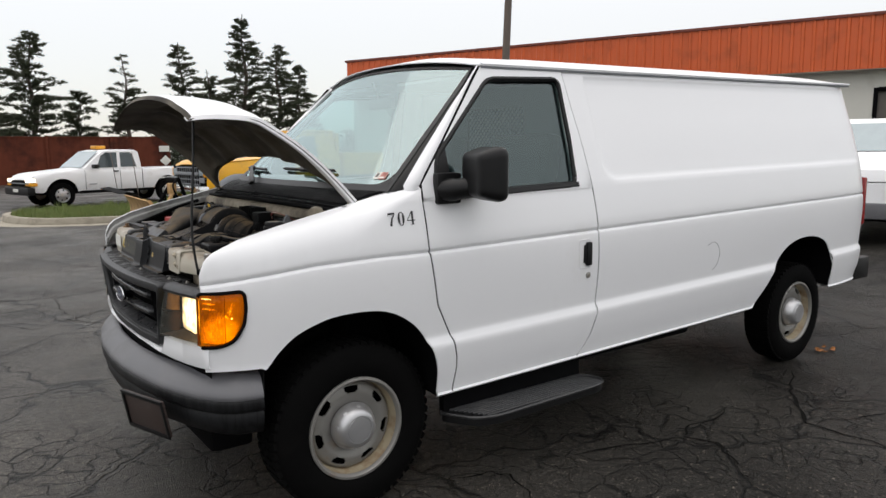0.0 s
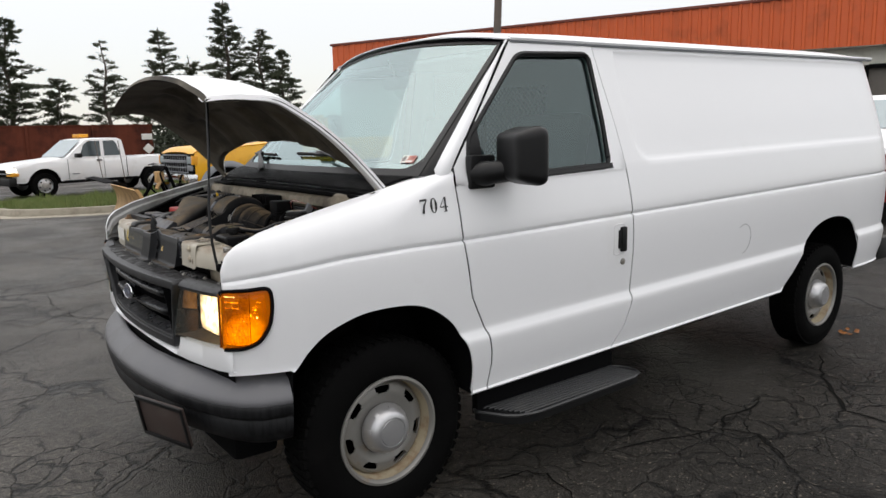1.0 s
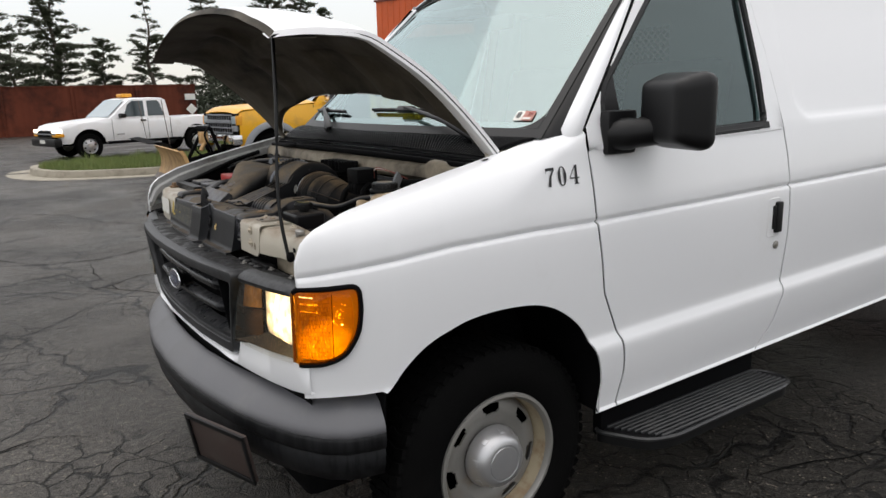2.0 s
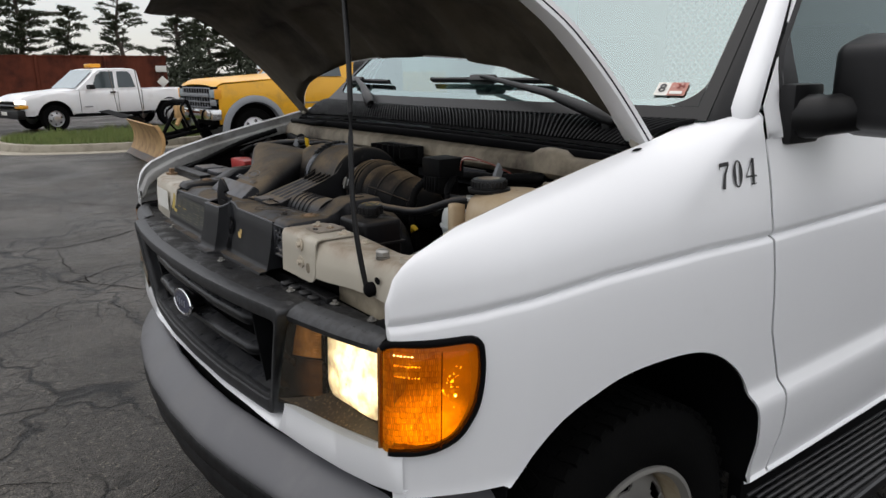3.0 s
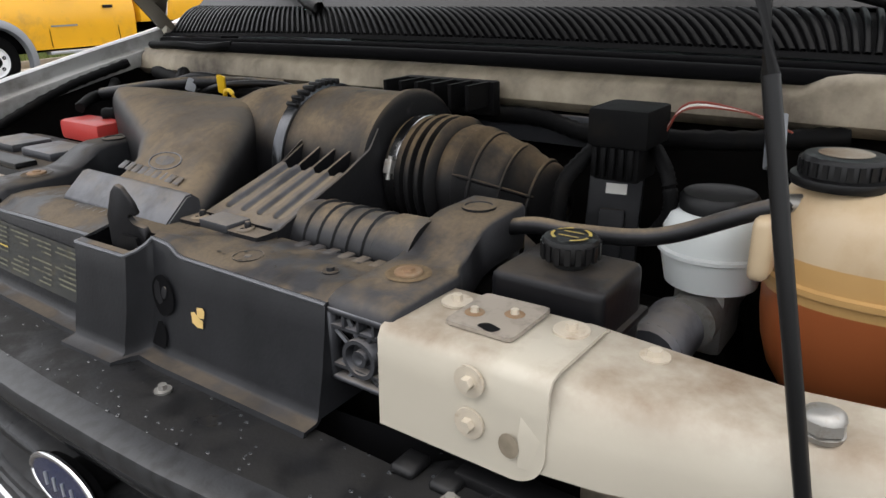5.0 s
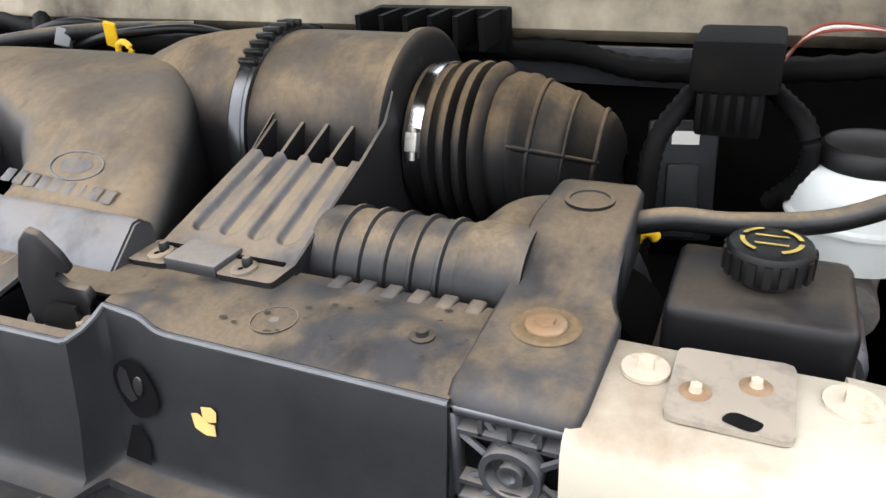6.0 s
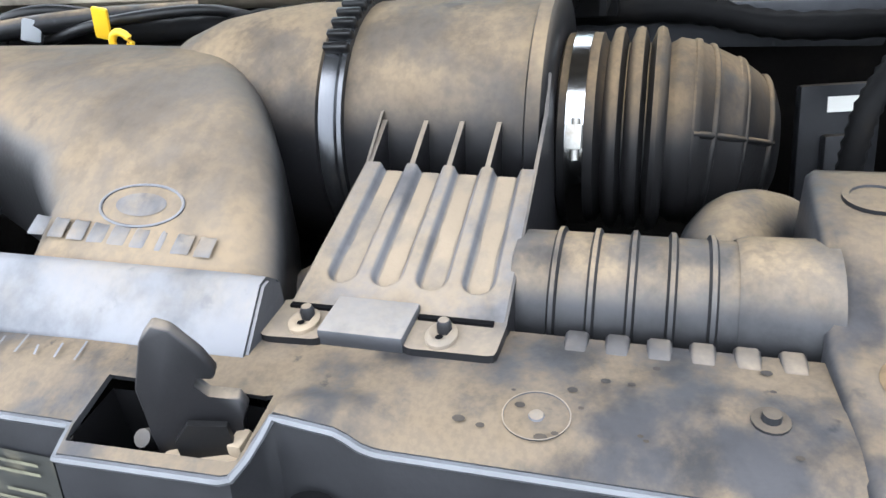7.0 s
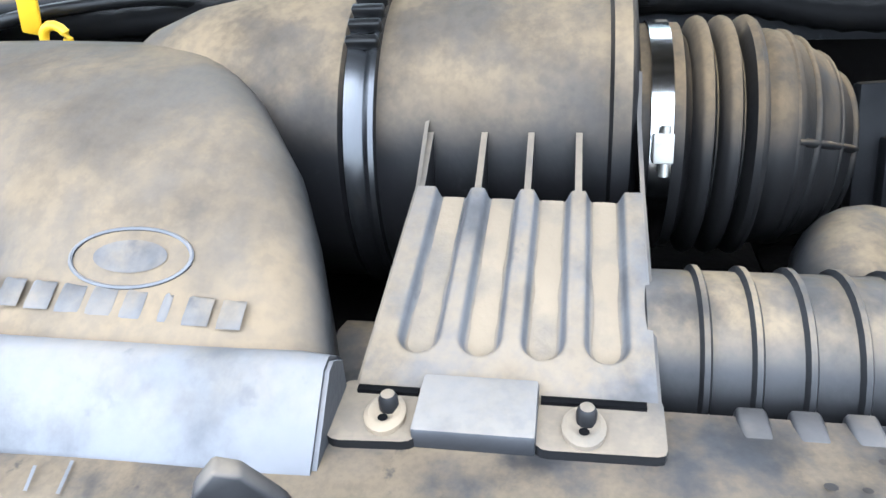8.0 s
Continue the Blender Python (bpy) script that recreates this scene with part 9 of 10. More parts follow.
# rust-red steel fence panels
FX0, FX1, FY = -16.6, 9.4, 36.0
fence = thing("fence", "tall rust-red ribbed steel fence", "fence", kind="structure")
x = FX0
k = 0
while x < FX1:
    w = 2.9
    bm = bm_new()
    rows = []
    steps = 40
    for i in range(steps + 1):
        xx = x + 0.04 + (w - 0.08) * i / steps
        d = 0.03 if (i % 4) in (1, 2) else 0.0
        rows.append([Vector((xx, FY - d + 0.02 * (k % 2), 0.0)), Vector((xx, FY - d + 0.02 * (k % 2), 2.22 + 0.03 * (k % 3)))])
    grid(bm, rows, flip=True)
    solid(part("panel", bm, M_FENCE, fence), 0.03)
    bm = bm_new()
    box(bm, x - 0.05, x + 0.05, FY - 0.06, FY + 0.06, 0, 2.28, 0.01)
    part("post", bm, M_FENCE, fence)
    bm = bm_new()
    box(bm, x, x + w, FY - 0.05, FY - 0.0, 2.2, 2.27, 0.008)
    part("top_rail", bm, M_FENCE, fence)
    x += w
    k += 1
# small signs on the fence
bm = bm_new()
box(bm, 8.9, 9.42, FY - 0.07, FY - 0.03, 1.50, 1.80, 0.005)
tagged(part("sign", bm, M_LABEL), "small white rectangular sign on the fence", "sign")
bm = bm_new()
box(bm, -0.2, 0.2, -0.02, 0.02, -0.2, 0.2, 0.004, m=Matrix.Translation((9.2, FY - 0.05, 1.03)) @ pose(0, 0, 0, 0, 45, 0))
tagged(part("sign", bm, M_LABEL), "white diamond placard on the fence", "sign")

# ---- building with orange ribbed fascia
B0, B1 = Vector((13.9, 24.4, 0)), Vector((24.4, -1.6, 0))
bd_dir = (B1 - B0).normalized()
bd_n = Vector((-bd_dir.y, bd_dir.x, 0))
if bd_n.x > 0:
    bd_n = -bd_n
L = (B1 - B0).length
bld = thing("workshop_building", "low workshop with orange ribbed metal fascia and off-white wall", "building")


def bpt(u, out, z):
    return B0 + bd_dir * u + bd_n * out + Vector((0, 0, z))


FZ0, FZ1 = 3.72, 5.28
OPEN = (19.6, 23.4, 0.0, 3.2)
bm = bm_new()
for u0, u1, z0, z1 in ((0.15, OPEN[0], 0, 3.9), (OPEN[0], OPEN[1], OPEN[3], 3.9), (OPEN[1], L, 0, 3.9)):
    a, b = -0.45, -0.65
    q = [bpt(u0, a, z0), bpt(u1, a, z0), bpt(u1, a, z1), bpt(u0, a, z1)]
    r = [bpt(u0, b, z0), bpt(u1, b, z0), bpt(u1, b, z1), bpt(u0, b, z1)]
    va, vb = [bm.verts.new(p) for p in q], [bm.verts.new(p) for p in r]
    bm.faces.new(va)
    bm.faces.new(vb[::-1])
    for i in range(4):
        j = (i + 1) % 4
        bm.faces.new((va[i], vb[i], vb[j], va[j]))
bmesh.ops.recalc_face_normals(bm, faces=bm.faces)
part("wall", bm, M_WALL, bld)
# end wall and rear mass
bm = bm_new()
q = [bpt(0.15, -0.45, 0), bpt(0.15, -14, 0), bpt(0.15, -14, 5.0), bpt(0.15, -0.45, 5.0)]
bm.faces.new([bm.verts.new(p) for p in q])
solid(part("end_wall", bm, M_WALL, bld), 0.2)
bm = bm_new()
q = [bpt(0, -0.05, 5.2), bpt(L, -0.05, 5.2), bpt(L, -14, 5.4), bpt(0, -14, 5.4)]
bm.faces.new([bm.verts.new(p) for p in q])
solid(part("roof", bm, M_WALL, bld), 0.15)
# ribbed fascia
bm = bm_new()
rows = []
u = 0.0
while u <= L:
    for du, o in ((0.0, 0.0), (0.20, 0.0), (0.225, 0.035), (0.275, 0.035), (0.30, 0.0)):
        if u + du <= L:
            rows.append([bpt(u + du, o, FZ0), bpt(u + du, o, FZ1 - 0.06)])
    u += 0.30
grid(bm, rows)
solid(part("fascia", bm, M_ORANGE, bld, "orange ribbed sheet-metal fascia"), 0.02)
bm = bm_new()
rows = []
u = 0.0
while u <= 14:
    for du, o in ((0.0, 0.0), (0.20, 0.0), (0.225, -0.035), (0.275, -0.035), (0.30, 0.0)):
        rows.append([bpt(o, -(u + du), FZ0), bpt(o, -(u + du), FZ1 - 0.06)])
    u += 0.30
grid(bm, rows)
solid(part("fascia", bm, M_ORANGE, bld, "orange ribbed sheet-metal fascia"), 0.02)
bm = bm_new()
m = Matrix((bd_dir, bd_n, Vector((0, 0, 1)))).transposed().to_4x4()
m.translation = B0
box(bm, -0.04, L, -0.05, 0.075, FZ1 - 0.06, FZ1 + 0.03, 0.01, m=m)
box(bm, -0.075, 0.05, -14, 0.075, FZ1 - 0.06, FZ1 + 0.03, 0.01, m=m)
part("coping", bm, mat("dark_red_coping", (0.16, 0.035, 0.02), 0.5, vary=0.1), bld, "dark red coping strip")
bm = bm_new()
box(bm, 0, L, -0.62, 0.0, FZ0 - 0.02, FZ0, m=m)
part("soffit", bm, M_WALL, bld)
# doorway in the wall
bm = bm_new()
box(bm, OPEN[0], OPEN[1], -0.62, -0.58, 0, OPEN[3], m=m)
dr = part("shop_door", bm, mat("brown_door_paint", (0.13, 0.115, 0.10), 0.6, vary=0.15), bld, "large dark brown door")
bm = bm_new()
for a, b, c, d in ((OPEN[0] - 0.02, OPEN[0] + 0.10, 0, OPEN[3]), (OPEN[1] - 0.1, OPEN[1] + 0.02, 0, OPEN[3]), (OPEN[0] + 0.10, OPEN[1] - 0.1, OPEN[3] - 0.1, OPEN[3] + 0.02)):
    box(bm, a, b, -0.60, -0.42, c, d, 0.01, m=m)
part("door_frame", bm, M_GAP, dr)

# leaning light pole
bm = bm_new()
cyl(bm, (10.42, 10.30, 0), (10.72, 10.05, 9.5), 0.105, 0.075, seg=16)
box(bm, 10.3, 10.54, 10.18, 10.42, 0, 0.25, 0.02)
tagged(part("light_pole", bm, M_POLE), "slim brown pole leaning slightly", "pole")


# ---- trees
def cedar(x, y, h, spread, seed, gap=0.0, bare_top=0.0):
    """A ragged cedar: tapered trunk, drooping limbs, sprays of small leaf clumps."""
    rnd = random.Random(seed)
    tree = thing("cedar_tree", "ragged dark evergreen with gaps between its limbs" if bare_top < 0.3 else "thin half-bare evergreen with a spindly top", "tree", (x, y, 0), group="trees behind the fence")
    bm = bm_new()
    tp = [Vector((x + 0.12 * math.sin(i * 1.3 + seed), y + 0.1 * math.cos(i * 1.7 + seed), h * i / 10)) for i in range(11)]
    tube(bm, tp, [0.20 * h / 9 * (1 - i / 10.6) + 0.012 for i in range(11)], 7)
    verts, faces = [], []
    limbs = int(165 * h / 9)
    for k in range(limbs):
        f = 0.12 + 0.86 * (k + rnd.random()) / limbs
        if rnd.random() < gap:
            continue
        z = h * f
        prof = (1 - f) ** 0.8 * (0.6 + 0.4 * min(1, f / 0.2))
        ln = 1.40 * spread * prof * rnd.choice((0.40, 0.6, 0.8, 1.0, 1.22)) + 0.12
        az = rnd.uniform(0, 2 * math.pi)
        i0 = min(9, int(f * 10))
        base = tp[i0].lerp(tp[i0 + 1], f * 10 - i0)
        d = Vector((math.cos(az), math.sin(az), rnd.uniform(0.05, 0.55)))
        tip = base + d * ln
        mid = base + d * ln * 0.55 + Vector((0, 0, 0.06 * ln))
        tip.z -= 0.06 * ln
        tube(bm, [base, mid, tip], [0.03 * (1 - f) + 0.012, 0.018 * (1 - f) + 0.008, 0.004], 4)
        if f > 1 - bare_top and rnd.random() < 0.8:
            continue
        clumps = int(5 + 15 * ln)
        for c in range(clumps):
            t = 0.22 + 0.82 * rnd.random() ** 0.8
            p = base.lerp(mid, t * 2) if t < 0.5 else mid.lerp(tip, t * 2 - 1)
            p = p + Vector((rnd.gauss(0, 0.10), rnd.gauss(0, 0.10), rnd.gauss(0.02, 0.035))) * (0.6 + ln * 0.3)
            r = rnd.uniform(0.06, 0.15)
            for q in range(10):
                o = Vector((rnd.gauss(0, 1), rnd.gauss(0, 1), rnd.gauss(0, 0.35)))
                o = o * (r * rnd.uniform(0.4, 0.9) / max(0.3, o.length))
                s0 = p + o
                dirv = (o.normalized() * 0.8 + d * 1.2 + Vector((0, 0, 0.15))).normalized() * rnd.uniform(0.10, 0.24)
                side_v = dirv.cross(Vector((rnd.gauss(0, 1), rnd.gauss(0, 1), rnd.gauss(0, 1)))).normalized() * rnd.uniform(0.022, 0.05)
                i = len(verts)
                verts += [s0 - side_v, s0 + dirv * 0.45 + side_v * 0.3, s0 + dirv, s0 + side_v]
                faces.append((i, i + 1, i + 2, i + 3))
    part("trunk", bm, M_BARK, tree)
    me = bpy.data.meshes.new("crown")
    me.from_pydata([tuple(v) for v in verts], [], faces)
    me.materials.append(M_LEAF)
    ob = new("crown", me)
    ob.parent = tree
    ob.matrix_parent_inverse = tree.matrix_world.inverted()
    return tree


TREES = [(0.9, 43.5, 8.6, 2.3, 1, 0.05, 0.0), (4.2, 44.0, 8.4, 1.9, 2, 0.05, 0.0), (6.4, 43.0, 5.0, 1.5, 3, 0.1, 0.0), (9.2, 44.0, 7.4, 1.4, 4, 0.35, 0.30), (12.9, 45.0, 8.5, 1.7, 5, 0.12, 0.05),
         (17.2, 45.0, 10.7, 1.9, 6, 0.05, 0.05), (19.4, 44.5, 8.8, 1.9, 7, 0.05, 0.0), (21.2, 45.0, 7.6, 1.7, 8, 0.08, 0.0), (2.2, 48.0, 5.6, 1.6, 9, 0.3, 0.35), (15.0, 46.0, 7.0, 1.6, 10, 0.15, 0.1)]
for t_ in TREES:
    cedar(*t_)
# low dark scrub behind the fence's end
random.seed(21)
verts, faces = [], []
for k in range(16000):
    x = random.uniform(9.6, 27)
    y = random.uniform(38, 42)
    z = random.uniform(0.0, 3.0) * (0.65 + 0.35 * math.sin(x * 1.7))
    p = Vector((x, y, max(0.05, z)))
    d = Vector((random.gauss(0, 1), random.gauss(0, 1), random.gauss(0, 1))).normalized() * random.uniform(0.12, 0.3)
    s_ = d.cross(Vector((random.gauss(0, 1), random.gauss(0, 1), random.gauss(0, 1)))).normalized() * random.uniform(0.05, 0.1)
    i = len(verts)
    verts += [tuple(p - s_), tuple(p + d), tuple(p + s_)]
    faces.append((i, i + 1, i + 2))
me = bpy.data.meshes.new("scrub")
me.from_pydata(verts, [], faces)
me.materials.append(mat("shady_scrub_leaf", (0.024, 0.032, 0.016), 0.8, vary=0.5, scale=1.8, dirt=(0.05, 0.04, 0.02), dirt_amount=0.3, dirt_scale=2))
tagged(new("scrub", me), "dark tangled scrub at the fence's end", "bushes", kind="stuff")


# ---------------------------------------------------------------- other vehicles
def prof_shell(bm, stations):
    """Loft over cross sections: (x, [(y, z), ...]) mirrored to both flanks."""
    rows = []
    for x, pts in stations:
        row = [Vector((x, -y, z)) for y, z in pts] + [Vector((x, y, z)) for y, z in reversed(pts)]
        rows.append(row)
    grid(bm, rows)
    for row in (rows[0], rows[-1]):
        try:
            f = bm.faces.new([bm.verts.new(p) for p in row])
        except ValueError:
            pass
    bmesh.ops.recalc_face_normals(bm, faces=bm.faces)


def car_wheel(parent, x, y, r, out, rim_mat, width=0.20):
    """Plain wheel of another vehicle; out: -1 or 1, the way its face looks."""
    m = parent.matrix_world @ Matrix.Translation((x, y, r)) @ pose(0, 0, 0, 90 if out < 0 else -90)
    bm = bm_new()
    w = width / 2
    lathe(bm, [(r * 0.58, -w), (r * 0.9, -w), (r, -w * 0.7), (r, w * 0.7), (r * 0.93, w), (r * 0.62, w), (r * 0.58, w * 0.8)], m, 40)
    ty = part("wheel", bm, M_RUBBER, parent, "black tyre on a steel rim")
    bm = bm_new()
    lathe(bm, [(r * 0.60, w * 0.8), (r * 0.58, w * 0.92), (r * 0.53, w * 0.55), (r * 0.30, w * 0.72), (r * 0.25, w * 0.75), (r * 0.23, w * 1.0), (r * 0.1, w * 1.05), (r * 0.001, w * 1.05)], m, 40)
    rim = part("rim", bm, rim_mat, ty)
    bm = bm_new()
    for k in range(6):
        a = 2 * math.pi * (k + 0.3) / 6
        c = Vector((r * 0.42 * math.cos(a), r * 0.42 * math.sin(a), w * 0.70))
        lathe(bm, [(r * 0.075, 0.0), (r * 0.02, 0.0)], m @ Matrix.Translation(c), 10)
    part("rim_holes", bm, M_GAP, rim, kind="stuff")
    return ty


def arch_cut(x, centers, r, sill):
    for c in centers:
        if abs(x - c) < r:
            return max(sill, 0.36 + math.sqrt(max(0.0, r * r - (x - c) ** 2)))
    return sill


def glazing(parent, pts, s, y_of, material, name="window", out=0.006):
    bm = bm_new()
    bm.faces.new([bm.verts.new(parent.matrix_world @ Vector((x, s * (y_of(z) + out), z))) for x, z in pts])
    return solid(part(name, bm, material, parent), 0.006, 0)


# ---- white extended-cab pickup, facing the camera's left
def pickup(at, rz):
    v = thing("pickup_truck", "white extended-cab pickup with its headlamps on and an amber roof beacon", "pickup truck", at, rz)
    M = v.matrix_world
    # local: x 0 at the front bumper, rearwards positive; y -0.84 is the flank that faces the camera
    def tr(bm):
        for q in bm.verts:
            q.co = M @ q.co
        return bm
    wb = (0.82, 3.94)
    xs = frange(0.05, 5.05, 100)
    def yb(z):
        return interp(z, [(0.40, 0.78), (0.55, 0.83), (0.80, 0.845), (1.0, 0.82)])
    bm = bm_new()
    rows = []
    for x in xs:
        belt = interp(x, [(0.05, 0.74), (0.12, 0.86), (0.30, 0.92), (1.30, 1.02), (1.4, 1.03), (5.05, 1.03)])
        taper = interp(x, [(0.05, 0.84), (0.3, 0.95), (0.6, 1.0), (5.05, 0.98)])
        lo = arch_cut(x, wb, 0.43, 0.42)
        pts = []
        for f in (0, 0.2, 0.4, 0.6, 0.8, 0.93, 1.0):
            z = lo + (belt - lo) * f
            pts.append((yb(z) * taper * (1 if f < 1 else 0.965), z))
        rows.append((x, pts))
    for s in (-1, 1):
        b = bm_new()
        grid(b, [[Vector((x, s * y, z)) for y, z in pts] for x, pts in rows], flip=(s < 0))
        solid(part("body_side", tr(b), M_WHITE_OLD, v), 0.01)
    # hood and bed floor
    b = bm_new()
    grid(b, [[Vector((x, t * 0.80 * interp(x, [(0.05, 0.84), (0.4, 0.97), (1.4, 1.0)]), interp(x, [(0.05, 0.74), (0.12, 0.86), (0.30, 0.92), (1.30, 1.02), (1.45, 1.03)]) + 0.035 * (1 - t * t))) for t in frange(-1, 1, 10)] for x in frange(0.05, 1.45, 18)])
    solid(part("hood", tr(b), M_WHITE_OLD, v), 0.01)
    b = bm_new()
    box(b, 3.15, 5.05, -0.74, 0.74, 0.70, 0.74)
    box(b, 5.0, 5.05, -0.80, 0.80, 0.45, 1.03, 0.01)
    box(b, 3.05, 3.12, -0.80, 0.80, 0.7, 1.05)
    part("bed", tr(b), M_WHITE_OLD, v)
    # cab upper
    b = bm_new()
    st = []
    for x, zt, k in ((1.38, 1.03, 1.0), (1.60, 1.20, 0.97), (1.90, 1.46, 0.93), (2.02, 1.545, 0.90), (2.2, 1.575, 0.89), (2.7, 1.585, 0.885), (3.0, 1.57, 0.885), (3.08, 1.53, 0.90), (3.12, 1.2, 0.96), (3.14, 1.03, 1.0)):
        ya = 0.80 * k if zt > 1.05 else 0.79
        st.append((x, [(0.80, 1.02), (0.80 - (0.80 - ya) * 0.6, 1.02 + (zt - 1.02) * 0.6), (ya, zt - 0.02), (ya - 0.08, zt)]))
    prof_shell(b, st)
    part("cab", tr(b), M_WHITE_OLD, v)
    def yw(z):
        return interp(z, [(1.02, 0.80), (1.56, 0.715)])
    for s in (-1, 1):
        glazing(v, [(1.80, 1.07), (2.40, 1.07), (2.42, 1.50), (2.10, 1.50), (1.95, 1.40)], s, yw, M_GLASS_BLACK)
        glazing(v, [(2.50, 1.08), (2.98, 1.08), (2.90, 1.42), (2.83, 1.50), (2.52, 1.50)], s, yw, M_GLASS_BLACK)
        b = bm_new()
        for xg, rg in ((1.45, 0.005), (2.46, 0.005), (3.13, 0.008)):
            b = bm_new()
            cyl(b, (xg, s * 0.849, 0.45), (xg, s * 0.832, 1.02), rg, seg=5)
            part("door_gap", tr(b), M_GAP, v)
        b = bm_new()
        box(b, 2.25, 2.40, min(s * 0.84, s * 0.862), max(s * 0.84, s * 0.862), 0.94, 0.985, 0.008)
        part("door_handle", tr(b), M_BLACK, v)
        b = bm_new()
        box(b, 1.62, 1.78, min(s * 0.86, s * 1.05), max(s * 0.86, s * 1.05), 1.05, 1.17, 0.03)
        part("wing_mirror", tr(b), M_BLACK, v)
        b = bm_new()
        box(b, 1.30, 3.45, min(s * 0.79, s * 0.825), max(s * 0.79, s * 0.825), 0.36, 0.44, 0.01)
        part("rocker", tr(b), M_GAP, v)
        b = bm_new()
        box(b, 1.55, 1.75, min(s * 0.845, s * 0.852), max(s * 0.845, s * 0.852), 0.60, 0.625)
        part("side_mark", tr(b), M_GREYTRIM, v)
    # windscreen
    b = bm_new()
    b.faces.new([b.verts.new(Vector(p)) for p in ((1.42, -0.70, 1.06), (1.42, 0.70, 1.06), (1.96, 0.62, 1.52), (1.96, -0.62, 1.52))])
    for q in b.verts:
        q.co += Vector((-0.02, 0, 0.02))
    part("windscreen", tr(b), M_GLASS_SKY, v)
    # nose
    b = bm_new()
    box(b, 0.0, 0.14, -0.76, 0.76, 0.60, 0.76, 0.02)
    part("grille", tr(b), M_GAP, v)
    b = bm_new()
    box(b, -0.02, 0.02, -0.74, 0.74, 0.665, 0.695, 0.008)
    part("grille_bar", tr(b), M_GREYTRIM, v)
    b = bm_new()
    box(b, -0.08, 0.12, -0.82, 0.82, 0.36, 0.58, 0.04)
    part("front_bumper", tr(b), M_BLACK, v)
    b = bm_new()
    box(b, -0.09, -0.07, -0.17, 0.17, 0.44, 0.53, 0.005)
    part("plate", tr(b), M_LABEL, v)
    for s in (-1, 1):
        b = bm_new()
        box(b, -0.01, 0.16, min(s * 0.50, s * 0.765), max(s * 0.50, s * 0.765), 0.71, 0.80, 0.02)
        part("headlamp", tr(b), M_HEAD_FAR, v, "lit headlamp")
        b = bm_new()
        box(b, -0.015, 0.20, min(s * 0.50, s * 0.785), max(s * 0.50, s * 0.785), 0.61, 0.69, 0.02)
        part("turn_lamp", tr(b), M_ORANGE_LENS, v)
    # roof beacon
    b = bm_new()
    box(b, 2.10, 2.38, -0.20, 0.20, 1.60, 1.70, 0.03)
    part("beacon", tr(b), M_ORANGE_LENS, v, "amber roof beacon")
    for x in wb:
        for s in (-1, 1):
            car_wheel(v, x, s * 0.72, 0.335, s, M_CAP)
    b = bm_new()
    box(b, 0.3, 5.0, -0.68, 0.68, 0.36, 0.46)
    for x in wb:
        box(b, x - 0.42, x + 0.42, -0.66, 0.66, 0.40, 0.80)
    part("underbody", tr(b), M_GAP, v)
    return v


pickup((0.78, 19.3, 0), 14)


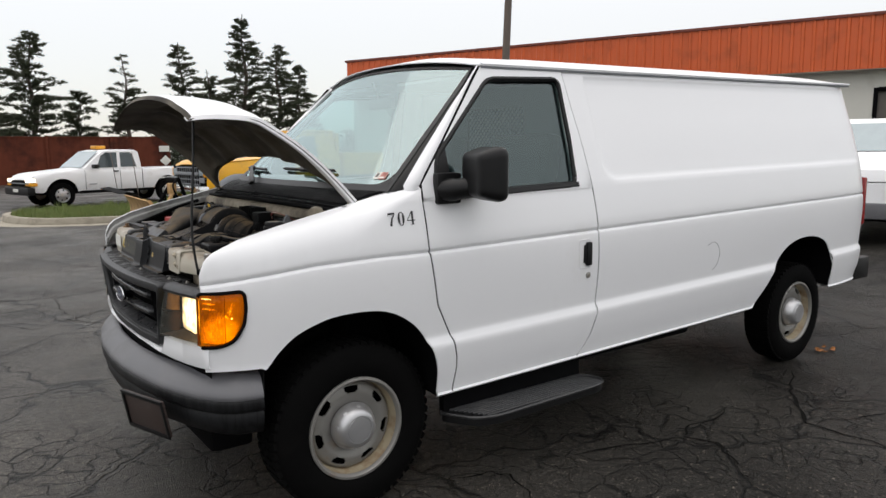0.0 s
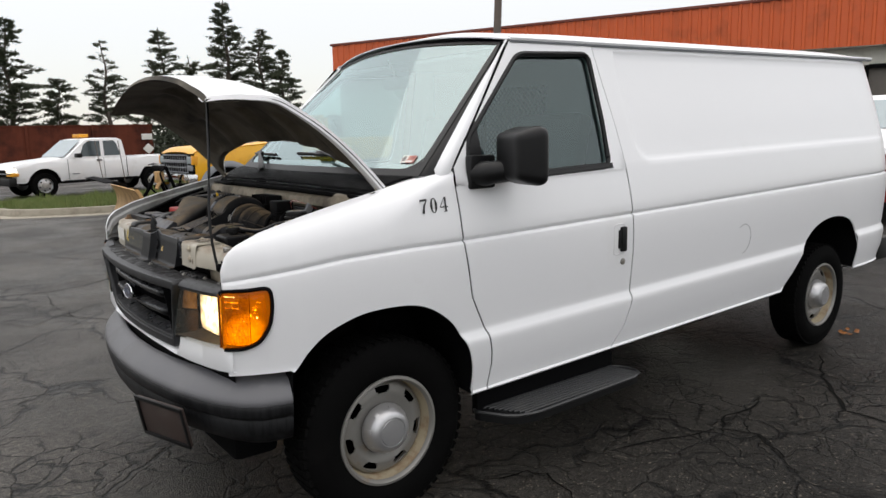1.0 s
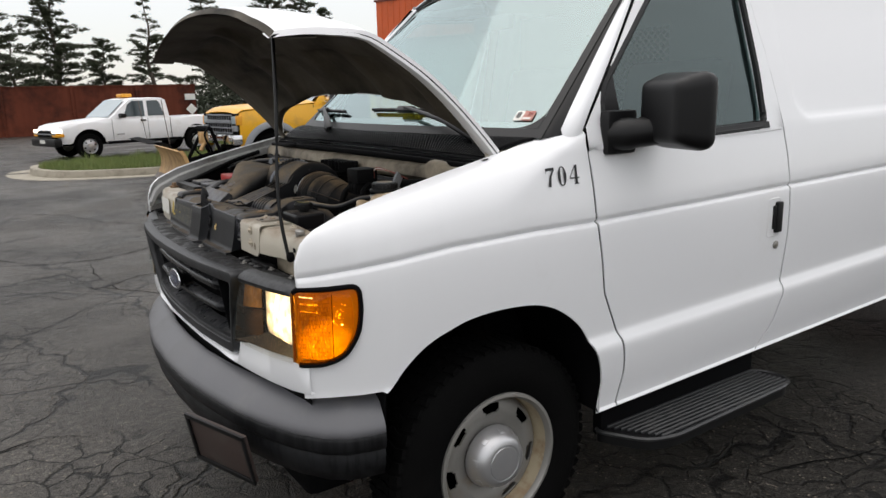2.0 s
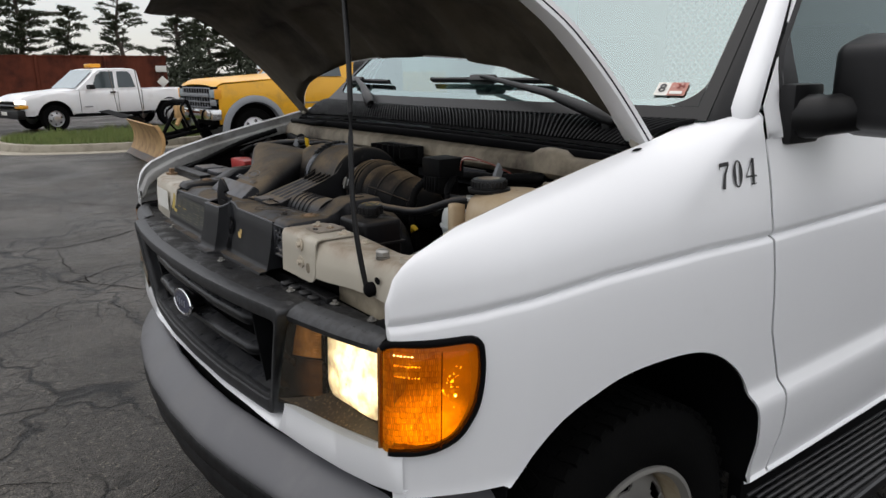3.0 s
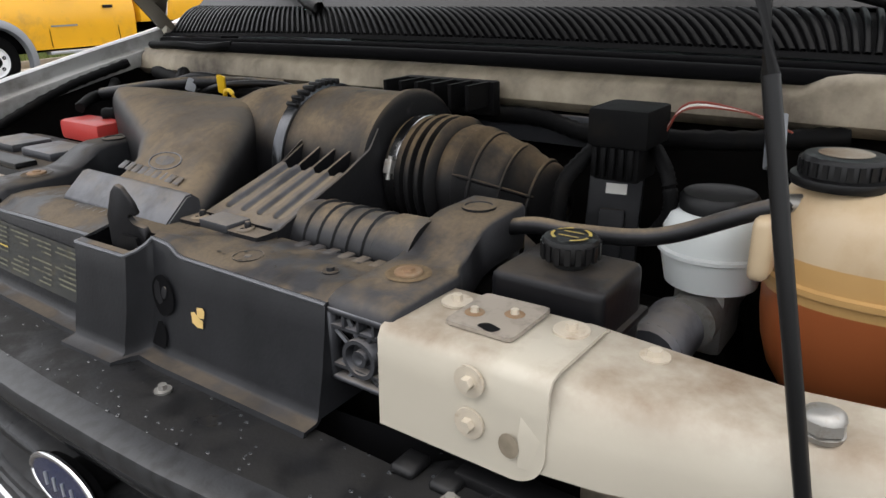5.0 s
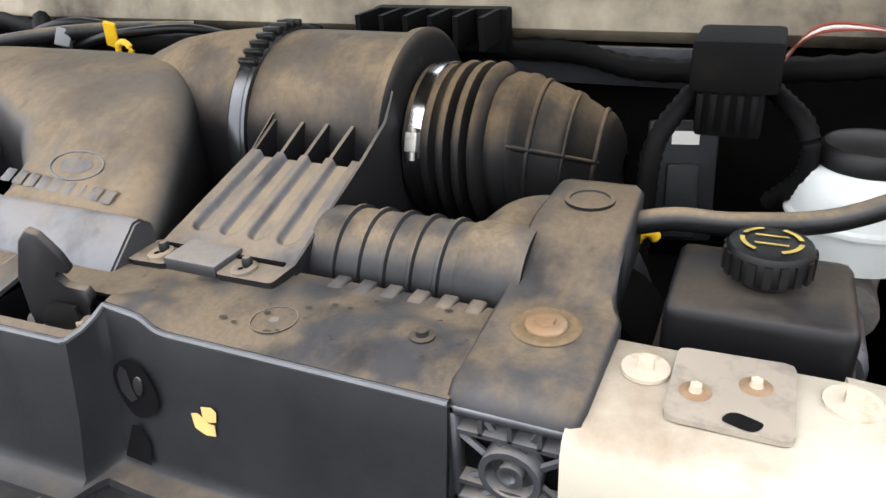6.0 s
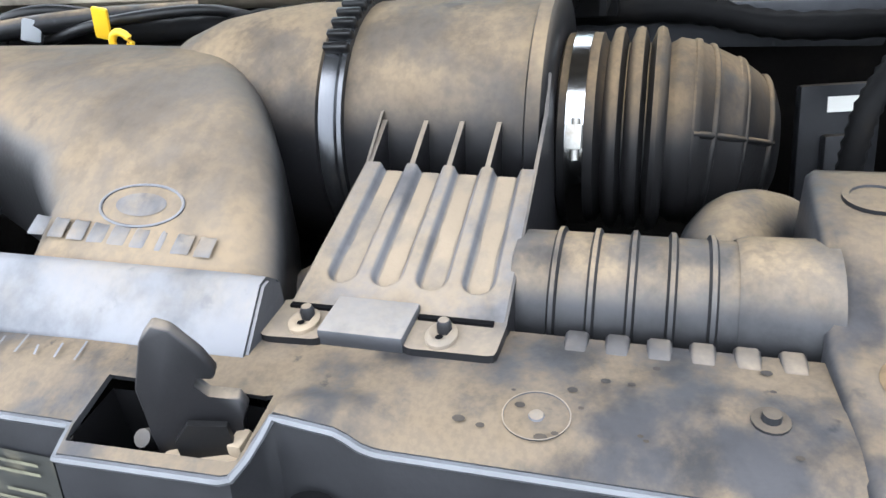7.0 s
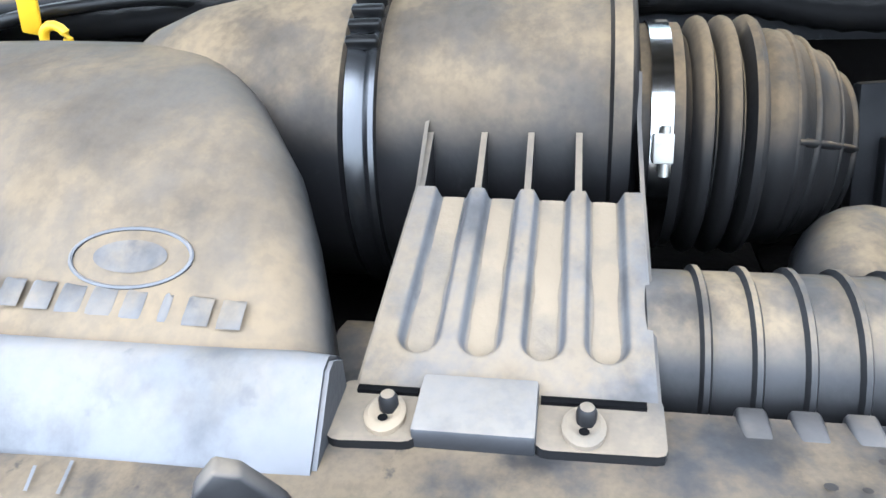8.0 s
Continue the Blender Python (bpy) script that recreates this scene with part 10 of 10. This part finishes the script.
# ---- yellow truck with a plough
def yellow_truck(at, rz):
    v = thing("plough_truck", "faded yellow truck with grey arch flares and plough frame", "truck", at, rz)
    M = v.matrix_world
    def tr(bm):
        for q in bm.verts:
            q.co = M @ q.co
        return bm
    wb = (0.80, 4.35)
    R = 0.40
    def yb(z):
        return interp(z, [(0.5, 0.94), (0.8, 0.975), (1.05, 0.985), (1.22, 0.96), (1.35, 0.93)])
    for s in (-1, 1):
        b = bm_new()
        rows = []
        for x in frange(0.14, 3.3, 60):
            belt = interp(x, [(0.14, 1.20), (0.22, 1.24), (1.6, 1.34), (3.3, 1.34)])
            lo = arch_cut(x, (wb[0],), 0.56, 0.52) if abs(x - wb[0]) < 0.56 else 0.52
            taper = interp(x, [(0.14, 0.93), (0.3, 0.985), (0.6, 1.0)])
            rows.append([Vector((x, s * yb(z) * taper, z)) for z in [lo + (belt - lo) * f for f in (0, 0.2, 0.4, 0.6, 0.8, 0.92, 1.0)]])
        grid(b, rows, flip=(s < 0))
        solid(part("body_side", tr(b), M_YELLOW, v), 0.012)
        # grey flare
        b = bm_new()
        rows = []
        for a in frange(math.radians(-12), math.radians(192), 26):
            c, s_ = math.cos(a), math.sin(a)
            z0, z1 = 0.36 + 0.50 * s_, 0.36 + 0.63 * s_
            rows.append([Vector((wb[0] - 0.52 * c, s * 0.93, 0.38 + 0.52 * s_)), Vector((wb[0] - 0.54 * c, s * 1.03, 0.38 + 0.54 * s_)), Vector((wb[0] - 0.60 * c, s * 1.035, 0.38 + 0.60 * s_)), Vector((wb[0] - 0.66 * c, s * 0.985, 0.38 + 0.66 * s_))])
        grid(b, rows, flip=(s < 0))
        solid(part("arch_flare", tr(b), M_GREYTRIM, v, "grey wheel arch flare"), 0.01)
        # cab posts and side glass
        b = bm_new()
        yb_ = 0.93
        pts = [(1.75, 1.33), (3.25, 1.33), (3.25, 1.92), (2.35, 1.92)]
        q0 = [b.verts.new(Vector((x, s * (yb_ - 0.22 * (z - 1.33) / 0.6), z))) for x, z in pts]
        b.faces.new(q0)
        solid(part("cab_side", tr(b), M_YELLOW, v), 0.03)
        glazing(v, [(2.0, 1.37), (2.75, 1.37), (2.75, 1.83), (2.40, 1.83)], s, lambda z: 0.93 - 0.22 * (z - 1.33) / 0.6, M_GLASS_BLACK, out=0.02)
        b = bm_new()
        cyl(b, (1.72, s * 0.988, 0.55), (1.74, s * 0.94, 1.33), 0.006, seg=5)
        cyl(b, (2.95, s * 0.988, 0.55), (2.95, s * 0.94, 1.33), 0.006, seg=5)
        part("door_gap", tr(b), M_GAP, v)
        b = bm_new()
        box(b, 2.70, 2.88, min(s * 0.985, s * 1.01), max(s * 0.985, s * 1.01), 1.12, 1.17, 0.008)
        part("door_handle", tr(b), M_BLACK, v)
        b = bm_new()
        box(b, 1.75, 2.2, min(s * 0.984, s * 0.990), max(s * 0.984, s * 0.990), 0.86, 0.885)
        part("side_moulding", tr(b), M_GREYTRIM, v)
        b = bm_new()
        box(b, 1.95, 2.08, min(s * 1.02, s * 1.24), max(s * 1.02, s * 1.24), 1.40, 1.62, 0.03)
        tube(b, [(1.95, s * 0.93, 1.36), (2.0, s * 1.1, 1.40)], 0.015, 6)
        part("wing_mirror", tr(b), M_CHROME, v)
        b = bm_new()
        box(b, 1.65, 3.3, min(s * 0.88, s * 1.02), max(s * 0.88, s * 1.02), 0.44, 0.49, 0.01)
        part("running_board", tr(b), M_CAP, v)
        car_wheel(v, wb[0], s * 0.84, R, s, M_WHITE_OLD, 0.22)
        car_wheel(v, wb[1], s * 0.84, R, s, M_WHITE_OLD, 0.22)
        for xw in wb:
            b = bm_new()
            lathe(b, [(0.085, 0.0), (0.085, 0.05), (0.06, 0.06), (0.04, 0.075), (0.001, 0.076)], Matrix.Translation((xw, s * 0.945, R)) @ pose(0, 0, 0, 90 if s < 0 else -90), 20)
            part("hub", tr(b), M_GAP, v)
    # hood
    b = bm_new()
    grid(b, [[Vector((x, t * 0.93 * interp(x, [(0.14, 0.93), (0.4, 0.99), (1.0, 1.0)]), interp(x, [(0.12, 1.16), (0.16, 1.22), (0.24, 1.26), (1.75, 1.36)]) + 0.07 * (1 - abs(t) ** 3))) for t in frange(-1, 1, 16)] for x in [0.12, 0.16, 0.24] + frange(0.4, 1.8, 10)])
    solid(part("hood", tr(b), M_YELLOW, v), 0.012)
    b = bm_new()
    b.faces.new([b.verts.new(Vector(p)) for p in ((1.76, -0.80, 1.38), (1.76, 0.80, 1.38), (2.36, 0.68, 1.90), (2.36, -0.68, 1.90))])
    part("windscreen", tr(b), M_GLASS_SKY, v)
    b = bm_new()
    box(b, 2.34, 3.3, -0.74, 0.74, 1.90, 1.97, 0.03)
    box(b, 3.25, 3.31, -0.9, 0.9, 0.6, 1.9)
    part("roof", tr(b), M_YELLOW, v)
    # service body behind
    b = bm_new()
    box(b, 3.40, 5.5, -1.0, 1.0, 0.86, 1.45, 0.02)
    part("bed", tr(b), M_YELLOW, v)
    # nose
    b = bm_new()
    box(b, 0.10, 0.30, -0.90, 0.90, 0.80, 1.20)
    gr_ = part("grille", tr(b), M_GAP, v)
    b = bm_new()
    for z in (1.17, 1.06, 1.02, 0.92, 0.82):
        box(b, 0.065, 0.11, -0.66, 0.66, z - 0.012, z + 0.012, 0.004)
    for y in frange(-0.64, 0.64, 10):
        box(b, 0.08, 0.11, y - 0.006, y + 0.006, 0.81, 1.18)
    box(b, 0.05, 0.11, -0.66, 0.66, 1.01, 1.075, 0.01)
    part("grille_bars", tr(b), M_GREYTRIM, gr_, kind="stuff")
    for s in (-1, 1):
        b = bm_new()
        box(b, 0.075, 0.16, min(s * 0.66, s * 0.86), max(s * 0.66, s * 0.86), 1.0, 1.15, 0.01)
        part("headlamp", tr(b), M_GLASS_SKY, v)
        b = bm_new()
        box(b, 0.08, 0.20, min(s * 0.865, s * 0.93), max(s * 0.865, s * 0.93), 0.98, 1.16, 0.01)
        part("turn_lamp", tr(b), M_ORANGE_LENS, v)
        b = bm_new()
        box(b, 0.075, 0.16, min(s * 0.66, s * 0.90), max(s * 0.66, s * 0.90), 0.86, 0.97, 0.01)
        part("lower_lamp", tr(b), M_GREYTRIM, v)
    b = bm_new()
    box(b, -0.04, 0.16, -0.98, 0.98, 0.60, 0.80, 0.04)
    part("front_bumper", tr(b), M_CHROME, v, "chrome front bumper")
    b = bm_new()
    box(b, -0.02, 0.14, -0.90, 0.90, 0.72, 0.80)
    part("bumper_pad", tr(b), M_GREYTRIM, v)
    b = bm_new()
    box(b, 0.3, 5.4, -0.5, 0.5, 0.45, 0.70)
    box(b, 0.40, 1.5, -0.8, 0.8, 0.55, 0.98)
    box(b, 3.9, 4.8, -0.8, 0.8, 0.5, 0.86)
    part("chassis", tr(b), M_GAP, v)
    # plough frame and ram
    b = bm_new()
    for y in (-0.35, 0.35):
        cyl(b, (0.3, y, 0.45), (-0.75, y * 0.5, 0.25), 0.04, seg=8)
        cyl(b, (-0.05, y, 0.40), (-0.25, y, 0.95), 0.035, seg=8)
    cyl(b, (-0.25, -0.35, 0.93), (-0.25, 0.35, 0.93), 0.04, seg=8)
    cyl(b, (-0.75, -0.5, 0.22), (-0.75, 0.5, 0.22), 0.05, seg=8)
    cyl(b, (-0.3, -0.1, 0.9), (-0.6, 0.0, 0.35), 0.035, seg=8)
    tube(b, smooth_path([(-0.25, -0.3, 0.95), (-0.4, -0.45, 0.8), (-0.3, -0.5, 0.5), (-0.2, -0.3, 0.4)]), 0.02, 6)
    tube(b, smooth_path([(-0.2, 0.1, 0.95), (-0.45, 0.2, 0.7), (-0.35, 0.0, 0.4), (-0.1, -0.2, 0.35)]), 0.02, 6)
    pf = part("plough_frame", tr(b), M_GAP, v, "black plough lift frame with hoses")
    b = bm_new()
    box(b, -0.40, -0.24, -0.22, -0.04, 0.62, 0.86, 0.03)
    cyl(b, (-0.32, -0.18, 0.66), (-0.42, -0.22, 0.50), 0.04, seg=10)
    part("hydraulic_unit", tr(b), M_PLOW, pf, "yellow hydraulic unit")
    return v


TRK = (3.18, 12.2, 0)
TRK_ANG = 3.5
yellow_truck(TRK, TRK_ANG)


def plough(at, rz):
    """Curved snow plough blade with scuffed rubber top, wear strip and two guide rods."""
    v = thing("snow_plough", "rusty yellow snow plough blade with black rubber deflector", "snow plough", at, rz)
    M = v.matrix_world
    def curve(t):
        a = radians(-50 + 105 * t)
        return (0.42 * math.cos(a) - 0.30, 0.36 + 0.42 * math.sin(a))
    def rows_at(t0, t1, off, n=12):
        return [[M @ Vector((curve(t)[0] + off, y, curve(t)[1])) for t in frange(t0, t1, 10)] for y in frange(-1.15, 1.15, n)]
    b = bm_new()
    grid(b, rows_at(0.12, 0.86, 0.0))
    solid(part("blade", b, M_PLOW, v, "curved rusty yellow blade"), 0.02)
    b = bm_new()
    grid(b, rows_at(0.0, 0.16, -0.012))
    solid(part("wear_strip", b, M_PLOWEDGE, v), 0.025)
    b = bm_new()
    grid(b, [[M @ Vector((x, y, z)) for x, z in ((-0.05, 0.68), (-0.12, 0.76), (-0.26, 0.80), (-0.42, 0.78))] for y in frange(-1.15, 1.15, 8)])
    solid(part("deflector", b, M_GAP, v, "black rubber deflector"), 0.012)
    b = bm_new()
    for y in (-0.8, -0.3, 0.3, 0.8):
        b = bm_new()
        grid(b, [[M @ Vector((curve(t)[0] + 0.01, y, curve(t)[1])), M @ Vector((curve(t)[0] + 0.13, y, curve(t)[1]))] for t in frange(0.1, 0.85, 8)])
        solid(part("blade_rib", b, M_PLOW, v), 0.015)
    b = bm_new()
    for y in (-1.12, 1.12):
        b = bm_new()
        tube(b, [M @ Vector((-0.10, y, 0.72)), M @ Vector((-0.18, y * 1.05, 1.50))], 0.007, 5)
        part("guide_rod", b, M_POLE, v)
    return v


plough((1.90, 11.15, 0), -3)


# ---- second white van parked behind
def other_van(at, rz):
    v = thing("passenger_van", "white passenger van with dark side windows", "van", at, rz)
    M = v.matrix_world
    def tr(bm):
        for q in bm.verts:
            q.co = M @ q.co
        return bm
    def y_of(z):
        return interp(z, [(0.45, 0.94), (0.65, 1.0), (1.1, 0.99), (1.3, 0.95), (1.9, 0.78)])
    b = bm_new()
    st = []
    for x, zt in ((0.0, 1.0), (0.05, 1.15), (0.75, 1.36), (1.0, 1.42), (1.5, 1.88), (1.65, 1.96), (3.5, 2.0), (5.0, 2.0), (5.3, 1.96), (5.38, 1.7)):
        pts = [(y_of(0.45), 0.45), (y_of(0.65), 0.65), (min(y_of(min(zt, 1.1)), 0.99), min(zt - 0.02, 1.08)), (y_of(min(zt - 0.04, 1.9)), min(zt - 0.04, 1.9)), (y_of(min(zt, 1.9)) - 0.12, zt)]
        st.append((x, pts))
    prof_shell(b, st)
    part("body", tr(b), M_WHITE_OLD, v)
    for s in (-1, 1):
        for a, c in ((1.72, 2.5), (2.62, 3.55), (3.67, 4.5), (4.6, 5.2)):
            glazing(v, [(a if a > 1.8 else a - 0.3, 1.36), (c, 1.36), (c, 1.80), (a, 1.80)], s, y_of, M_GLASS_BLACK, out=0.012)
        for x in (0.85, 4.35):
            car_wheel(v, x, s * 0.88, 0.37, s, M_CAP)
        b = bm_new()
        box(b, 5.30, 5.40, min(s * 0.78, s * 0.98), max(s * 0.78, s * 0.98), 0.9, 1.25, 0.01)
        part("tail_lamp", tr(b), M_REDLENS, v)
    b = bm_new()
    b.faces.new([b.verts.new(Vector(p)) for p in ((0.97, -0.78, 1.43), (0.97, 0.78, 1.43), (1.47, 0.66, 1.88), (1.47, -0.66, 1.88))])
    part("windscreen", tr(b), M_GLASS_SKY, v)
    b = bm_new()
    box(b, -0.1, 0.1, -0.95, 0.95, 0.42, 0.66, 0.03)
    part("front_bumper", tr(b), M_BUMPER, v)
    b = bm_new()
    box(b, 5.33, 5.5, -0.95, 0.95, 0.45, 0.62, 0.03)
    part("rear_bumper", tr(b), M_BUMPER, v)
    b = bm_new()
    box(b, 0.3, 5.2, -0.9, 0.9, 0.36, 0.5)
    part("underbody", tr(b), M_GAP, v)
    return v


other_van((10.0, 1.9, 0), 12)
